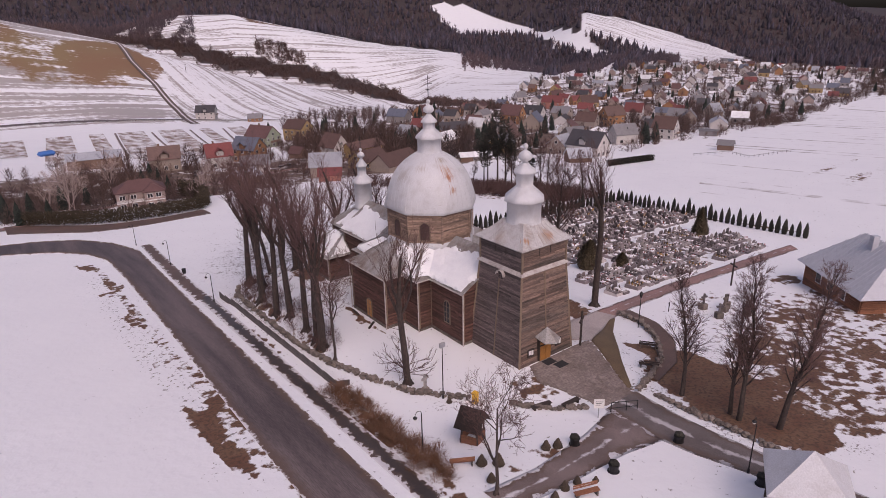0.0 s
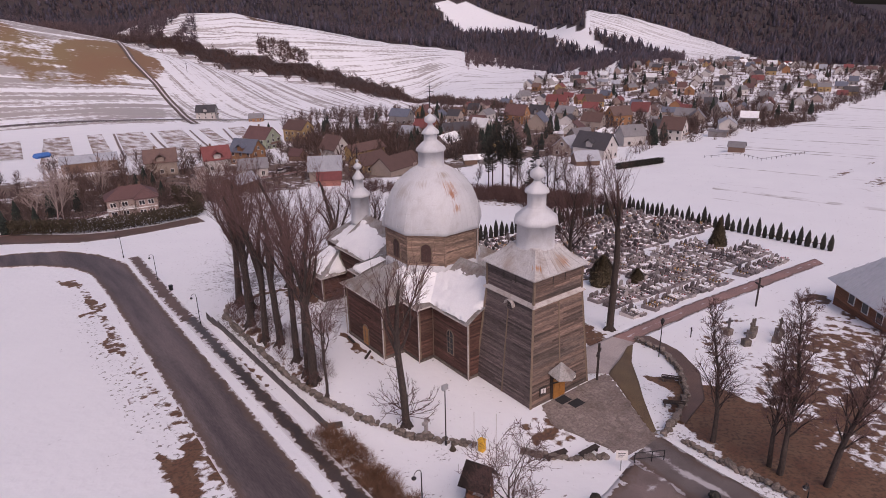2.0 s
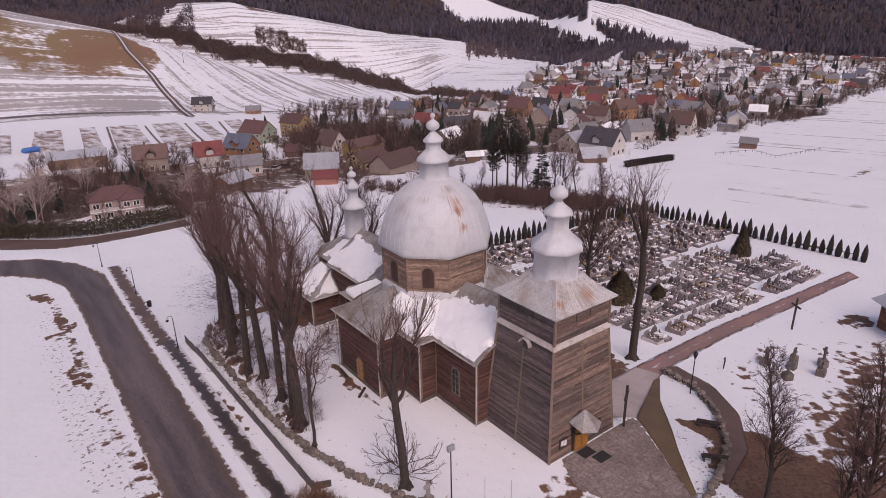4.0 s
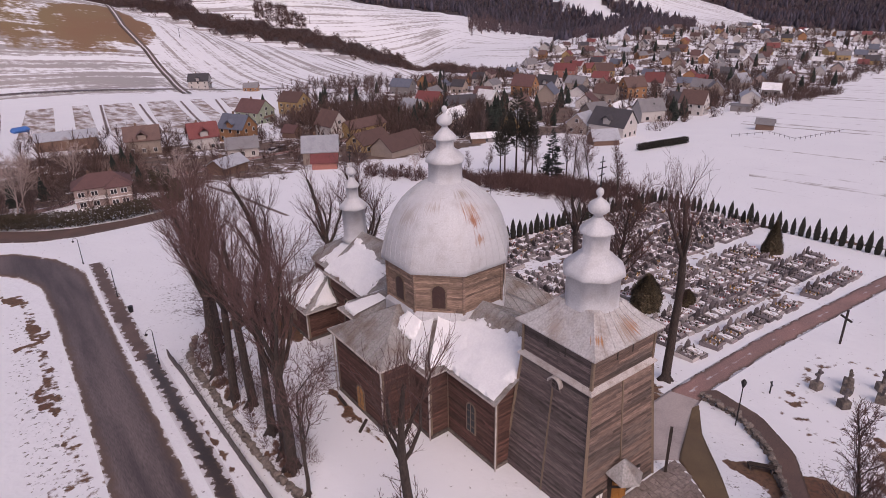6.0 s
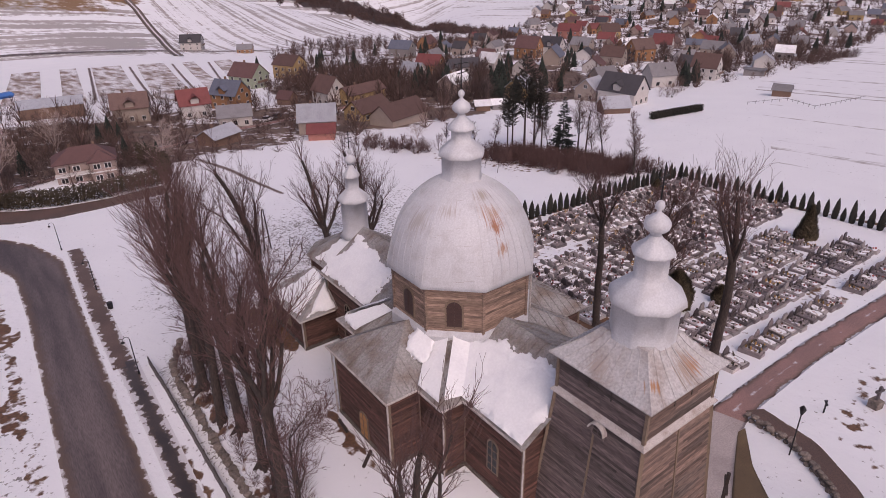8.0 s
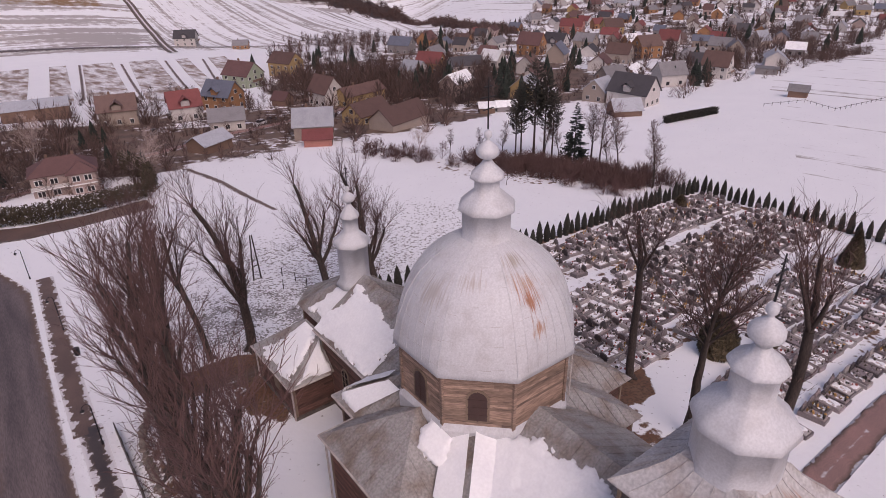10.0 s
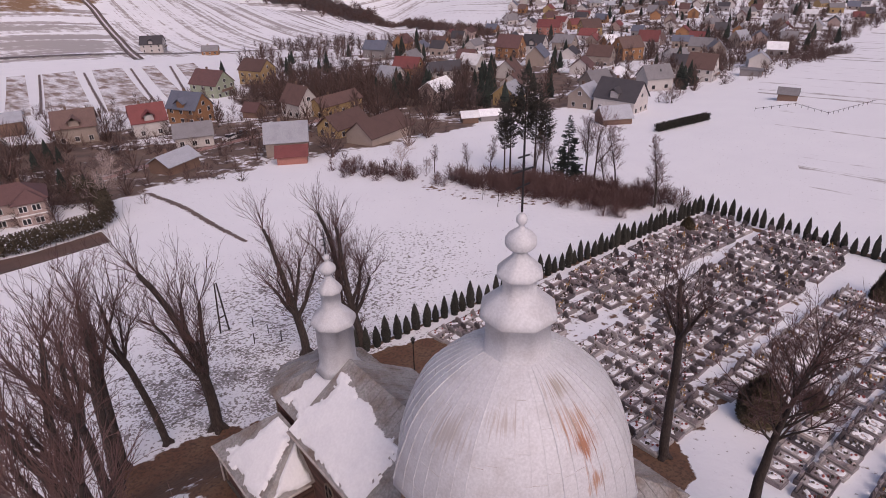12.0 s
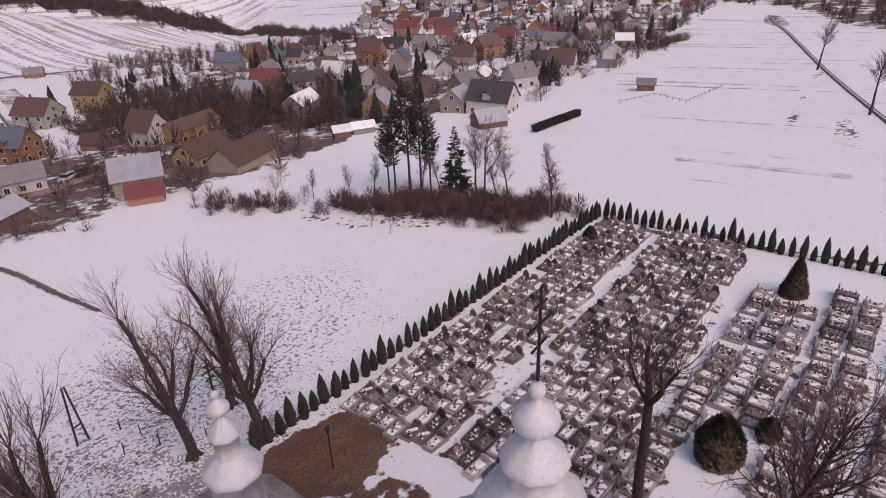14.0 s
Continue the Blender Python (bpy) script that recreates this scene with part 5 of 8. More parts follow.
def pollard_mesh(seed, tall=15.0, trunk_r=0.36, limbs=4, twigs=6, lean=(0.05, 0.02), fork=0.42, suckers=3, low=4, fans=0):
    """A heavy trunk with a few thick lopped limbs that carry sheaves of fine upright twigs."""
    rnd = random.Random(seed)
    wood, fine = ([], []), ([], [])

    def bent(p, d, length, r0, r1, n, lift, wobble, target, sides):
        pts, radii = [p], [r0]
        cur, dirn = p.copy(), d.normalized()
        for s in range(n):
            dirn = (dirn + Vector((rnd.gauss(0, wobble), rnd.gauss(0, wobble), lift))).normalized()
            cur = cur + dirn * (length / n)
            pts.append(cur)
            radii.append(r0 + (r1 - r0) * (s + 1) / n)
        tube_chain(target[0], target[1], pts, radii, sides)
        return pts, radii, dirn

    def spread_from(d, wide, lift):
        side = d.orthogonal().normalized()
        side.rotate(Matrix.Rotation(rnd.random() * math.tau, 3, d))
        return d + side * rnd.uniform(0.5, 1.1) * wide + Vector((0, 0, lift))

    def sheaf(p, d, count, length):
        d = d.normalized() if d.length > 0.5 else Vector((0, 0, 1))
        for _ in range(count):
            pts, radii, dd = bent(p, spread_from(d, 0.9, 0.28), length * rnd.uniform(0.65, 1.2), 0.030, 0.012, 4, 0.07, 0.10, fine, 3)
            for _ in range(4):
                k = rnd.randrange(1, 5)
                q_pts, _, q_d = bent(pts[k], spread_from(dd, 0.6, 0.12), length * rnd.uniform(0.28, 0.5), 0.014, 0.008, 2, 0.06, 0.10, fine, 3)
                for _ in range(2):
                    bent(q_pts[rnd.randrange(1, 3)], spread_from(q_d, 0.65, 0.1), length * rnd.uniform(0.14, 0.28), 0.008, 0.006, 1, 0.05, 0.1, fine, 3)

    trunk_top = tall * fork
    pts, radii, d = bent(Vector((0, 0, -0.3)), Vector((lean[0], lean[1], 1)), trunk_top, trunk_r, trunk_r * 0.72, 6, 0.02, 0.035, wood, 9)
    leader = bent(pts[-1], d, tall * (0.62 - fork * 0.5), radii[-1] * 0.92, radii[-1] * 0.45, 5, 0.05, 0.09, wood, 7)
    stems = [leader]
    for k in range(limbs):
        a = math.tau * (k + rnd.random() * 0.6) / limbs
        at = rnd.randrange(low, 7)
        out = Vector((math.cos(a), math.sin(a), 0)) * rnd.uniform(0.4, 0.75) + Vector((0, 0, 1))
        r = radii[at] * rnd.uniform(0.45, 0.68)
        stems.append(bent(pts[at], out, tall * rnd.uniform(0.2, 0.36), r, r * 0.5, 5, 0.14, 0.10, wood, 7))
    for s_pts, s_r, s_d in stems:
        sheaf(s_pts[-1], s_d, twigs // 2 + 3, tall * 0.17)
        for k in (1, 2, 3, 4):
            sheaf(s_pts[k], s_d, max(2, twigs // 3), tall * (0.11 if k < 3 else 0.13))
    for k in range(2, 6):
        a = rnd.random() * math.tau
        sheaf(pts[k], Vector((math.cos(a), math.sin(a), 0.5)), suckers, tall * 0.085)
    for k in range(fans):
        a = math.tau * k / fans + rnd.random()
        b_pts, _, b_d = bent(Vector((0, 0, rnd.uniform(0.9, 2.6))), Vector((math.cos(a), math.sin(a), rnd.uniform(0.0, 0.5))), rnd.uniform(1.6, 3.0), 0.035, 0.016, 4, 0.06, 0.12, fine, 3)
        for q in b_pts[1:]:
            sheaf(q, b_d, 1, 0.9)
    for k in range(5):
        a = math.tau * k / 5 + rnd.random()
        tube_chain(wood[0], wood[1], [Vector((0, 0, 0.6)), Vector((math.cos(a) * trunk_r * 1.2, math.sin(a) * trunk_r * 1.2, 0.05)), Vector((math.cos(a) * trunk_r * 2.4, math.sin(a) * trunk_r * 2.4, -0.35))], [trunk_r * 0.75, trunk_r * 0.55, 0.05], 5)
    return wood, fine


def leader_mesh(seed, tall=13.0, trunk_r=0.24, branches=22, start=0.28, lean=(0.0, 0.0), reach=1.0, steep=1.0):
    """A straight stem to the tip with many fine ascending branches."""
    rnd = random.Random(seed)
    wood, fine = ([], []), ([], [])
    pts, radii = [Vector((0, 0, -0.3))], [trunk_r]
    d = Vector((lean[0], lean[1], 1)).normalized()
    for s in range(12):
        d = (d + Vector((rnd.gauss(0, 0.045), rnd.gauss(0, 0.045), 0.03))).normalized()
        pts.append(pts[-1] + d * tall / 12)
        radii.append(max(0.02, trunk_r * (1 - 0.93 * ((s + 1) / 12) ** 0.9)))
    tube_chain(wood[0], wood[1], pts, radii, 8)

    def branch(p, d, length, r, level):
        line, rr = [p], [r]
        n = 4 if level == 0 else 2 if level == 1 else 1
        for s in range(n):
            d = (d + Vector((rnd.gauss(0, 0.1), rnd.gauss(0, 0.1), 0.12 if level == 0 else 0.03))).normalized()
            line.append(line[-1] + d * length / n)
            rr.append(max(0.007, r * (1 - 0.75 * (s + 1) / n)))
        target = wood if level == 0 else fine
        tube_chain(target[0], target[1], line, rr, 4 if level == 0 else 3)
        if level == 2:
            return
        for _ in range(11 if level == 0 else 6):
            k = rnd.uniform(0.25, 1.0) * n
            i = min(int(k), n - 1)
            q = line[i].lerp(line[i + 1], k - i)
            side = d.orthogonal().normalized()
            side.rotate(Matrix.Rotation(rnd.random() * math.tau, 3, d))
            branch(q, (d + side * rnd.uniform(0.5, 1.0)).normalized(), length * rnd.uniform(0.28, 0.5), max(0.010, r * 0.4), level + 1)

    for k in range(branches):
        t_ = start + (0.97 - start) * (k + rnd.random()) / branches
        i = min(int(t_ * 12), 11)
        p = pts[i].lerp(pts[i + 1], t_ * 12 - i)
        a = k * 2.4 + rnd.uniform(-0.5, 0.5)
        branch(p, Vector((math.cos(a), math.sin(a), rnd.uniform(0.8, 1.5) * steep)).normalized(), reach * tall * rnd.uniform(0.2, 0.34) * (1.15 - 0.75 * t_), max(0.03, radii[i] * 0.42), 0)
    return wood, fine


def make_leader(label, seed, **kw):
    wood, fine = leader_mesh(seed, **kw)
    t = thing("tree", label, "tree")
    mesh_part("trunk", wood[0], wood[1], BARK, t, smooth=True)
    mesh_part("crown", fine[0], fine[1], TWIG, t)
    return t


def make_pollard(label, seed, **kw):
    wood, fine = pollard_mesh(seed, **kw)
    t = thing("tree", label, "tree")
    mesh_part("trunk", wood[0], wood[1], BARK, t, smooth=True)
    mesh_part("crown", fine[0], fine[1], TWIG, t)
    return t


LIME = "tall lopped bare lime tree with sheaves of twigs"
kinds = [make_pollard(LIME, 11, tall=15.0, limbs=4, twigs=10, fork=0.52, lean=(0.03, 0.02), low=5), make_pollard(LIME, 12, tall=15.5, trunk_r=0.34, limbs=4, twigs=10, fork=0.48, lean=(-0.03, 0.03), low=5),
         make_pollard(LIME, 13, tall=14.0, trunk_r=0.30, limbs=3, twigs=10, fork=0.54, lean=(0.02, -0.04), low=5)]
spar = make_pollard("leaning bare tree lopped to a single stem", 18, tall=15.5, trunk_r=0.30, limbs=3, twigs=11, fork=0.56, lean=(-0.10, 0.02), suckers=1, low=5)
forked = make_pollard("tall lopped bare tree forking into two limbs", 19, tall=15.5, trunk_r=0.40, limbs=5, twigs=13, fork=0.42, lean=(0.01, 0.0), suckers=4, low=4)
mast = make_pollard("very tall bare tree with a thick branchless trunk", 14, tall=18.6, trunk_r=0.44, limbs=3, twigs=10, fork=0.70, lean=(0.02, 0.01), suckers=4, low=6)
slim = make_tree("slender bare young tree with a ragged crown", 21, tall=10, trunk_r=0.16, fork=0.3, spread=0.6, limbs=9, twigs=5, upright=0.5)
ash = make_leader("bare tree with a straight stem and fine ascending branches", 31, tall=12.5, trunk_r=0.23, branches=40, start=0.25, lean=(0.03, -0.02), reach=0.85, steep=1.7)
crowned = make_leader("broad bare tree with a dense crown of fine twigs", 35, tall=16.0, trunk_r=0.40, branches=34, start=0.50, lean=(0.03, 0.02), reach=1.2)
poplar = make_leader("tall slender bare tree with short ascending branches", 33, tall=17.0, trunk_r=0.30, branches=32, start=0.35, lean=(-0.05, 0.04))
front = make_pollard("bare tree with a forked trunk beside the church", 41, tall=14.2, trunk_r=0.34, limbs=4, twigs=10, fork=0.62, lean=(-0.02, 0.0), suckers=2, low=5, fans=16)
birch = make_tree("pale leafless birch with fine hanging twigs", 51, TWIG_PALE, TWIG_PALE, tall=10, trunk_r=0.14, fork=0.2, spread=0.5, limbs=10, twigs=5, upright=0.4)
scrub = make_tree("leafless shrub with many thin stems", 61, TWIG, TWIG, tall=4.2, trunk_r=0.05, fork=0.05, spread=0.7, limbs=12, twigs=5, levels=3, upright=0.5)
SEEDS = random.Random(5)


def plant(model, x, y, size=1.0, turn=None, group=""):
    turn = SEEDS.uniform(0, 360) if turn is None else turn
    m = pose(x, y, height(x, y) - 0.05, SEEDS.uniform(-3, 3), SEEDS.uniform(-3, 3), turn) @ Matrix.Diagonal((size, size, size * SEEDS.uniform(0.95, 1.05), 1))
    t = copy_thing(model, m)
    if group:
        t["group"] = group
    return t


ROW = "trees along the churchyard wall"
for x, y, s, k in ((-16.2, 15.0, 1.2, 1), (-15.8, 22.6, 1.15, 0), (-16.6, 25.0, 1.3, 2), (-16.3, 30.0, 1.25, 0),
                   (-14.2, 35.5, 1.15, 2), (-13.2, 43.6, 1.2, 0), (-12.3, 45.6, 1.2, 2), (-4.8, 45.5, 1.3, 4)):
    plant((kinds + [spar, forked, crowned])[k], x, y, s, group=ROW)
plant(slim, -16.7, 10.0, 1.05)
for x, y, s, k in ((13.0, 55.2, 1.1, 4), (11.6, 48.2, 1.12, 4), (20.3, 18.6, 0.88, 3)):
    plant((kinds + [mast, forked, crowned])[k], x, y, s)
for x, y, s in ((4.8, -16.1, 1.0), (4.6, -21.6, 1.12), (5.8, -24.4, 1.2), (5.0, -20.6, 0.9)):
    plant(ash, x, y, s, group="trees beside the driveway")
plant(slim, -18.0, -16.2, 0.95)
for m_, x, y, s in ((kinds[0], -16.4, 13.2, 1.25), (kinds[1], -15.0, 32.6, 1.2), (kinds[2], -16.0, 18.0, 1.2), (mast, 17.5, 4.5, 1.0), (crowned, 17.3, 10.8, 1.15), (slim, 78.3, 70.9, 1.3), (ash, 72.8, 54.2, 0.95), (poplar, 77.3, 72.1, 0.8),
                    (spar, -8.7, 46.4, 1.05), (forked, 6.9, 51.6, 1.15), (front, -13.7, 1.1, 1.02), (birch, 3, 118, 1.0), (scrub, 58, 97, 1.0)):
    m_.matrix_basis = pose(x, y, height(x, y) - 0.05) @ Matrix.Diagonal((s, s, s, 1))


# ---- evergreens ----
def cone_foliage(bm, tall, wide, rnd, whorls=14, per=9, rounded=False, column=False):
    """Overlapping drooping sprays round an upright axis."""
    for w in range(whorls):
        t_ = w / whorls
        z = tall * (0.02 + 0.96 * t_)
        r = wide * math.sin(math.pi * (0.22 + 0.75 * t_)) if rounded else wide * (1 - t_) ** 0.75 * (0.75 if t_ < 0.08 else 1)
        if column:
            r = wide * min(1.0, 0.74 + 0.9 * t_) * (1 - t_ ** 2.4) ** 0.9
        for k in range(per):
            a = math.tau * (k + rnd.random() * 0.7 + 0.5 * (w % 2)) / per
            rr = r * rnd.uniform(0.8, 1.15) + 0.05
            h = tall / whorls * rnd.uniform(1.5, 2.2)
            c, s = math.cos(a), math.sin(a)
            tip = bm.verts.new((c * rr, s * rr, z + h * 0.25))
            lo = bm.verts.new((c * rr * 0.7, s * rr * 0.7, z - h * 0.3))
            hi = bm.verts.new((c * rr * 0.2, s * rr * 0.2, z + h))
            sp = rr * 0.42 + 0.04
            l_, r_ = bm.verts.new((c * rr * 0.72 - s * sp, s * rr * 0.72 + c * sp, z)), bm.verts.new((c * rr * 0.72 + s * sp, s * rr * 0.72 - c * sp, z))
            for f in ((lo, r_, tip), (lo, tip, l_), (tip, r_, hi), (tip, hi, l_)):
                bm.faces.new(f)
    top = bm.verts.new((0, 0, tall))
    ring = [bm.verts.new((wide * 0.5 * math.cos(k * math.tau / 6), wide * 0.5 * math.sin(k * math.tau / 6), 0)) for k in range(6)]
    for k in range(6):
        bm.faces.new((ring[k], ring[(k + 1) % 6], top))


def evergreen(name, label, seed, tall, wide, mat_, whorls=14, per=9, stem=0.08, rounded=False, column=False):
    rnd = random.Random(seed)
    t = thing(name, label, name.replace("_", " "))
    bm = bmesh.new()
    rod(bm, (0, 0, -0.2), (0, 0, tall * 0.8), stem, stem * 0.3, 5)
    part("trunk", bm, BARK, t)
    bm = bmesh.new()
    cone_foliage(bm, tall, wide, rnd, whorls, per, rounded, column)
    part("crown", bm, mat_, t)
    return t


thujas = [evergreen("thuja", "narrow dark green clipped thuja in a hedge row", 70 + k, 4.25, 0.68, THUJA, 22, 12, column=True) for k in range(3)]
rnd = random.Random(9)
line = [(x, 47.9 + rnd.uniform(-0.15, 0.15)) for x in np.arange(10.5, 77.5, 1.32)]
line += [(76.6 - (47 - y) * 0.09 + rnd.uniform(-0.12, 0.12), y) for y in np.arange(46.6, 3.0, -1.28)]
for k, (x, y) in enumerate(line):
    s = rnd.uniform(0.85, 1.12) * (0.75 if x < 14 else 1)
    m = pose(x, y, height(x, y) - 0.05, rnd.uniform(-2, 2), rnd.uniform(-2, 2), rnd.uniform(0, 360)) @ Matrix.Diagonal((s, s, s * rnd.uniform(0.92, 1.1), 1))
    if k < 3:
        thujas[k].matrix_basis = m
        thujas[k]["group"] = "thuja hedge round the cemetery"
    else:
        t = copy_thing(thujas[k % 3], m)
        t["group"] = "thuja hedge round the cemetery"
BUSH = material("brownish_evergreen", (0.105, 0.080, 0.048), 0.95, spread=0.4, scale=2.0, fine=14, island=0.5)


def sprays(name, label, seed, tall, wide, count, conical):
    """An evergreen of many small overlapping sprays with an uneven outline."""
    rnd_ = random.Random(seed)
    t = thing(name, label, name)
    bm = bmesh.new()
    rod(bm, (0, 0, -0.2), (0, 0, tall * 0.7), 0.12, 0.04, 6)
    part("trunk", bm, BARK, t)
    verts, faces = [], []
    for _ in range(count):
        f, a = rnd_.random() ** (1.3 if conical else 1.0), rnd_.random() * math.tau
        r = wide * ((1 - f) ** 0.75 + 0.03 if conical else math.sin(math.pi * (0.32 + 0.66 * f)) ** 0.85) * rnd_.uniform(0.72, 1.06) * (1 + 0.12 * noise.noise(Vector((math.cos(a) * 2, math.sin(a) * 2, f * 4 + seed))))
        c = Vector((math.cos(a) * r, math.sin(a) * r, tall * (0.02 + 0.95 * f)))
        way, side = Vector((math.cos(a), math.sin(a), 0)), Vector((-math.sin(a), math.cos(a), 0))
        w, h = rnd_.uniform(0.08, 0.2), rnd_.uniform(0.25, 0.6)
        i = len(verts)
        verts += [c - side * w - way * 0.12, c + side * w - way * 0.12, c + way * rnd_.uniform(0.05, 0.22) + Vector((0, 0, h)), c + way * 0.14 - Vector((0, 0, h * 0.4))]
        faces += [(i, i + 1, i + 2), (i, i + 3, i + 1)]
    mesh_part("crown", verts, faces, BUSH, t)
    return t


bush = sprays("juniper", "broad brownish green evergreen bush among the graves", 90, 4.3, 1.75, 3600, False)
bush.matrix_basis = pose(30.2, 16.1, height(30.2, 16.1))
cone = sprays("juniper", "conical brownish evergreen at the end of the grave rows", 91, 4.8, 1.45, 3000, True)
cone.matrix_basis = pose(62.5, 17.2, height(62.5, 17.2))
for x, y, s in ((34.9, 13.6, 0.48), (66.8, 44.6, 0.5)):
    copy_thing(bush, pose(x, y, height(x, y), 0, 0, x * 17) @ Matrix.Diagonal((s * 1.1, s * 1.1, s, 1)))


PINE = material("pine_needles", (0.050, 0.044, 0.036), 0.95, spread=0.3, scale=0.8, island=0.4)


def branchy(name, label, seed, tall, wide, start, per, mat_, pine=False):
    """A conifer of separate drooping branches with gaps between them; a pine keeps them to its upper stem."""
    rnd_ = random.Random(seed)
    t = thing(name, label, "tree")
    bm = bmesh.new()
    rod(bm, (0, 0, -0.3), (0, 0, tall * 0.97), tall * 0.014, 0.02, 7)
    part("trunk", bm, BARK, t)
    verts, faces = [], []
    z = tall * start
    while z < tall * 0.985:
        f = (z / tall - start) / (1 - start)
        reach = wide * (math.sin(math.pi * (0.15 + 0.8 * f)) * 0.9 if pine else (1 - f) ** 0.8 + 0.04)
        for k in range(per):
            if rnd_.random() < (0.35 if pine else 0.16):
                continue
            a = rnd_.random() * math.tau
            r = reach * rnd_.uniform(0.55, 1.2)
            way, side = Vector((math.cos(a), math.sin(a), 0)), Vector((-math.sin(a), math.cos(a), 0))
            droop = rnd_.uniform(0.05, 0.4) if pine else rnd_.uniform(-0.45, -0.15)
            root = Vector((0, 0, z + rnd_.uniform(-0.2, 0.2)))
            for s_ in range(7):
                u = 0.25 + 0.75 * (s_ + rnd_.random()) / 7
                at = root + way * (r * u) + Vector((0, 0, droop * r * u + 0.22 * r * u * u))
                w = (r * rnd_.uniform(0.16, 0.3) * (1.1 - 0.55 * u) + 0.06) * (0.75 if pine else 1.0)
                i = len(verts)
                for sg in (-1, 1):
                    verts += [at, at + side * (w * sg) + way * (w * 0.6) + Vector((0, 0, -w * rnd_.uniform(0.2, 0.9))), at + way * (w * 0.9) + Vector((0, 0, rnd_.uniform(-0.1, 0.15)))]
                faces += [(i, i + 1, i + 2), (i + 3, i + 4, i + 5)]
        z += tall * (0.035 if pine else 0.042)
    mesh_part("crown", verts, faces, mat_, t)
    return t


spruce = branchy("spruce", "dark green spruce with drooping branches by the creek", 95, 12.6, 2.9, 0.05, 13, CONIFER)
spruce.matrix_basis = pose(76.7, 76.3, height(76.7, 76.3))
pine = branchy("pine", "tall dark pine with a bare trunk by the creek", 98, 21.5, 3.0, 0.36, 24, PINE, True)
pine.matrix_basis = pose(72.0, 83.4, height(72.0, 83.4))
for x, y, k in ((70.4, 85.6, 0.78), (73.6, 82.0, 0.88), (74.4, 80.4, 0.72), (70.6, 87.4, 0.70)):
    copy_thing(pine, pose(x, y, height(x, y) - 0.1, 0, 0, x * 53) @ Matrix.Diagonal((k, k, k, 1)))

# ---- cemetery ----
def grave(label, seed, stone, slab_mat, flowers, snowy, tall=0.85, cross=False, fresh=False):
    rnd = random.Random(seed)
    g = thing("grave", label, "grave", "graves in the cemetery")
    bm = bmesh.new()
    box(bm, -0.5, 0.5, -1.0, 1.0, -0.3, 0.28)
    for x0, x1, y0, y1 in ((-0.55, 0.55, -1.08, -0.98), (-0.55, 0.55, 0.98, 1.08), (-0.56, -0.46, -1.05, 1.05), (0.46, 0.56, -1.05, 1.05)):
        box(bm, x0, x1, y0, y1, -0.3, 0.36)
    part("kerb", bm, stone, g)
    part("slab", bevelled_box(-0.45, 0.45, -0.96, 0.72, 0.3, 0.42), slab_mat, g)
    bm = bmesh.new()
    box(bm, -0.4, 0.4, 0.78, 0.92, 0.3, 0.34 + tall * 0.68)
    bmesh.ops.bevel(bm, geom=[e for e in bm.edges if e.calc_length() < 0.2], offset=0.12, segments=2, affect="EDGES")
    if cross:
        box(bm, -0.05, 0.05, 0.8, 0.9, 0.3, 0.6 + tall * 0.7), box(bm, -0.25, 0.25, 0.8, 0.9, 0.34 + tall * 0.7, 0.43 + tall * 0.7)
    part("headstone", bm, stone, g)
    verts, faces = [], []
    for k in range(flowers):
        c = Vector((rnd.uniform(-0.36, 0.36), rnd.uniform(-0.9, 0.6), 0.42))
        r, h = rnd.uniform(0.06, 0.15), rnd.uniform(0.12, 0.40)
        b0 = len(verts)
        for i in range(5):
            a = math.tau * i / 5 + rnd.random()
            verts.append(c + Vector((math.cos(a) * r, math.sin(a) * r, h * rnd.uniform(0.3, 0.7))))
        verts += [c + Vector((rnd.uniform(-0.05, 0.05), 0, h)), c]
        for i in range(5):
            faces += [(b0 + i, b0 + (i + 1) % 5, b0 + 5), (b0 + (i + 1) % 5, b0 + i, b0 + 6)]
    cut = len(faces) // 2
    if flowers:
        tagged(mesh_part("wreath", verts, faces[:cut], FLOWER_GREEN, g, "dark green wreath and grave lights"), kind="stuff")
        tagged(mesh_part("bouquet", verts, faces[cut:], fresh or FLOWER_RED, g, "faded artificial flowers"), kind="stuff")
    if snowy:
        bm = bmesh.new()
        bmesh.ops.create_grid(bm, x_segments=7, y_segments=9, size=0.42)
        for v in bm.verts:
            v.co.y = v.co.y * 1.85 - 0.12
            edge = max(abs(v.co.x) / 0.42, abs(v.co.y + 0.12) / 0.78)
            v.co.z = 0.39 + snowy * max(0, 1.0 - edge ** 3) * (0.45 + 1.3 * noise.noise(Vector((v.co.x * 3.1, v.co.y * 3.1, seed * 3.7))))
        for f in bm.faces:
            f.smooth = True
        part("snow_cap", bm, SNOW, g, "thin snow on the slab")
    return g


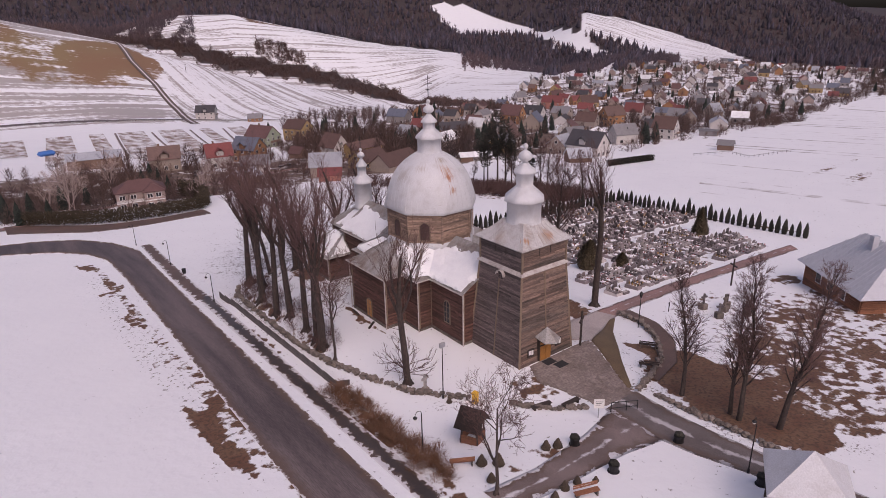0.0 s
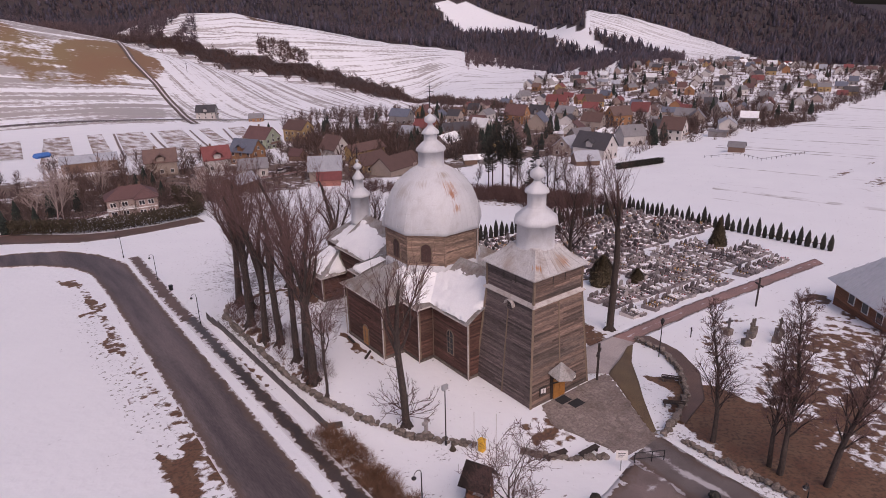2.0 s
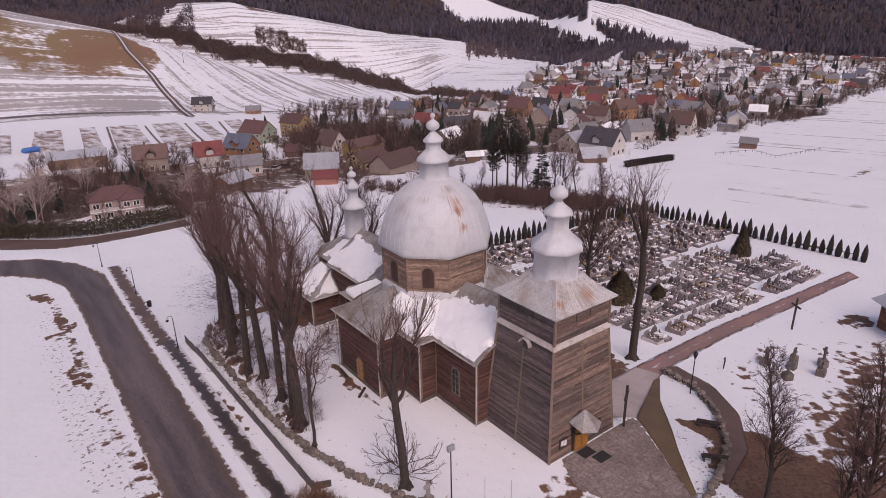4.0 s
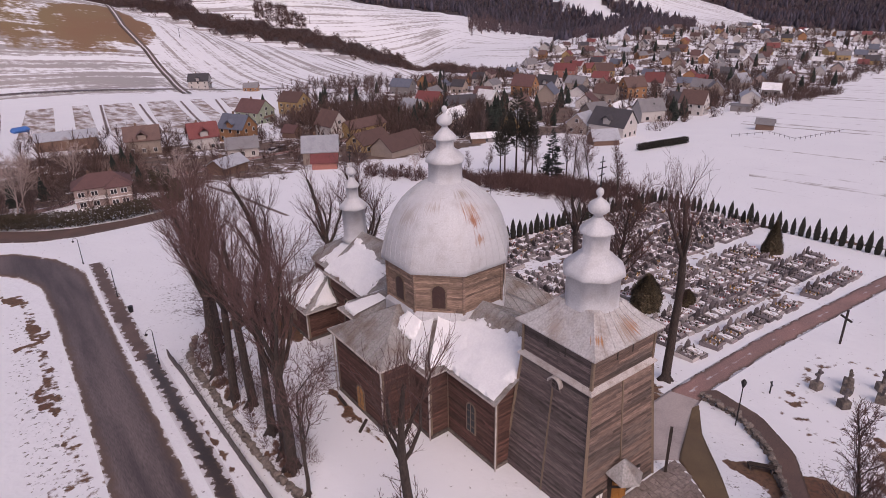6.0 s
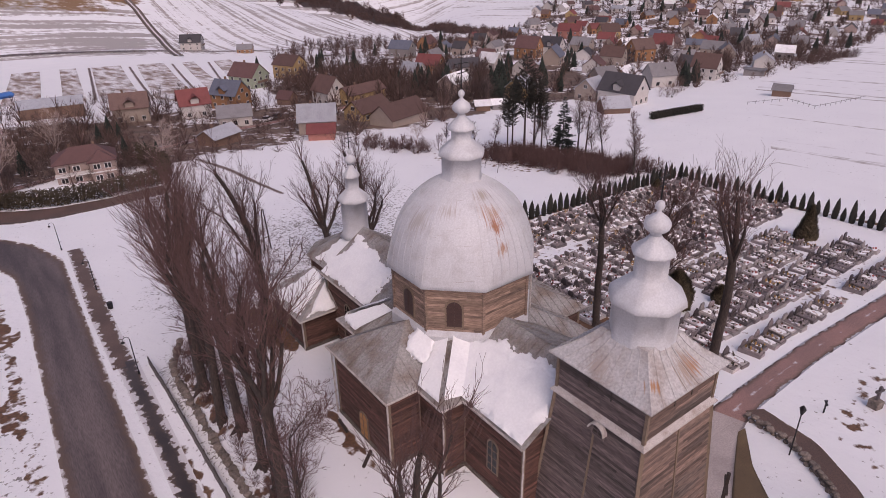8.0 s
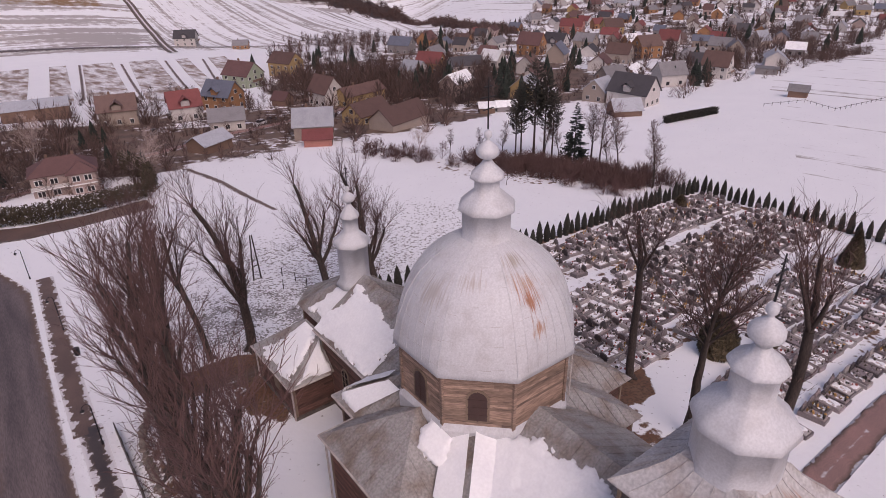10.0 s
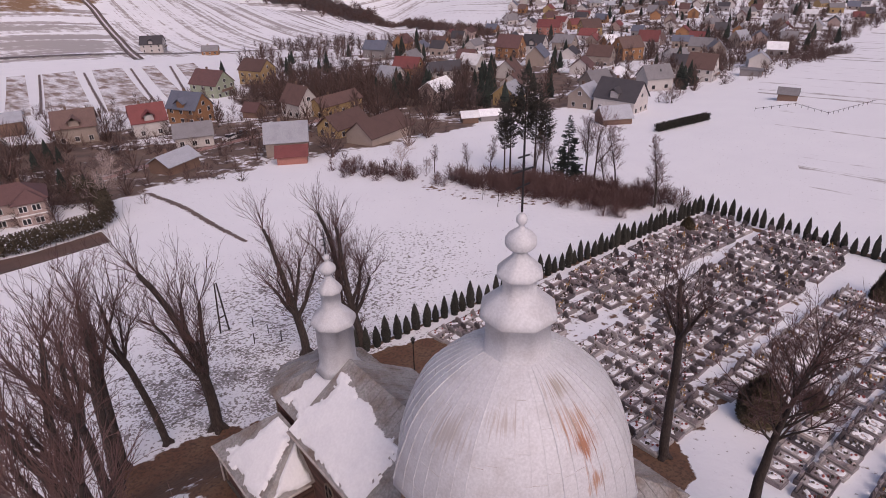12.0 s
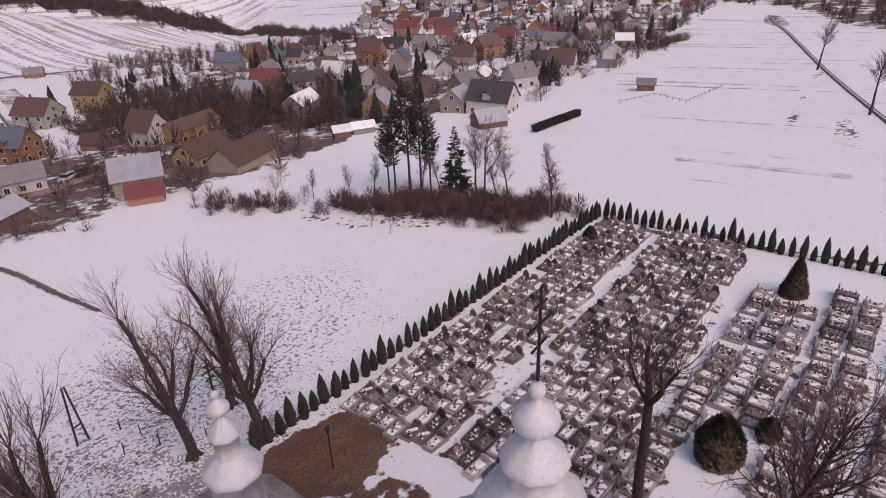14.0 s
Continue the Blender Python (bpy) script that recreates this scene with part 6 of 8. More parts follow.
GL = "granite grave with a headstone, wreaths and patchy snow"
graves = [grave(GL, 1, GRANITE, GRANITE, 8, 0.16), grave(GL, 2, GRANITE_DARK, GRANITE, 10, 0.05, 0.95, False, FLOWER_WHITE), grave(GL, 3, TERRAZZO, TERRAZZO, 5, 0.20, 0.7, True),
          grave(GL, 4, GRANITE, GRANITE, 16, 0.07, 0.9, False, FLOWER_YELLOW), grave(GL, 5, GRANITE, TERRAZZO, 6, 0.20, 0.8, True, FLOWER_WHITE), grave(GL, 6, TERRAZZO, GRANITE, 13, 0.06, 0.75, False, FLOWER_WHITE),
          grave(GL, 7, GRANITE_DARK, GRANITE_DARK, 12, 0.08, 1.0, True, FLOWER_WHITE), grave(GL, 8, GRANITE, TERRAZZO, 9, 0.17, 0.9), grave(GL, 9, TERRAZZO, TERRAZZO, 7, 0.20, 0.8, False, FLOWER_WHITE)]
spots = []
for x in np.arange(19.4, 74, 2.36):
    for y in np.arange(45.6, 21.5 + 0.06 * (x - 20), -1.24):
        if abs(y - 33.5 - 0.05 * x) < 0.9 or rnd.random() < 0.07:
            continue
        spots.append((x + rnd.uniform(-0.55, 0.55), y + rnd.uniform(-0.12, 0.12), -90))
for y, x0, x1 in ((5.8, 23, 45), (5.6, 49, 62), (9.6, 24, 64), (12.2, 24, 66), (15.2, 36, 60), (17.6, 33, 60), (20.0, 20.4, 62)):
    for x in np.arange(x0, x1, 1.36):
        if rnd.random() < 0.08 or math.hypot(x - 30.2, y - 16.1) < 2.4 or math.hypot(x - 34.9, y - 13.6) < 1.3 or math.hypot(x - 62.5, y - 17.2) < 3:
            continue
        spots.append((x, y + rnd.uniform(-0.15, 0.15), 0))
rnd.shuffle(spots)
spots.sort(key=lambda p: math.hypot(p[0] - 20, p[1] - 30) // 14)
rest = []
for k, (x, y, turn) in enumerate(spots):
    s = rnd.choice((0.9, 1.0, 1.0, 1.1))
    w = rnd.choice((0.9, 1.0, 1.0, 1.15, 1.7)) if k % 2 else 1.0
    m = pose(x, y, height(x, y) + 0.02, 0, 0, turn + rnd.uniform(-5, 5)) @ Matrix.Diagonal((min(w, 1.12), s, s * rnd.uniform(0.8, 1.25), 1))
    if k < len(graves):
        graves[k].matrix_basis = m
    elif k >= 300:
        rest.append((graves[rnd.randrange(len(graves))], m))
    else:
        copy_thing(graves[rnd.randrange(len(graves))], m)


def joined(name, label, category, items):
    """What is past counting: copies of things joined into one object."""
    me = bpy.data.meshes.new(name)
    mats, vs, fs, ms, total = [], [], [], [], 0
    for ob, m in items:
        for c in ob.children:
            mat_ = c.data.materials[0]
            if mat_.name not in [q.name for q in mats]:
                mats.append(mat_)
            idx = [q.name for q in mats].index(mat_.name)
            vs += [m @ v.co for v in c.data.vertices]
            fs += [tuple(i + total for i in p.vertices) for p in c.data.polygons]
            ms += [idx] * len(c.data.polygons)
            total += len(c.data.vertices)
    me.from_pydata(vs, [], fs)
    for mat_ in mats:
        me.materials.append(mat_)
    me.polygons.foreach_set("material_index", ms)
    me.update()
    return tagged(new(name, me), label, category, kind="stuff")


joined("far_graves", "dense rows of further granite graves with patchy snow", "graves", rest)


# ---- houses ----
bm = bevelled_box(-0.65, 0.65, -0.08, 0.02, 0, 1.3)
FAR_WINDOW = bpy.data.meshes.new("window")
bm.to_mesh(FAR_WINDOW)
bm.free()
FAR_WINDOW.materials.append(PANE)


def house(x, y, w, l, h, pitch, wall="white", roof="brown", turn=0.0, label="", storeys=2, chimney=1, dormer=False, wing=False, barn=False, name="house", plain=False):
    z = height(x, y)
    ob = thing(name, label or f"{wall} {'barn' if barn else 'house'} with a {roof} gabled roof in the valley", "barn" if barn else "house", at=(x, y, z), turn=turn)
    bm = bmesh.new()
    rise = w / 2 * math.tan(radians(pitch))
    box(bm, -w / 2, w / 2, -l / 2, l / 2, -2.5, h)
    for s in (-1, 1):
        vs = [bm.verts.new(p) for p in ((-w / 2, s * l / 2, h), (w / 2, s * l / 2, h), (0, s * l / 2, h + rise))]
        bm.faces.new(vs if s < 0 else vs[::-1])
    part("wall", bm, WALLS[wall], ob)

    def saddle(name_, w_, l_, z0, rise_, parent, m=None):
        bm = bmesh.new()
        over, t_ = 0.45, 0.16
        e = w_ / 2 + over
        ze = z0 - over * (rise_ / (w_ / 2))
        prof = ((-e, ze), (0, z0 + rise_), (e, ze), (e, ze + t_), (0, z0 + rise_ + t_), (-e, ze + t_))
        a, b = [bm.verts.new((px, -l_ / 2 - over, pz + 0.02)) for px, pz in prof], [bm.verts.new((px, l_ / 2 + over, pz + 0.02)) for px, pz in prof]
        for k in range(6):
            j = (k + 1) % 6
            bm.faces.new((a[k], a[j], b[j], b[k]))
        for ring in (a[::-1], b):
            bm.faces.new((ring[0], ring[1], ring[4], ring[5])), bm.faces.new((ring[1], ring[2], ring[3], ring[4]))
        bmesh.ops.recalc_face_normals(bm, faces=bm.faces[:])
        r = part(name_, bm, ROOFS[roof], parent)
        if m is not None:
            r.matrix_basis = m
        return r

    top = saddle("roof", w, l, h, rise, ob)
    for k in range(chimney):
        part("chimney", bevelled_box(0.3, 0.9, l * (0.12 + 0.3 * k), l * (0.12 + 0.3 * k) + 0.6, h, h + rise + 0.9, 0.04), WALLS["brown"], top)
    if dormer:
        d = saddle("dormer_roof", 2.6, w * 0.5, h + rise * 0.42, 1.1, ob, pose(w * 0.3, 0, 0, 0, 0, 90))
        bm = bmesh.new()
        box(bm, 0.0, w * 0.5, -1.2, 1.2, h, h + rise * 0.45)
        part("dormer_wall", bm, WALLS[wall], ob)
        d2 = saddle("dormer_roof", 2.6, w * 0.5, h + rise * 0.42, 1.1, ob, pose(-w * 0.3, 0, 0, 0, 0, 90))
        bm = bmesh.new()
        box(bm, -w * 0.5, 0.0, -1.2, 1.2, h, h + rise * 0.45)
        part("dormer_wall", bm, WALLS[wall], ob)
    if barn:
        part("door", bevelled_box(-1.4, 1.4, -l / 2 - 0.08, -l / 2 + 0.02, 0, min(h, 2.6)), WALLS["brown"], ob)
        return ob
    floors = max(1, int(h // 2.6))
    if plain:
        for px, py, tz in ((-w / 4, -l / 2, 0), (w / 4, -l / 2, 0), (-w / 2, -l / 4, -90), (-w / 2, l / 4, -90)):
            win = new("window", FAR_WINDOW)
            win.parent, win.matrix_basis = ob, pose(px, py, 1.0, 0, 0, tz)
        return ob

    def window(m, ww=1.0, wh=1.2):
        f = part("window", bevelled_box(-ww / 2 - 0.1, ww / 2 + 0.1, -0.07, 0.03, -0.1, wh + 0.1, 0.02), SIGN_WHITE, ob)
        f.matrix_basis = m
        bm = bmesh.new()
        box(bm, -ww / 2, -0.03, -0.10, 0, 0, wh), box(bm, 0.03, ww / 2, -0.10, 0, 0, wh)
        part("pane", bm, PANE, f)

    for fl in range(floors):
        zf = 0.9 + fl * 2.7
        if zf + 1.3 > h + (rise * 0.3):
            continue
        for k in range(2 if w < 9 else 3):
            px = w * ((k + 0.5) / (2 if w < 9 else 3) - 0.5)
            window(pose(px, -l / 2, zf)), window(pose(px, l / 2, zf, 0, 0, 180))
        for k in range(2 if l < 9 else 3):
            py = l * ((k + 0.5) / (2 if l < 9 else 3) - 0.5)
            window(pose(-w / 2, py, zf, 0, 0, -90)), window(pose(w / 2, py, zf, 0, 0, 90))
    if rise > 2.2:
        for s, tz in ((-1, 0), (1, 180)):
            window(pose(0, s * l / 2, h + 0.4, 0, 0, tz), 1.1, 1.1)
    part("door", bevelled_box(w / 2 - 0.03, w / 2 + 0.08, -0.3, 0.7, -0.1, 2.0), WALLS["brown"], ob)
    if floors > 1 and w > 8:
        bal = part("balcony", bevelled_box(-w * 0.3, w * 0.3, -l / 2 - 1.2, -l / 2, 2.6, 2.8), WALLS["grey"], ob)
        bm = bmesh.new()
        box(bm, -w * 0.3, w * 0.3, -l / 2 - 1.2, -l / 2 - 1.14, 2.8, 3.7)
        part("railing", bm, WALLS["brown"], bal)
    return ob


def hip_roof(bm, x0, x1, y0, y1, z0, rise, over=0.55, thick=0.16):
    """Four slopes over a rectangle, the ridge along its longer side."""
    x0, x1, y0, y1 = x0 - over, x1 + over, y0 - over, y1 + over
    w, l = x1 - x0, y1 - y0
    cx, cy, h = (x0 + x1) / 2, (y0 + y1) / 2, min(w, l) / 2
    r0, r1 = ((x0 + h, cy), (x1 - h, cy)) if w > l else ((cx, y0 + h), (cx, y1 - h))
    low = [bm.verts.new((x, y, z0 - thick)) for x, y in ((x0, y0), (x1, y0), (x1, y1), (x0, y1))]
    a, b, c, d = [bm.verts.new((x, y, z0)) for x, y in ((x0, y0), (x1, y0), (x1, y1), (x0, y1))]
    e, f = bm.verts.new((*r0, z0 + rise)), bm.verts.new((*r1, z0 + rise))
    for q in (((a, b, f, e), (b, c, f), (c, d, e, f), (d, a, e)) if w > l else ((a, b, e), (b, c, f, e), (c, d, f), (d, a, e, f))):
        bm.faces.new(q)
    for k, (p, q) in enumerate(((a, b), (b, c), (c, d), (d, a))):
        bm.faces.new((low[k], low[(k + 1) % 4], q, p))
    bm.faces.new(low[::-1])


def villa(x, y, turn):
    ob = thing("villa", "two-storey pinkish-beige villa with maroon hipped roofs behind a hedge", "house", at=(x, y, height(x, y)), turn=turn)
    bm = bmesh.new()
    box(bm, -7.0, 7.0, -3.6, 4.6, -2.5, 5.4), box(bm, 0.8, 6.6, -5.2, -3.5, -2.5, 5.4)
    part("wall", bm, WALLS["pink"], ob)
    bm = bmesh.new()
    hip_roof(bm, -7.0, 7.0, -3.6, 4.6, 5.5, 2.9)
    roof = part("roof", bm, ROOFS["maroon"], ob)
    bm = bmesh.new()
    hip_roof(bm, 0.8, 6.6, -5.2, 0.5, 5.35, 2.0)
    part("wing_roof", bm, ROOFS["maroon"], ob)
    for cx in (-3.0, 2.5):
        part("chimney", bevelled_box(cx, cx + 0.6, 0.6, 1.2, 7.0, 9.1, 0.04), WALLS["brown"], roof)
    band = part("balcony", bevelled_box(-7.2, 0.8, -5.0, -3.6, 2.55, 2.8, 0.03), SIGN_WHITE, ob)
    part("railing", bevelled_box(-7.15, 0.75, -5.0, -4.9, 2.8, 3.5, 0.02), WALLS["white"], band)
    part("sill_band", bevelled_box(0.7, 6.7, -5.32, -5.18, 2.5, 2.8, 0.03), SIGN_WHITE, ob)
    for px, py, pz in ((-5.4, -3.6, 3.3), (-2.2, -3.6, 3.3), (2.4, -5.2, 3.4), (4.9, -5.2, 3.4), (-5.4, -3.6, 0.6), (-2.2, -3.6, 0.6), (2.4, -5.2, 0.6), (4.9, -5.2, 0.6)):
        w = part("window", bevelled_box(px - 0.85, px + 0.85, py - 0.08, py + 0.03, pz, pz + 1.4, 0.02), SIGN_WHITE, ob)
        for c in (-0.4, 0.4):
            part("pane", bevelled_box(px + c - 0.32, px + c + 0.32, py - 0.11, py - 0.04, pz + 0.12, pz + 1.28, 0.01), PANE, w)
    for py, pz in ((-1.5, 3.3), (2.0, 3.3), (0.5, 0.6)):
        w = part("window", bevelled_box(6.97, 7.08, py - 0.6, py + 0.6, pz, pz + 1.4, 0.02), SIGN_WHITE, ob)
        part("pane", bevelled_box(7.04, 7.11, py - 0.48, py + 0.48, pz + 0.12, pz + 1.28, 0.01), PANE, w)
    ob.matrix_basis = ob.matrix_basis @ Matrix.Diagonal((0.78, 0.78, 0.8, 1))
    return ob


house(113, 462, 11, 14, 5.5, 40, "white", "dark", 60, dormer=True)
house(139, 430, 8, 10, 3, 35, "orange", "grey", 60)
house(100, 270, 10, 12, 6.2, 38, "yellow", "brown", 25)
house(72, 249, 10, 13, 5.5, 42, "green", "maroon", 25)
house(46, 198, 8, 10.5, 5.2, 45, "orange", "blue", 30, dormer=True)
house(31, 188.5, 8.5, 8.8, 4.6, 42, "white", "red", 80, dormer=True)
house(14.0, 194.5, 8.6, 10.0, 4.8, 40, "beige", "orange", 75, dormer=True)
villa(-9.8, 124.5, -8)
house(-4.0, 222, 9, 18, 4.2, 22, "brown", "steel", 80, "long dark barn with a grey sheet roof in the valley", barn=True, chimney=0)
house(35.2, 164.5, 8.5, 9, 3.2, 30, "white", "grey", 70)
house(22.5, 141, 6, 8.5, 2.4, 30, "brown", "steel", 115, barn=True)
house(48, 137.5, 8.2, 9.5, 4.0, 40, "beige", "steel", 60, barn=True)
house(44.5, 128.5, 5.5, 6.5, 2.2, 30, "red", "red", 60, barn=True, chimney=0)
house(74, 181, 7.5, 9, 5, 50, "white", "brown", 10)
house(84, 176.5, 7, 16, 4, 32, "yellow", "brown", 100)
house(71.6, 134, 8.5, 15, 2.8, 38, "beige", "brown", 105, barn=True, chimney=0)
house(69, 147, 7.5, 12, 3, 38, "yellow", "brown", 105)
house(63, 191, 5, 5, 2.4, 40, "brown", "maroon", 30, barn=True, chimney=0)
house(187, 306, 10, 13, 5, 38, "grey", "blue", 30)
house(150, 227, 9, 11, 5, 40, "orange", "red", 30)
house(133, 216, 8, 9, 4, 40, "white", "steel", 20)
house(152, 205, 9, 13, 5.5, 32, "white", "dark", 70)
house(235, 250, 10, 13, 6, 48, "orange", "maroon", 20)
house(258, 254, 10, 12, 5.5, 45, "white", "dark", 20, dormer=True)
house(293, 262, 11, 12, 5, 35, "beige", "grey", 20)
house(370, 343, 13, 17, 6, 35, "red", "red", 30)
house(379, 312, 13, 14, 6, 38, "yellow", "brown", 60)
house(266, 198, 10, 12, 6.5, 42, "orange", "orange", 70)
house(314, 218, 10, 11, 6, 45, "white", "red", 25)
house(237, 192, 9, 11, 5, 42, "beige", "brown", 20)
house(220, 131, 8.5, 10, 5.5, 48, "white", "brown", 15)
house(146, 114.5, 9.5, 13, 4.5, 45, "white", "dark", 10, "large white house with a dark grey roof above the snowy field", dormer=True)
house(144, 126, 8, 8, 4, 40, "beige", "steel", 100)
house(128.5, 104, 6.5, 8, 2.2, 38, "brown", "steel", 60, barn=True, chimney=0)
house(243, 122.5, 5, 8, 2.6, 10, "grey", "grey", 20, barn=True, chimney=0)
house(195, 87, 3.8, 5.5, 2.4, 38, "brown", "grey", 20, "small dark hay hut alone in the snowy field", barn=True, chimney=0, name="hut")
house(102.5, 134, 4, 4.5, 2, 30, "brown", "snow", 60, barn=True, chimney=0)
house(108.5, 132, 4, 6, 2, 30, "grey", "snow", 60, barn=True, chimney=0)
house(198, 155, 7, 11, 3, 30, "grey", "snow", 110)
rnd = random.Random(77)
NAMED = [tuple(ob.matrix_basis.translation[:2]) for ob in bpy.data.objects if ob.name.split(".")[0] in ("house", "hut", "villa")]
placed = []
while len(placed) < 185:
    th, d = rnd.choice((rnd.uniform(17, 46), rnd.uniform(20, 42), rnd.uniform(33, 56), rnd.uniform(40, 52))), rnd.uniform(235, 1220)
    x, y = -40 + d * math.cos(radians(th)), -40 + d * math.sin(radians(th))
    if th < field_edge(d) + 1.8 or y < 118 or d > village_depth(th) or (th < 26 and d < 560) or any(math.hypot(x - a, y - b) < 24 for a, b in placed + NAMED):
        continue
    placed.append((x, y))
    house(x, y, rnd.uniform(6.8, 9.2), rnd.uniform(7.5, 11.5), rnd.uniform(2.8, 5.0), rnd.uniform(34, 47), rnd.choice(("white", "white", "white", "beige", "grey", "yellow", "pink", "orange")),
          rnd.choice(("brown", "maroon", "grey", "dark", "red", "steel", "grey", "red", "snow", "dark", "blue", "orange", "snow")), rnd.choice((20, 30, 70, 110, 120)) + rnd.uniform(-6, 6), plain=True)


# ---- far woods and hedgerows ----
def woods(name, label, pts, size, mat_, conical, seed):
    """Many small crowns standing on the land, in one sheet of faces."""
    r_ = np.random.RandomState(seed)
    pts = np.asarray(pts)
    n, k = len(pts), 5
    base = land(pts[:, 0], pts[:, 1])
    h = size * r_.uniform(0.7, 1.25, n)
    rad = h * (0.24 if conical else 0.42) * r_.uniform(0.8, 1.3, n)
    layers = ((0.0, 0.25), (0.16, 1.0), (0.62, 0.52), (1.0, 0.02)) if conical else ((0.0, 0.2), (0.28, 0.8), (0.66, 1.0), (1.0, 0.18))
    V = np.zeros((n, len(layers) * k, 3))
    for i, (f, w) in enumerate(layers):
        for j in range(k):
            a = math.tau * j / k + r_.uniform(0, 1.2, n)
            q = rad * w * r_.uniform(0.7, 1.3, n)
            V[:, i * k + j] = np.stack([pts[:, 0] + np.cos(a) * q, pts[:, 1] + np.sin(a) * q, base - 0.5 + h * f * r_.uniform(0.92, 1.08, n)], -1)
    quad = np.array([(i * k + j, i * k + (j + 1) % k, (i + 1) * k + (j + 1) % k, (i + 1) * k + j) for i in range(len(layers) - 1) for j in range(k)])
    F = (quad[None] + (np.arange(n) * len(layers) * k)[:, None, None]).reshape(-1, 4)
    me = bpy.data.meshes.new(name)
    me.vertices.add(V.shape[0] * V.shape[1]), me.loops.add(F.size), me.polygons.add(len(F))
    me.vertices.foreach_set("co", V.astype(np.float32).ravel())
    me.loops.foreach_set("vertex_index", F.astype(np.int32).ravel())
    me.polygons.foreach_set("loop_start", np.arange(0, F.size, 4, dtype=np.int32))
    me.update(calc_edges=True)
    me.materials.append(mat_)
    return tagged(new(name, me), label, "woods", kind="stuff")


def scatter(n, th0, th1, d0, d1, seed, keep=None):
    r_ = np.random.RandomState(seed)
    th, d = np.radians(r_.uniform(th0, th1, n)), np.sqrt(r_.uniform(d0 * d0, d1 * d1, n))
    p = np.stack([-40 + d * np.cos(th), -40 + d * np.sin(th)], -1)
    if keep is not None:
        p = p[keep(np.degrees(th), d, r_.uniform(0, 1, n))]
    return p


def twig_mass(name, label, pts, size, mat_, seed, blades=70, wide=0.36, low=0.25, thick=0.012):
    """Leafless crowns as sheaves of thin blades round a stem, joined."""
    r_ = np.random.RandomState(seed)
    pts = np.asarray(pts, float)
    n = len(pts)
    s = size * r_.uniform(0.6, 1.3, n)
    root = np.stack([pts[:, 0], pts[:, 1], land(pts[:, 0], pts[:, 1]) - 0.2], -1)
    a, q = r_.uniform(0, math.tau, (n, blades)), np.sqrt(r_.uniform(0, 1, (n, blades)))
    v = r_.uniform(-1, 1, (n, blades))
    ring = np.sqrt(np.clip(1 - v * v, 0.05, 1)) * q * wide
    mid = (1 + low) / 2
    tip = np.stack([np.cos(a) * ring, np.sin(a) * ring, mid + v * (1 - low) / 2], -1)
    foot = np.stack([np.cos(a) * ring * 0.25, np.sin(a) * ring * 0.25, np.clip(tip[..., 2] - r_.uniform(0.15, 0.4, (n, blades)), low * 0.3, None)], -1)
    tip[:, 0], foot[:, 0] = (0, 0, mid), (0, 0, 0)
    off = r_.normal(0, 1, (n, blades, 3)) * np.array((1, 1, 0.1))
    off *= (thick / np.maximum(1e-3, np.linalg.norm(off, axis=-1)))[..., None]
    off[:, 0] *= 2.2
    V = np.stack([foot - off, foot + off, tip], 2) * s[:, None, None, None] + root[:, None, None, :]
    V = V.reshape(-1, 3)
    m = len(V) // 3
    me = bpy.data.meshes.new(name)
    me.vertices.add(len(V)), me.loops.add(len(V)), me.polygons.add(m)
    me.vertices.foreach_set("co", V.astype(np.float32).ravel())
    me.loops.foreach_set("vertex_index", np.arange(len(V), dtype=np.int32))
    me.polygons.foreach_set("loop_start", np.arange(0, len(V), 3, dtype=np.int32))
    me.update(calc_edges=True)
    me.materials.append(mat_)
    return tagged(new(name, me), label, "trees", kind="stuff")


def far(th, d, u):
    return wooded(th, d)


twig_mass("bare_forest", "dark leafless mixed forest on the far hills", scatter(15500, 8, 97, 1290, 2700, 3, far), 17, FOREST_HAZED, 1, 26, 0.42, 0.05, 0.035)
woods("spruce_forest", "dark spruce forest on the far hills", scatter(11000, 8, 97, 1290, 2750, 4, far), 17, FOREST_DARK_HAZED, True, 2)

def band(th, d, u):
    return np.abs(d - fold(th)) < (24 + 26 * np.sin(th * 2.3) ** 2) * (0.35 + 0.8 * u)


twig_mass("hedgerow", "brown leafless hedgerow between the hill fields", scatter(260, 76, 98, 815, 910, 5), 6.5, HILL_TWIG, 6, 40, 0.6, 0.0, 0.03)
twig_mass("thicket", "brown leafless thicket in the hill fold", scatter(42000, 47.5, 80, 540, 1140, 6, band), 5.2, HILL_TWIG, 7, 22, 0.9, 0.0, 0.05)
twig_mass("thicket", "brown leafless clump on the snowy slope", np.concatenate([scatter(220, 65.8, 68.4, 1040, 1110, 26), scatter(110, 64.4, 66.0, 1040, 1085, 27)]), 6.5, HILL_TWIG, 27, 30, 0.85, 0.0, 0.045)
twig_mass("thicket", "brown leafless scrub on the upper slope", scatter(3200, 73, 98, 1040, 1300, 16, lambda th, d, u: np.sin(th * 1.7 + d * 0.02) > -0.5), 12, FOREST_HAZED, 17, 34, 0.55, 0.0, 0.035)
twig_mass("copse", "mixed leafless copse with spruces on the hill", scatter(3600, 33, 51, 960, 1480, 8, lambda th, d, u: (d < meadow_low(th)) & (d > meadow_low(th) - 260 - 8 * (th - 33)) & ~ride_gap(th, d) & (d > 900)), 12, FOREST_HAZED, 8, 34, 0.42, 0.05, 0.03)
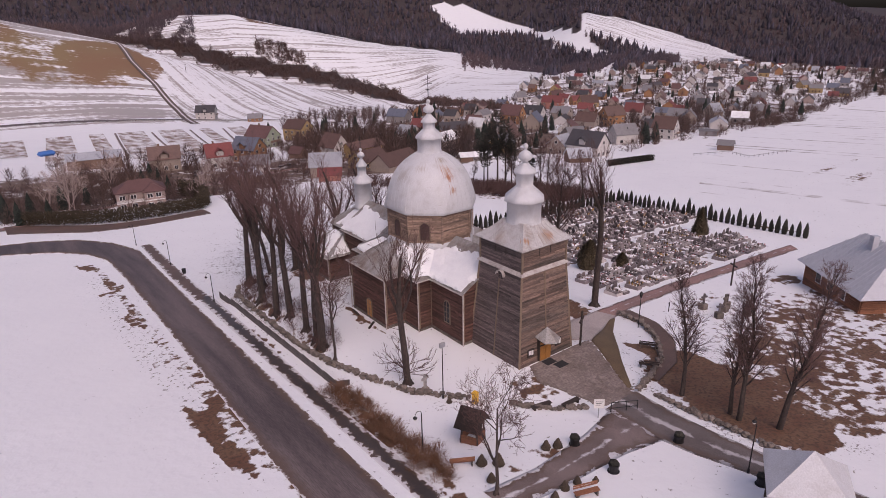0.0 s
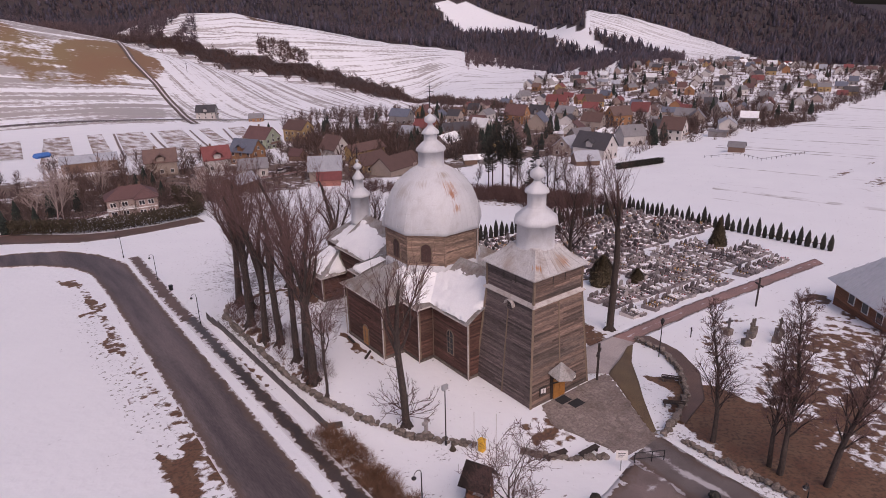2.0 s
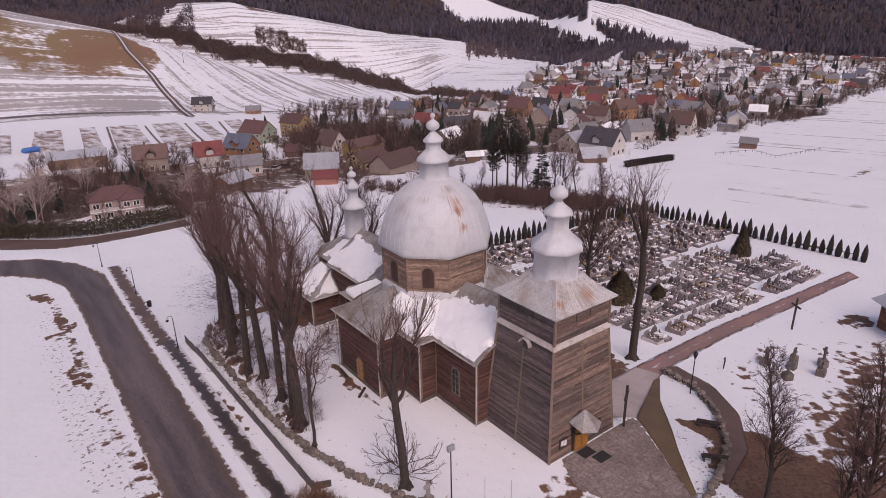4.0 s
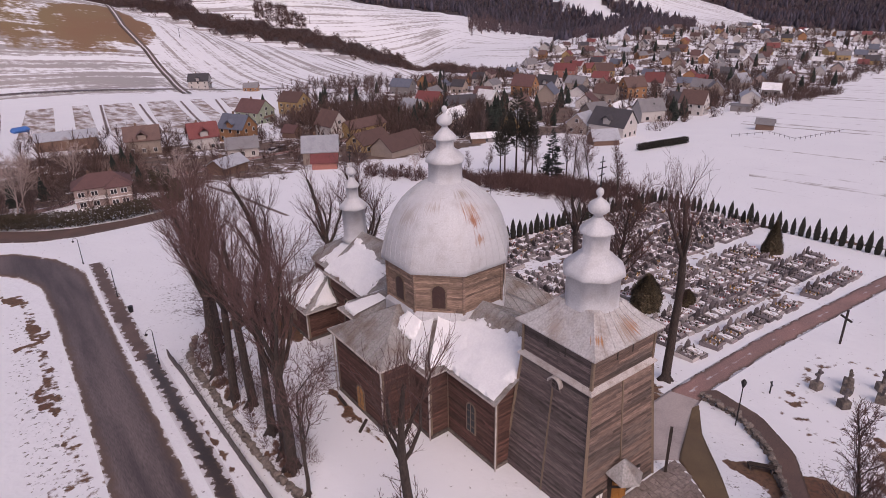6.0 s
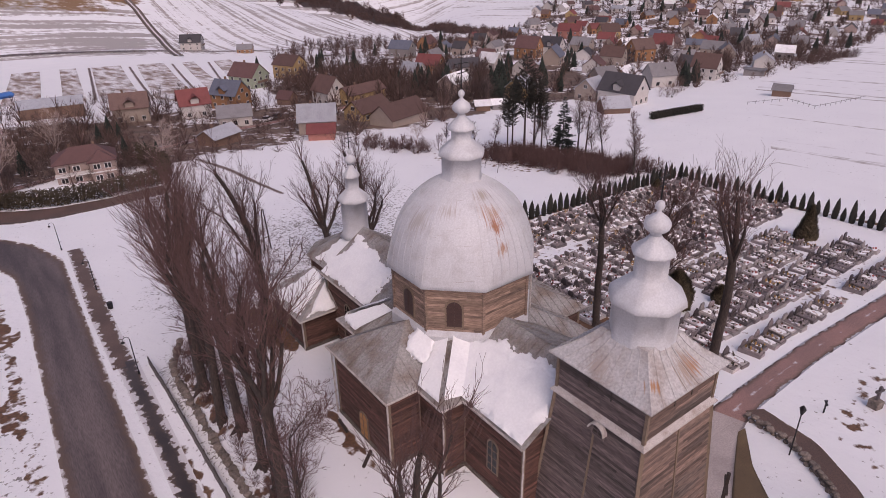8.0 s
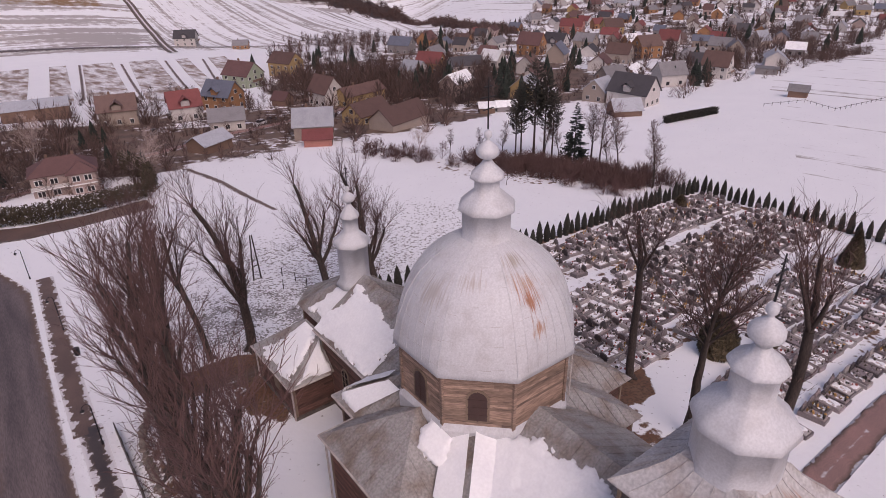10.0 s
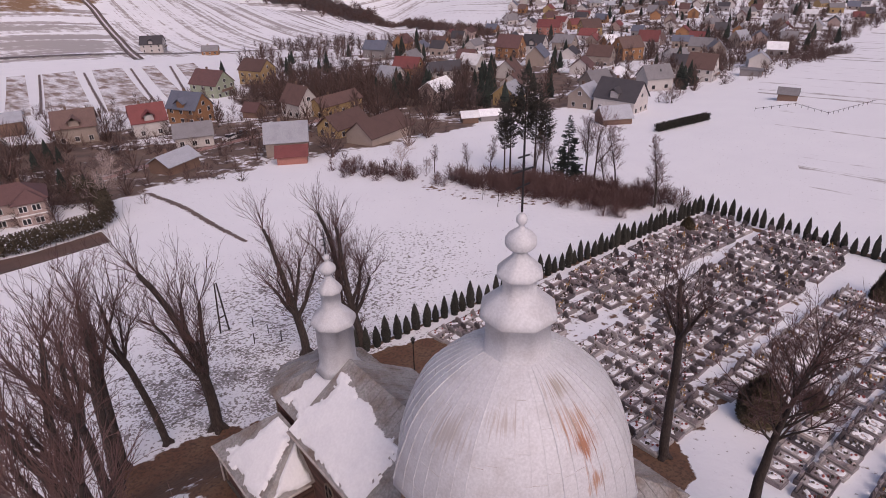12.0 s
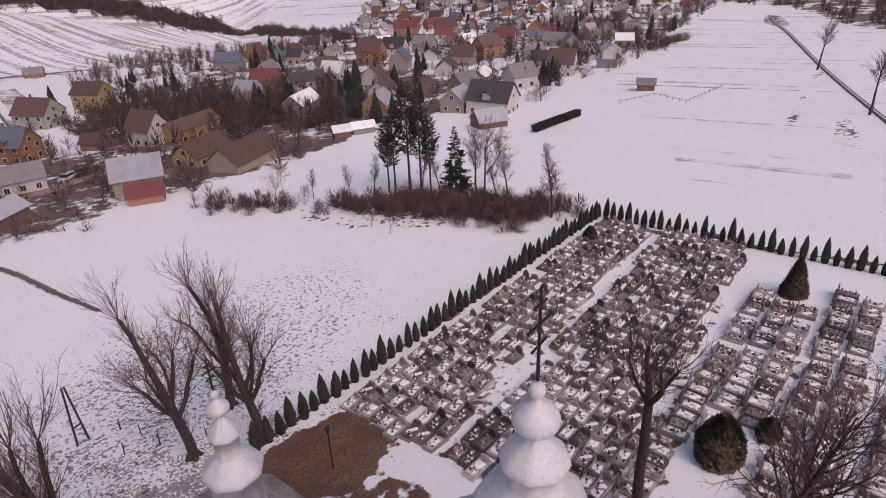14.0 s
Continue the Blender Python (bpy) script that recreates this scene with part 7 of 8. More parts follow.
twig_mass("copse", "leafless trees above the village houses", scatter(2600, 35.5, 44.5, 830, 1230, 48, lambda th, d, u: (d > village_depth(th)) & (np.sin(th * 2.1 + d * 0.013) > -0.55) & (d > 850 + 40 * np.maximum(0, th - 41))), 10, FOREST_HAZED, 48, 34, 0.45, 0.05, 0.03)
woods("spruces", "dark spruces above the village houses", scatter(420, 35.5, 44, 860, 1230, 49, lambda th, d, u: np.sin(th * 2.1 + d * 0.013) > 0.0), 12, FOREST_DARK_HAZED, True, 49)
woods("spruces", "scattered dark spruces on the hill", scatter(900, 34, 52, 1120, 1480, 9, lambda th, d, u: (d < meadow_low(th)) & (d > meadow_low(th) - 200) & ~ride_gap(th, d)), 14, FOREST_DARK_HAZED, True, 9)


HOMES = np.array([ob.matrix_basis.translation[:2] for ob in bpy.data.objects if ob.name.split(".")[0] == "house"])


def in_village(th, d, u):
    x, y = -40 + d * np.cos(np.radians(th)), -40 + d * np.sin(np.radians(th))
    near = np.min(np.hypot(x[:, None] - HOMES[:, 0], y[:, None] - HOMES[:, 1]), axis=1)
    front = np.min(np.hypot(x[:, None] - HOMES[:, 0] + 7, y[:, None] - HOMES[:, 1] + 9), axis=1)
    return (near > 7) & (front > 6) & (y > 118) & ~((th > 67) & (d > 258)) & (th > field_edge(d)) & (d < village_depth(th) + 20)


twig_mass("village_trees", "brown leafless trees between the village houses", scatter(5600, 17, 92, 172, 1250, 10, in_village), 8.5, VALLEY_TWIG, 10, 62, 0.42, 0.12, 0.014)
twig_mass("village_shrubs", "brown leafless garden shrubs and hedges", scatter(5200, 17, 92, 165, 1100, 11, in_village), 3.4, VALLEY_TWIG, 11, 46, 0.7, 0.0, 0.020)
twig_mass("grove", "brown leafless grove among the houses", np.concatenate([scatter(110, 57, 66, 225, 330, 18, in_village), scatter(200, 50, 61, 235, 330, 19, in_village), scatter(130, 48, 66, 440, 560, 20), scatter(160, 26, 33, 330, 560, 21, in_village), scatter(70, 30, 42, 250, 420, 22, in_village)]), 8.5, VALLEY_TWIG, 18, 110, 0.45, 0.05, 0.011)
twig_mass("brook_brush", "reddish brown leafless brush along the brook", scatter(9000, 15, 37, 225, 900, 41, lambda th, d, u: np.abs(th - field_edge(d) - 0.9) < 0.35 + 0.75 * u * np.sin(d * 0.021) ** 2), 5.0, VALLEY_TWIG, 41, 44, 0.7, 0.0, 0.016)
def past_crest(th, d, u):
    return (d > crest(th) + 10) & (th < field_edge(d) + 0.5) & (np.sin(th * 1.9 + d * 0.017) > -0.6)


twig_mass("valley_trees", "brown leafless trees in the valley past the field", scatter(4200, -4, 21, 400, 1250, 71, past_crest), 8.0, VALLEY_TWIG, 71, 52, 0.5, 0.0, 0.022)
twig_mass("field_brush", "reddish leafless brush at the edge of the snowy field", [(292 + 46 * u + SEEDS.gauss(0, 3), 123 + 3 * math.sin(u * 3.1) + SEEDS.gauss(0, 2.4)) for u in np.linspace(0, 1, 130)], 4.2, VALLEY_TWIG, 72, 60, 0.75, 0.0, 0.014)
little = evergreen("spruce", "small dark green garden spruce", 97, 6.0, 1.5, CONIFER, 13, 7, 0.1)
little.matrix_basis = pose(2.5, 168, height(2.5, 168))
for x, y, k in ((4.5, 167, 0.7), (-1, 163, 0.8), (-36, 118, 0.9), (-38, 124, 1.1), (-33, 127, 1.0), (-30, 121, 0.8), (-40, 131, 1.2), (-20, 136, 0.9), (3, 131, 0.8), (6, 134, 0.7), (0, 137, 0.9), (-26, 133, 1.0), (96, 300, 1.3), (119, 185, 1.5),
                (115, 171, 1.4), (123, 178, 1.6), (108, 189, 1.3), (128, 186, 1.5), (121, 195, 1.6), (196, 124, 1.4), (200, 128, 1.5), (206, 126, 1.3), (190, 130, 1.2), (212, 131, 1.4)):
    copy_thing(little, pose(x, y, height(x, y) - 0.1, 0, 0, x * 37) @ Matrix.Diagonal((k, k, k, 1)))
crowns = np.concatenate([scatter(230, 18, 66, 190, 900, 12, in_village), scatter(30, 44, 50, 235, 330, 29)])
joined("village_spruces", "dark garden conifers in the village", "trees", [(little, pose(x, y, height(x, y) - 0.1, 0, 0, x * 37) @ Matrix.Diagonal((k, k, k, 1))) for (x, y), k in zip(crowns, np.random.RandomState(8).uniform(0.6, 1.8, len(crowns)))])
twig_mass("garden_brush", "brown leafless brush round the villa garden", [(-42 + SEEDS.uniform(0, 46), 118 + SEEDS.uniform(0, 60)) for _ in range(260)], 4.2, VALLEY_TWIG, 33, 90, 0.6, 0.0, 0.011)
gardens = np.array([(-20 + SEEDS.uniform(0, 150), 128 + SEEDS.uniform(0, 125)) for _ in range(520)])
gardens = gardens[np.min(np.hypot(gardens[:, :1] - HOMES[:, 0], gardens[:, 1:] - HOMES[:, 1]), axis=1) > 6.5]
twig_mass("garden_trees", "brown leafless fruit trees and bushes in the gardens", gardens, 4.6, VALLEY_TWIG, 34, 80, 0.55, 0.0, 0.012)
twig_mass("creek_brush", "brown leafless brush along the creek", [(48 + 30 * u + SEEDS.uniform(-3, 3), 112 - 60 * u + SEEDS.uniform(-5, 5)) for u in np.r_[np.linspace(0, 1, 240), np.linspace(0.4, 0.95, 170)] if math.sin(u * 17) > -0.6], 3.2, TWIG, 13, 110, 0.6, 0.0, 0.012)
twig_mass("roadside_brush", "rusty brown leafless brush beside the road", [(-19.5 + SEEDS.gauss(0, 0.55), SEEDS.uniform(-13, 5.5)) for _ in range(230)], 1.35, BRUSH, 14, 120, 0.75, 0.0, 0.011)
twig_mass("wall_brush", "thin brown suckers under the churchyard trees", [(-15.8 + SEEDS.uniform(-1.4, 1.4), SEEDS.uniform(12, 38)) for _ in range(110)], 2.2, TWIG, 15, 70, 0.5, 0.0, 0.008)
twig_mass("creek_thicket", "dense dark brown leafless thicket on the creek bank", [(66.5 + SEEDS.gauss(0, 2.6) + 3.5 * u, 82 - 26 * u + SEEDS.gauss(0, 1.6)) for u in np.linspace(0, 1, 330)], 3.0, TWIG, 43, 130, 0.7, 0.0, 0.011)
for x, y, s, k in ((67, 88, 0.62, 3), (72.5, 81, 0.7, 3), (74.6, 78.4, 0.62, 3), (64, 91, 0.5, 3), (76.2, 64.6, 0.82, 3), (61, 98, 0.45, 3), (75.5, 66.5, 0.6, 3), (172.6, 22.2, 0.85, 4), (249, 46.4, 0.85, 4)):
    plant((kinds + [poplar, crowned])[k], x, y, s)
for x, y, s in ((-26, 122.5, 1.25), (-24.6, 123.5, 1.1), (-13, 148, 1.15), (56, 103, 0.7), (-30, 124, 1.0)):
    plant(birch, x, y, s)


# ---- churchyard and small things ----
def rock_mesh(seed, name="stone"):
    r_ = random.Random(seed)
    bm = bmesh.new()
    bmesh.ops.create_icosphere(bm, subdivisions=1, radius=0.5)
    for v in bm.verts:
        v.co *= r_.uniform(0.75, 1.1)
        v.co.z *= 0.62
    me = bpy.data.meshes.new(name)
    bm.to_mesh(me)
    bm.free()
    me.materials.append(STONE)
    return me


ROCKS = [rock_mesh(300 + k) for k in range(5)]


def stone_wall(label, line, tall=0.55, snowy=True):
    """Field stones in two rough courses along a line."""
    wall = thing("stone_wall", label, "wall")
    r_ = random.Random(len(line) * 7)
    pts = np.array(line, float)
    s = np.r_[0, np.cumsum(np.hypot(*np.diff(pts, axis=0).T))]
    caps, faces = [], []
    for row in range(2):
        for t in np.arange(0.2 + 0.25 * row, s[-1], 0.52):
            x, y = np.interp(t, s, pts[:, 0]), np.interp(t, s, pts[:, 1])
            ob = new("stone", ROCKS[r_.randrange(5)])
            ob.parent = wall
            k = r_.uniform(0.5, 0.85)
            ob.matrix_basis = pose(x + r_.uniform(-0.12, 0.12), y + r_.uniform(-0.12, 0.12), height(x, y) + 0.08 + row * tall * 0.5, r_.uniform(-15, 15), r_.uniform(-15, 15), r_.uniform(0, 360)) @ Matrix.Diagonal((k * 1.1, k * 0.9, k, 1))
    return wall


stone_wall("low rough stone wall of the churchyard with patches of snow", ((-14.8, 43), (-17.0, 38), (-17.6, 33.5), (-17.7, 23.6), (-17.8, 16.2), (-17.2, 9.4), (-16.2, 4.9), (-14.4, -0.4), (-12.4, -2.7), (-10.8, -4.8)))
stone_wall("curved rough stone wall between the path and the yard", ((17.4, 1.0), (16.6, -3.4), (13.9, -7.2), (9.9, -10.5), (5.2, -12.4), (2.2, -13.2)), 0.7)
stone_wall("low stones edging the driveway", ((2.9, -14.6), (2.6, -18.1), (2.7, -22.2), (2.2, -26.8)), 0.4)
stone_wall("broken stone edging before the forecourt", ((-8.5, -7.4), (-6.3, -10.5), (-3.6, -12.2)), 0.35)

fence = thing("concrete_fence", "low grey concrete panel fence above the road", "fence")
for k in range(14):
    y0 = 5.6 + k * 2.47
    x0 = -19.0 + 0.012 * (y0 - 5)
    z0 = height(x0, y0 + 1.2)
    panel = part("panel", bevelled_box(-0.05, 0.05, 0.05, 2.42, -0.5, 0.85), CONCRETE, fence)
    panel.matrix_basis = pose(x0, y0, z0)
    post = part("post", bevelled_box(-0.09, 0.09, -0.09, 0.09, -0.5, 0.95), CONCRETE, fence)
    post.matrix_basis = pose(x0, y0, z0)
for k, (a, b) in enumerate((((-19.0, 5.6), (-17.8, 5.0)),)):
    panel = part("panel", bevelled_box(-0.05, 0.05, 0, 1.35, -0.5, 0.7), CONCRETE, fence)
    panel.matrix_basis = pose(a[0], a[1], height(*a), 0, 0, -115)

JOINT = material("earthy_joint", (0.20, 0.156, 0.138), 0.9, spread=0.3)
# the forecourt of irregular flags
forecourt = thing("forecourt", "forecourt of irregular grey-brown stone flags before the tower door", "paving", kind="structure")
EDGE = [Vector(p) for p in ((-2.6, -4.0), (6.3, -3.9), (1.6, -13.2), (-2.2, -13.0), (-3.9, -6.4))]


def inside(p):
    turn = [((b - a).x * (p - a).y - (b - a).y * (p - a).x) for a, b in zip(EDGE, EDGE[1:] + EDGE[:1])]
    return all(v < 0 for v in turn) or all(v > 0 for v in turn)


rnd = random.Random(15)
bm = bmesh.new()
bm.faces.new([bm.verts.new((p.x, p.y, height(p.x, p.y) + 0.035)) for p in EDGE])
bmesh.ops.triangulate(bm, faces=bm.faces[:])
bmesh.ops.subdivide_edges(bm, edges=bm.edges[:], cuts=6, use_grid_fill=True)
for v in bm.verts:
    v.co.z = height(v.co.x, v.co.y) + 0.04
part("mortar_bed", bm, JOINT, forecourt)
cell = 0.48
corner = {}
for i in range(27):
    for j in range(25):
        corner[i, j] = Vector((-4.5 + i * cell + rnd.uniform(-0.2, 0.2), -13.6 + j * cell + rnd.uniform(-0.2, 0.2)))
for i in range(26):
    for j in range(24):
        q = [corner[i, j], corner[i + 1, j], corner[i + 1, j + 1], corner[i, j + 1]]
        c = sum(q, Vector((0, 0))) / 4
        if not inside(c):
            continue
        bm = bmesh.new()
        lift = 0.07 + rnd.uniform(-0.008, 0.012)
        top = [bm.verts.new((*(c + (p - c) * 0.90), height(*c) + lift)) for p in q]
        low = [bm.verts.new((*(c + (p - c) * 0.94), height(*c) + 0.02)) for p in q]
        bm.faces.new(top)
        for k in range(4):
            bm.faces.new((low[k], low[(k + 1) % 4], top[(k + 1) % 4], top[k]))
        part("flagstone", bm, PAVING, forecourt)
for x0 in (-1.15, -0.6):
    y0 = -4.15 - (x0 + 1.15) * 2.0
    mat_ob = part("doormat", bevelled_box(x0, x0 + 1.3, y0 - 0.95, y0, 0.09, 0.12, 0.01), RUBBER)
    tagged(mat_ob, "black rubber doormat before the tower door", "doormat", "doormats")


def lamp_post(x, y, tall, label, arm=0.6, turn=0.0, flood=False):
    ob = thing("street_lamp", label, "lamp", at=(x, y, height(x, y)), turn=turn)
    bm = bmesh.new()
    rod(bm, (0, 0, -0.3), (0, 0, tall), 0.055, 0.04, 8)
    part("pole", bm, BLACK_METAL, ob)
    bm = bmesh.new()
    rod(bm, (0, 0, -0.3), (0, 0, 0.35), 0.12, 0.09, 8)
    part("base", bm, BLACK_METAL, ob)
    if flood:
        part("floodlight", bevelled_box(-0.28, 0.28, -0.12, 0.12, tall - 0.15, tall + 0.3), GALV, ob)
        return ob
    bm = bmesh.new()
    prev = Vector((0, 0, tall - 0.02))
    for k in range(1, 8):
        a = math.pi * k / 7
        p = Vector((arm / 2 * (1 - math.cos(a)), 0, tall + arm * 0.55 * math.sin(a)))
        rod(bm, prev, p, 0.025, 0.025, 5)
        prev = p
    part("arm", bm, BLACK_METAL, ob)
    bm = bmesh.new()
    lathe(bm, ((0.05, tall - 0.02), (0.17, tall - 0.14), (0.16, tall - 0.2), (0.04, tall - 0.22)), 10, (arm, 0))
    shade = part("shade", bm, BLACK_METAL, ob)
    bm = bmesh.new()
    lathe(bm, ((0.1, tall - 0.2), (0.12, tall - 0.28), (0.06, tall - 0.36)), 10, (arm, 0))
    part("globe", bm, LAMP_GLASS, shade)
    return ob


GOOSE = "black cast-iron lamp post with a curved arm in snow"
for x, y, tall, turn in ((-19.8, 38.9, 3.9, 180), (-20.6, 81, 4.0, 180), (-19.3, 62.5, 4.0, 180), (-18.9, -8.6, 3.6, 180), (-2.0, -25.9, 4.2, 40)):
    tagged(lamp_post(x, y, tall, GOOSE, turn=turn), group="street lamps")
lamp_post(-12.6, -3.0, 5.4, "slender floodlight pole in the churchyard", flood=True)
for x, y in ((15.5, -3.6), (12.6, 40.6)):
    ob = thing("lantern_post", "black lantern on a straight post beside the path", "lamp", "lantern posts", at=(x, y, height(x, y)))
    bm = bmesh.new()
    rod(bm, (0, 0, -0.3), (0, 0, 3.9), 0.06, 0.045, 8)
    part("pole", bm, BLACK_METAL, ob)
    bm = bmesh.new()
    lathe(bm, ((0.08, 3.85), (0.2, 4.3), (0.22, 4.32), (0.05, 4.6)), 6)
    part("lantern", bm, BLACK_METAL, ob)


def cross_on(x, y, tall, wide, mat_, label, turn=0.0, base=0.0, name="cross"):
    ob = thing(name, label, "cross", at=(x, y, height(x, y)), turn=turn)
    bm = bmesh.new()
    beam(bm, (0, 0, -0.4), (0, 0, tall), wide, wide)
    part("upright", bm, mat_, ob)
    part("crossbar", bevelled_box(-tall * 0.17 - 0.1, tall * 0.17 + 0.1, -wide / 2 - 0.01, wide / 2 + 0.01, tall * 0.74, tall * 0.74 + wide, 0.01), mat_, ob)
    if base:
        part("plinth", bevelled_box(-base, base, -base, base, -0.3, base * 1.8, 0.05), STONE, ob)
    return ob


cross_on(4.5, -4.3, 4.0, 0.2, DARK_WOOD, "tall dark wooden cross beside the church tower", 30)
cross_on(-13.3, -1.2, 1.9, 0.22, TERRAZZO, "weathered grey stone cross on a plinth by the wall", 20, 0.3)
cross_on(22.7, -2.8, 1.3, 0.1, BLACK_METAL, "small dark iron cross in the snowy yard", 40)
cross_on(38.0, -2.4, 4.0, 0.16, DARK_WOOD, "tall thin wooden cross in the snowy yard", 60)
for x, y, tall, kind_ in ((25.3, -7.9, 1.9, 0), (27.9, -7.1, 2.3, 1), (26.7, -5.0, 2.1, 0), (30.9, -8.8, 2.2, 1), (28.6, -9.6, 1.6, 0), (29.4, -6.6, 1.8, 1)):
    ob = cross_on(x, y, tall, 0.2, STONE if kind_ else GRANITE_DARK, "old dark stone grave monument in the snowy yard", x * 13, 0.42, "monument")
    ob["group"] = "old monuments in the yard"


def bench(x, y, turn, mat_, label):
    ob = thing("bench", label, "bench", at=(x, y, height(x, y)), turn=turn)
    for k in range(3):
        part("seat_slat", bevelled_box(-0.95, 0.95, -0.22 + k * 0.16, -0.08 + k * 0.16, 0.42, 0.46, 0.01), mat_, ob)
    for k in range(2):
        p = part("back_slat", bevelled_box(-0.95, 0.95, 0.27, 0.31, 0.6 + k * 0.18, 0.74 + k * 0.18, 0.01), mat_, ob)
    for x_ in (-0.75, 0.75):
        part("leg", bevelled_box(x_ - 0.05, x_ + 0.05, -0.22, 0.3, -0.1, 0.42, 0.01), CONCRETE, ob)
    return ob


bench(-17.6, -11.9, 150, ORANGE_TIMBER, "reddish-brown wooden bench by the footpath")
bench(-13.2, -20.3, -20, ORANGE_TIMBER, "orange-brown wooden bench in the snow")
bench(7.0, -11.0, 130, DARK_WOOD, "dark wooden bench against the stone wall")
bench(11.3, -7.9, 125, DARK_WOOD, "dark wooden bench against the stone wall")
for x, y, turn in ((-6.7, -9.6, -12), (-4.3, -10.9, -2)):
    ob = thing("low_bench", "low dark plank bench at the edge of the forecourt", "bench", "low benches", at=(x, y, height(x, y)), turn=turn)
    for k in range(3):
        part("seat_plank", bevelled_box(-1.0, 1.0, -0.27 + k * 0.18, -0.11 + k * 0.18, 0.30, 0.36, 0.01), DARK_WOOD, ob)
    for x_ in (-0.75, 0.75):
        part("leg", bevelled_box(x_ - 0.09, x_ + 0.09, -0.24, 0.24, -0.15, 0.30, 0.01), DARK_WOOD, ob)

shrine = thing("well_house", "small wooden well house with a steep dark roof", "well house", at=(-14.6, -9.6, height(-14.6, -9.6)), turn=25)
for sx in (-1, 1):
    for sy in (-1, 1):
        bm = bmesh.new()
        beam(bm, (sx * 0.75, sy * 0.75, -0.2), (sx * 0.62, sy * 0.62, 1.9), 0.12)
        part("post", bm, DARK_WOOD, shrine)
bm = bmesh.new()
for s in (-1, 1):
    vs = [bm.verts.new(p) for p in ((s * 1.15, -1.2, 1.55), (s * 1.15, 1.2, 1.55), (0, 1.05, 3.1), (0, -1.05, 3.1))]
    bm.faces.new(vs if s > 0 else vs[::-1])
bmesh.ops.solidify(bm, geom=bm.faces[:], thickness=0.08)
part("roof", bm, DARK_WOOD, shrine)
for z in (0.1, 0.3, 0.5, 0.7):
    bm = bmesh.new()
    for a, b in (((-0.7, -0.7), (0.7, -0.7)), ((0.7, -0.7), (0.7, 0.7)), ((0.7, 0.7), (-0.7, 0.7)), ((-0.7, 0.7), (-0.7, -0.7))):
        rod(bm, (*a, z), (*b, z), 0.1, 0.1, 6)
    part("log_course", bm, ORANGE_TIMBER, shrine)

for x, y in ((-2.3, -20.4), (-9.4, -19.6), (-2.6, -27.2), (-8.9, -15.4)):
    ob = thing("planter", "round dark planter standing in the snow", "planter", "planters", at=(x, y, height(x, y)))
    bm = bmesh.new()
    lathe(bm, ((0.46, -0.1), (0.44, 0.06), (0.34, 0.1), (0.36, 0.6), (0.42, 0.64), (0.4, 0.7), (0.3, 0.7)), 12)
    part("pot", bm, BLACK_METAL, ob)
    bm = bmesh.new()
    cone_foliage(bm, 0.42, 0.34, random.Random(4), 5, 8, True)
    p = part("plant", bm, THUJA, ob)
    p.matrix_basis = pose(0, 0, 0.6)
dwarf = evergreen("dwarf_conifer", "small brownish dwarf conifer in the snow", 140, 0.85, 0.40, material("frosted_conifer", (0.075, 0.055, 0.04), 0.95, spread=0.3), 9, 9, 0.03)
first = True
for x, y, s in ((-11.1, -14.4, 1), (-10.2, -14.8, 1), (-12.6, -18.9, 0.8), (-13.8, -18.8, 0.9), (-15.2, -19.2, 0.9), (-11.4, -19.6, 0.6), (-16.4, -12.8, 1.1), (-15.4, -13.6, 1.2), (-17.2, -14.8, 0.9), (-12.6, -3.9, 0.7)):
    m = pose(x, y, height(x, y) - 0.03, 0, 0, x * 50) @ Matrix.Diagonal((s, s, s, 1))
    if first:
        dwarf.matrix_basis, first = m, False
    else:
        copy_thing(dwarf, m)

sign = thing("sign_board", "white notice board with grey writing on a post", "sign", at=(-4.2, -13.9, height(-4.2, -13.9)), turn=-40)
bm = bmesh.new()
rod(bm, (0, 0, -0.3), (0, 0, 1.9), 0.04)
part("post", bm, GALV, sign)
plate = part("plate", bevelled_box(-0.45, 0.45, -0.06, -0.02, 1.0, 1.9, 0.01), SIGN_WHITE, sign)
for k in range(3):
    part("text_bar", bevelled_box(-0.3, 0.3 - 0.1 * k, -0.068, -0.06, 1.62 - k * 0.16, 1.68 - k * 0.16, 0.002), INK, plate)
gate = thing("barrier_gate", "dark tubular steel barrier across the drive entrance", "gate", at=(-1.6, -14.6, height(-1.6, -14.6)), turn=-30)
for x_ in (-1.2, 0.2, 1.2):
    bm = bmesh.new()
    rod(bm, (x_, 0, -0.3), (x_, 0, 1.0), 0.04)
    part("upright", bm, BLACK_METAL, gate)
for z in (0.45, 1.0):
    bm = bmesh.new()
    rod(bm, (-1.2, 0, z), (1.2, 0, z), 0.035)
    part("rail", bm, BLACK_METAL, gate)
box_ = thing("grit_bin", "yellow grit container with a lid in the snow", "bin", at=(-10.8, -5.4, height(-10.8, -5.4)), turn=15)
part("body", bevelled_box(-0.25, 0.25, -0.25, 0.25, 0, 1.0, 0.06), YELLOW, box_)
part("lid", bevelled_box(-0.28, 0.28, -0.28, 0.28, 1.0, 1.12, 0.04), YELLOW, box_)
for x, y in ((-11.2, -4.9), (-10.0, -6.2)):
    bm = bmesh.new()
    rod(bm, (0, 0, -0.2), (0, 0, 3.6), 0.03, 0.02)
    ob = part("flag_pole", bm, PALE_TRIM)
    ob.matrix_basis = pose(x, y, height(x, y))
    tagged(ob, "thin pale pole standing in the snow", "pole", "thin poles")
bm = bmesh.new()
lathe(bm, ((0.25, 0), (0.3, 0.75), (0.3, 0.8)), 10)
bin_ = part("litter_bin", bm, BLACK_METAL)
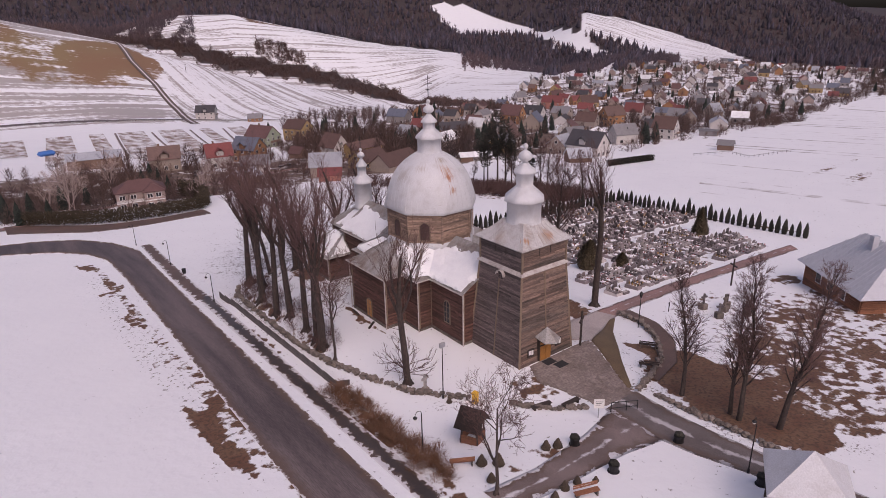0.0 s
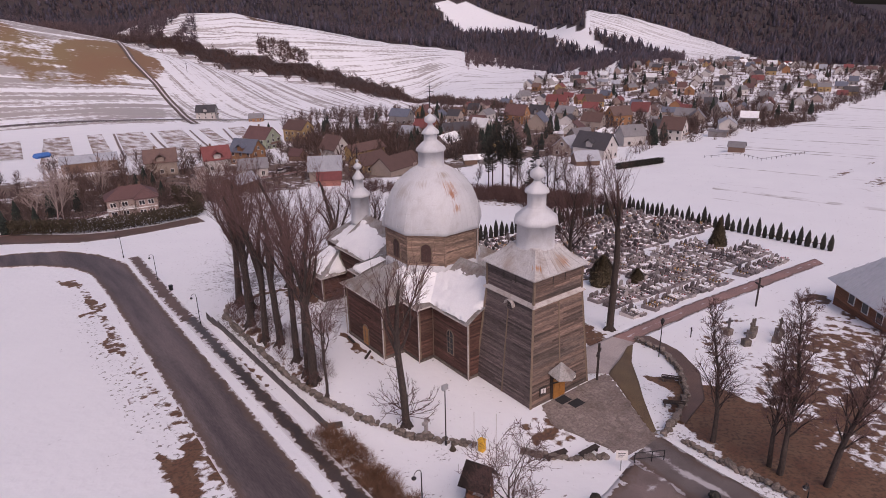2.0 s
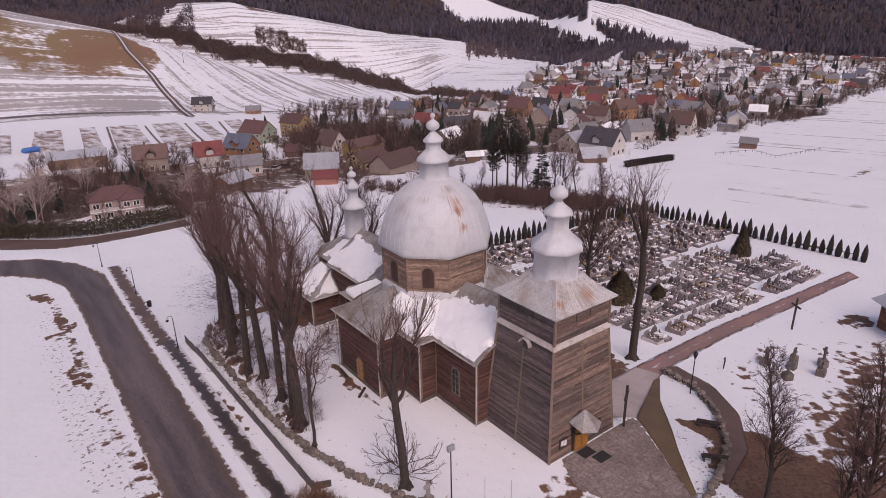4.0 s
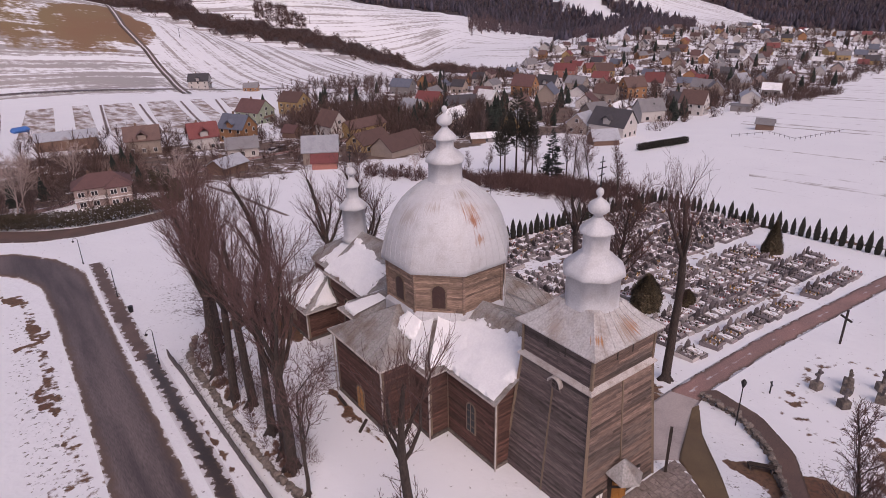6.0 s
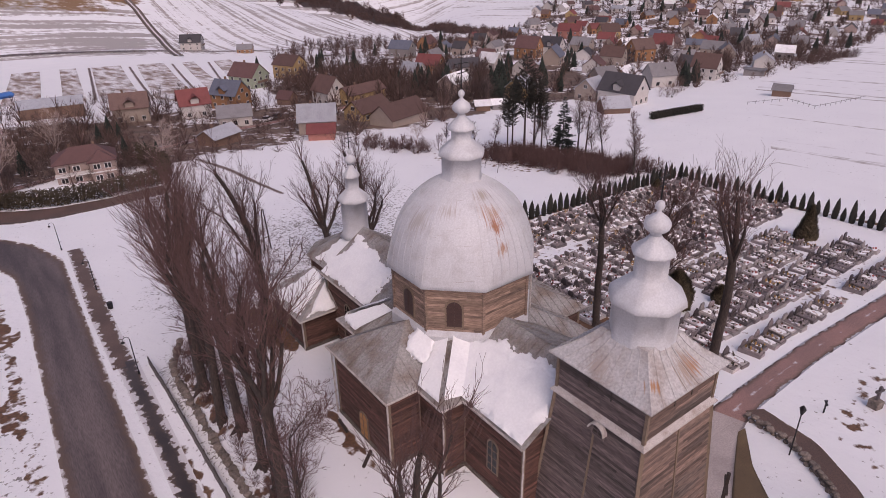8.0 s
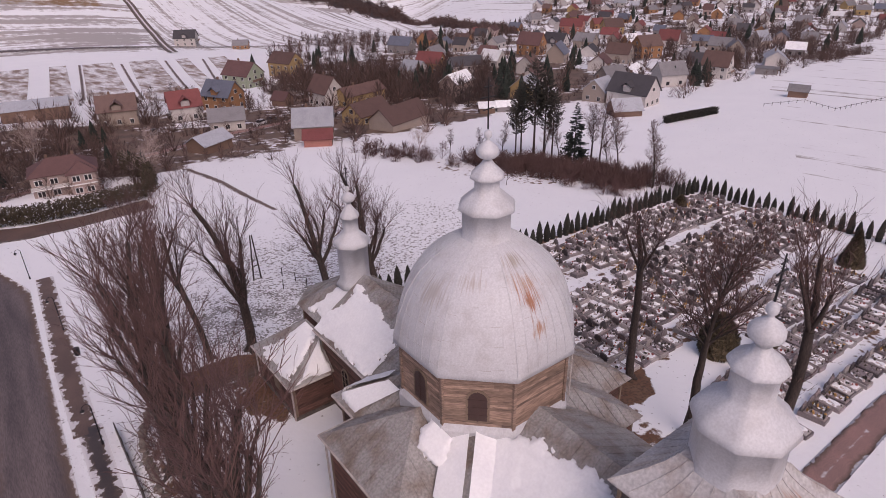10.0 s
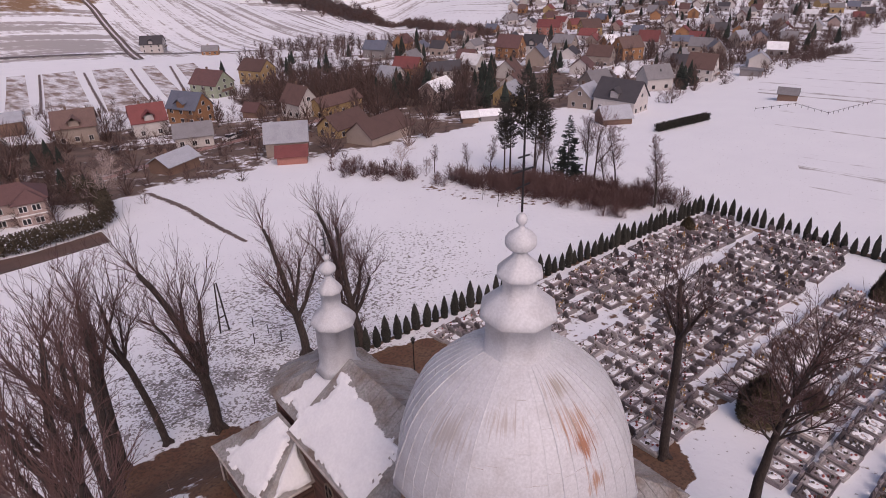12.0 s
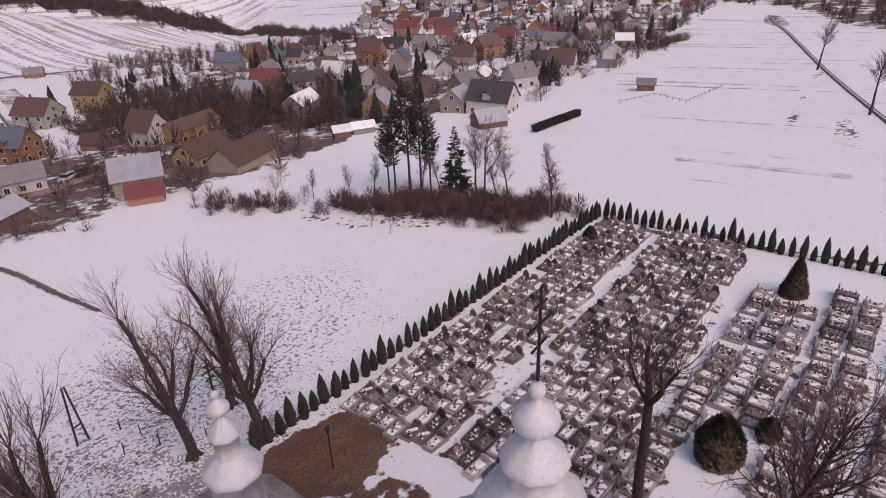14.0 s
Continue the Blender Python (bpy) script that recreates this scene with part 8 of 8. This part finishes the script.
bin_.matrix_basis = pose(-19.0, 55.8, height(-19.0, 55.8))
tagged(bin_, "small dark litter bin on the verge", "bin")
for k, (x, y, turn) in enumerate(((-9.8, 17.6, 84), (-10.1, 13.6, 40))):
    ob = part("timber_beam", bevelled_box(-0.8, 0.8, -0.11, 0.11, 0, 0.2), DARK_WOOD)
    ob.matrix_basis = pose(x, y, height(x, y), 0, 0, turn)
    tagged(ob, "old dark timber beam lying beside the wall", "beam", "loose beams")

# the log house with the blue-grey roof
lodge = thing("log_house", "orange-brown log house with a large blue-grey sheet roof", "house", at=(46.9, -16.2, height(46.9, -16.2)), turn=53.6)
for k, (a, b) in enumerate((((-6, 5.2), (6, 5.2)), ((6, 5.2), (6, -5.2)), ((6, -5.2), (-6, -5.2)), ((-6, -5.2), (-6, 5.2)))):
    bm = bmesh.new()
    for z in np.arange(-1.8, 3.0, 0.3):
        rod(bm, (*a, z), (*b, z), 0.17, 0.17, 6)
    tagged(part("log_wall", bm, ORANGE_TIMBER, lodge), kind="stuff")
bm = bmesh.new()
e, r0, z0, z1 = (6.9, 6.1), 3.2, 2.7, 7.6
A, B, C, D = (-e[0], -e[1], z0), (e[0], -e[1], z0), (e[0], e[1], z0), (-e[0], e[1], z0)
R0, R1 = (-r0, 0, z1), (r0, 0, z1)
cache = {p: bm.verts.new(p) for p in (A, B, C, D, R0, R1)}
for f in ((A, B, R1, R0), (C, D, R0, R1), (B, C, R1), (D, A, R0)):
    bm.faces.new([cache[p] for p in f])
bmesh.ops.recalc_face_normals(bm, faces=bm.faces[:])
bmesh.ops.solidify(bm, geom=bm.faces[:], thickness=0.1)
lodge_roof = part("roof", bm, BLUE_SHEET, lodge)
bm = bmesh.new()
for k in range(1, 20):
    x_ = -e[0] + 2 * e[0] * k / 20
    for s in (-1, 1):
        t_ = 1.0 if abs(x_) < r0 else (e[0] - abs(x_)) / (e[0] - r0)
        beam(bm, (x_, s * e[1], z0 + 0.12), (x_, s * e[1] * (1 - t_), z0 + (z1 - z0) * t_ + 0.12), 0.04, 0.05)
tagged(part("seams", bm, BLUE_SHEET, lodge_roof), kind="stuff")
part("chimney", bevelled_box(-0.5, 0.3, 0.6, 1.4, 5.5, 8.4, 0.04), BLUE_SHEET, lodge_roof)
for x_ in (-2.6, 0.0, 2.6):
    w_ = part("window", bevelled_box(x_ - 0.6, x_ + 0.6, 5.3, 5.42, 0.9, 2.3), SIGN_WHITE, lodge)
    part("pane", bevelled_box(x_ - 0.5, x_ + 0.5, 5.38, 5.45, 1.0, 2.2), PANE, w_)

kiosk = thing("pavilion", "small pavilion with a white pyramid roof beside the driveway", "pavilion", at=(-4.4, -30.6, height(-4.4, -30.6)), turn=30)
for sx in (-1, 1):
    for sy in (-1, 1):
        bm = bmesh.new()
        beam(bm, (sx * 1.9, sy * 1.9, -0.3), (sx * 1.9, sy * 1.9, 3.2), 0.18)
        part("post", bm, DARK_WOOD, kiosk)
bm = bmesh.new()
lathe(bm, ((2.2, 3.1), (2.5, 3.1), (2.5, 3.2), (1.2, 4.3), (0.05, 5.4)), 4)
part("roof", bm, SHEET, kiosk, "white sheet pyramid roof")
tarp = part("tarpaulin", bevelled_box(-3.5, 3.5, -2, 2, 0, 2.2, 0.9), BLUE)
tarp.matrix_basis = pose(-12.8, 291, height(-12.8, 291), 0, 0, 20)
tagged(tarp, "blue tarpaulin over a heap in a snowy yard", "tarpaulin")


def hedge(label, line, tall, wide, mat_, seed, leaf=(0.12, 0.26)):
    ob = thing("hedge", label, "hedge")
    r_ = random.Random(seed)
    verts, faces = [], []
    pts = np.array(line, float)
    run = np.r_[0, np.cumsum(np.hypot(*np.diff(pts, axis=0).T))]
    for t in np.arange(0, run[-1], 0.7):
        p = Vector((np.interp(t, run, pts[:, 0]), np.interp(t, run, pts[:, 1])))
        z = height(p.x, p.y)
        for _ in range(240):
            c = Vector((p.x + r_.uniform(-0.6, 0.6), p.y + r_.uniform(-wide, wide) / 2, z + r_.uniform(0.1, 1) * tall))
            s = r_.uniform(*leaf)
            i = len(verts)
            verts += [c + Vector((r_.uniform(-s, s), r_.uniform(-s, s), r_.uniform(-s, s))) for _ in range(4)]
            faces += [(i, i + 1, i + 2), (i, i + 2, i + 3), (i, i + 3, i + 1)]
    mesh_part("foliage", verts, faces, mat_, ob)
    return ob


HEDGE_GREEN = material("brownish_hedge", (0.075, 0.058, 0.038), 0.95, spread=0.35, scale=1.5, island=0.4)
hedge("tall clipped brown-green hedge before the villa", ((-35, 117.2), (-30, 113.5), (-24, 109), (-18, 106.8), (-10, 106.8), (1, 110)), 3.0, 2.2, HEDGE_GREEN, 1)
hedge("thick dark evergreen shrubs beside the villa", ((1.5, 112), (3.5, 116), (3.0, 124), (1.5, 131)), 4.6, 5.0, HEDGE_GREEN, 5)
hedge("low dark conifer hedge in the snowy field", ((126, 88.5), (149, 87.7)), 2.0, 1.6, THUJA, 2)
ribbon("village_street", ((-60, 108), (-30, 122), (-5.6, 137), (10.7, 147), (32.6, 158), (62.6, 167), (120, 190)), ((-60, 104), (-30, 118), (-5.6, 133.5), (10.7, 143.5), (32.6, 154), (62.6, 163), (120, 186)), RED_PATH, "muddy grey village street", 0.1)
MUD = material("thawed_plot", (0.25, 0.175, 0.14), 0.9, spread=0.25, scale=0.34, fine=2.0, second=(0.74, 0.73, 0.745), second_at=0.49, stretch=(0.8, 0.22, 1.0))
for a, b, w in (((24, 392), (7, 256), 8), ((43, 390), (21, 244), 15), ((66, 388), (38, 232), 15), ((86, 384), (58, 244), 7), ((4, 390), (-10, 262), 13), ((-20, 386), (-26, 290), 12), ((105, 380), (78, 270), 10)):
    plot = ribbon("garden_plot", ((a[0] - w / 2, a[1]), (b[0] - w / 2, b[1])), ((a[0] + w / 2, a[1]), (b[0] + w / 2, b[1])), MUD, "long garden plot of thawed brown earth and snow", 0.15)
for a, b in (((34, 389), (14, 256)), ((53, 380), (31, 240)), ((76, 380), (48, 238)), ((95, 374), (66, 262))):
    ribbon("garden_path", ((a[0] - 0.7, a[1]), (b[0] - 0.7, b[1])), ((a[0] + 0.7, a[1]), (b[0] + 0.7, b[1])), VERGE, "dark narrow path between the garden plots", 0.22)
ribbon("meadow_path", ((11.6, 126), (13.8, 111.3), (14.2, 98.2), (15.2, 87)), ((13.0, 126), (15.2, 111.3), (15.4, 98.2), (16.0, 87)), VERGE, "narrow dark path across the snowy meadow", 0.05)
ribbon("field_lane", ((150, 13.6), (162, 17.6), (204, 30.8), (251, 45.4), (341, 73.0), (522, 123)), ((150, 12.2), (162, 16.2), (204, 29.4), (251, 43.9), (341, 71.2), (522, 120.6)), TRACK, "sunken earth lane between the snowy fields", 0.25)
ribbon("hill_road", ((-150, 474), (7, 470), (86, 458), (160, 440), (230, 410)), ((-150, 468), (7, 464), (86, 452), (160, 434), (230, 404)), ASPHALT, "narrow road along the foot of the hill fields", 0.5)
ribbon("field_track", ((118, 745), (110, 650), (112, 584), (106, 502), (96, 425)), ((112, 745), (104, 650), (106, 584), (100, 502), (90, 425)), TRACK, "snow-filled earth track up the hill fields", 0.5)


# ---- parked cars and hill poles ----
def car(x, y, turn, mat_, label):
    c = thing("car", label, "car", "parked cars", at=(x, y, height(x, y) + 0.12), turn=turn)
    bm = bmesh.new()
    lower = ((-2.0, 0.25), (-2.0, 0.75), (-1.3, 0.85), (1.2, 0.92), (2.0, 0.85), (2.05, 0.25))
    a, b = [bm.verts.new((px, -0.85, pz)) for px, pz in lower], [bm.verts.new((px, 0.85, pz)) for px, pz in lower]
    for k in range(6):
        bm.faces.new((a[k], a[(k + 1) % 6], b[(k + 1) % 6], b[k]))
    bm.faces.new(a[::-1]), bm.faces.new(b)
    bmesh.ops.recalc_face_normals(bm, faces=bm.faces[:])
    bmesh.ops.bevel(bm, geom=bm.edges[:], offset=0.07, segments=2, affect="EDGES")
    body = part("body", bm, mat_, c)
    bm = bmesh.new()
    base, top = ((-1.0, 0.85), (1.6, 0.9)), ((-0.3, 1.42), (1.15, 1.42))
    vs = [bm.verts.new(p) for p in ((-1.0, -0.78, 0.84), (1.65, -0.78, 0.88), (1.65, 0.78, 0.88), (-1.0, 0.78, 0.84), (-0.3, -0.62, 1.42), (1.1, -0.62, 1.42), (1.1, 0.62, 1.42), (-0.3, 0.62, 1.42))]
    for f in ((0, 1, 5, 4), (1, 2, 6, 5), (2, 3, 7, 6), (3, 0, 4, 7)):
        bm.faces.new([vs[k] for k in f])
    part("window", bm, PANE, body)
    part("car_roof", bevelled_box(-0.32, 1.12, -0.64, 0.64, 1.40, 1.46, 0.03), mat_, body)
    for px in (-1.25, 1.25):
        for py in (-0.85, 0.85):
            bm = bmesh.new()
            rod(bm, (px, py - 0.1, 0.3), (px, py + 0.1, 0.3), 0.31, n=14)
            w = part("wheel", bm, RUBBER, c)
            bm = bmesh.new()
            rod(bm, (px, py - 0.12, 0.3), (px, py + 0.12, 0.3), 0.18, n=10)
            part("rim", bm, GALV, w)
    return c


CAR_WHITE = material("white_car_paint", (0.6, 0.6, 0.61), 0.3, spread=0.04, bump=0)
CAR_DARK = material("dark_car_paint", (0.07, 0.07, 0.08), 0.3, spread=0.04, bump=0)
car(43.4, 162.4, 25, CAR_WHITE, "white hatchback parked on the muddy village street")
car(47.5, 164.6, 25, CAR_DARK, "dark hatchback parked on the muddy village street")
car(16.9, 169.2, 70, CAR_DARK, "dark hatchback parked in a snowy yard")
for x, y, tall in ((153, 638, 9), (422, 913, 11)):
    p = thing("power_pole", "thin wooden power pole on the hill field", "pole", at=(x, y, height(x, y)))
    bm = bmesh.new()
    rod(bm, (0, 0, -0.5), (0, 0, tall), 0.22, 0.16, 7)
    part("pole", bm, DARK_WOOD, p)
    bm = bmesh.new()
    beam(bm, (-1.1, 0, tall - 0.5), (1.1, 0, tall - 0.5), 0.18)
    part("crossarm", bm, DARK_WOOD, p)
frame_pole = thing("frame_pole", "old two-legged timber pole standing in the snow", "pole", at=(2.3, 61.8, height(2.3, 61.8)))
for a, b in (((-0.55, 0, -0.4), (-0.1, 0, 6.2)), ((0.55, 0.2, -0.4), (0.1, 0, 6.2))):
    bm = bmesh.new()
    rod(bm, a, b, 0.10, 0.08, 6)
    part("leg", bm, DARK_WOOD, frame_pole)
bm = bmesh.new()
beam(bm, (-0.4, 0, 1.9), (0.4, 0.1, 2.0), 0.1)
part("brace", bm, DARK_WOOD, frame_pole)
for x, y in ((5.1, 60.8), (5.8, 58.2), (6.1, 55.7), (3.6, 57.0), (9.0, 52.6)):
    bm = bmesh.new()
    rod(bm, (0, 0, -0.3), (SEEDS.uniform(-0.2, 0.2), SEEDS.uniform(-0.2, 0.2), 1.3), 0.06, 0.05)
    ob = part("fence_post", bm, DARK_WOOD)
    ob.matrix_basis = pose(x, y, height(x, y))
    tagged(ob, "weathered leaning fence post in the snow", "post", "old fence posts")
for x, y, k in ((55.5, 77.6, 0.26), (54.7, 72.8, 0.3)):
    plant(slim, x, y, k)
hay_fence = thing("field_fence", "thin wooden post and rail fence in the snowy field", "fence")
line = ((170, 85), (186, 80.5), (176, 67.5), (207, 66))
for a, b in zip(line, line[1:]):
    n = int(math.dist(a, b) / 3)
    for k in range(n):
        x0, y0 = a[0] + (b[0] - a[0]) * k / n, a[1] + (b[1] - a[1]) * k / n
        x1, y1 = a[0] + (b[0] - a[0]) * (k + 1) / n, a[1] + (b[1] - a[1]) * (k + 1) / n
        bm = bmesh.new()
        rod(bm, (x0, y0, height(x0, y0) - 0.3), (x0, y0, height(x0, y0) + 1.0), 0.06)
        part("post", bm, DARK_WOOD, hay_fence)
        bm = bmesh.new()
        beam(bm, (x0, y0, height(x0, y0) + 0.75), (x1, y1, height(x1, y1) + 0.75), 0.07)
        part("rail", bm, DARK_WOOD, hay_fence)
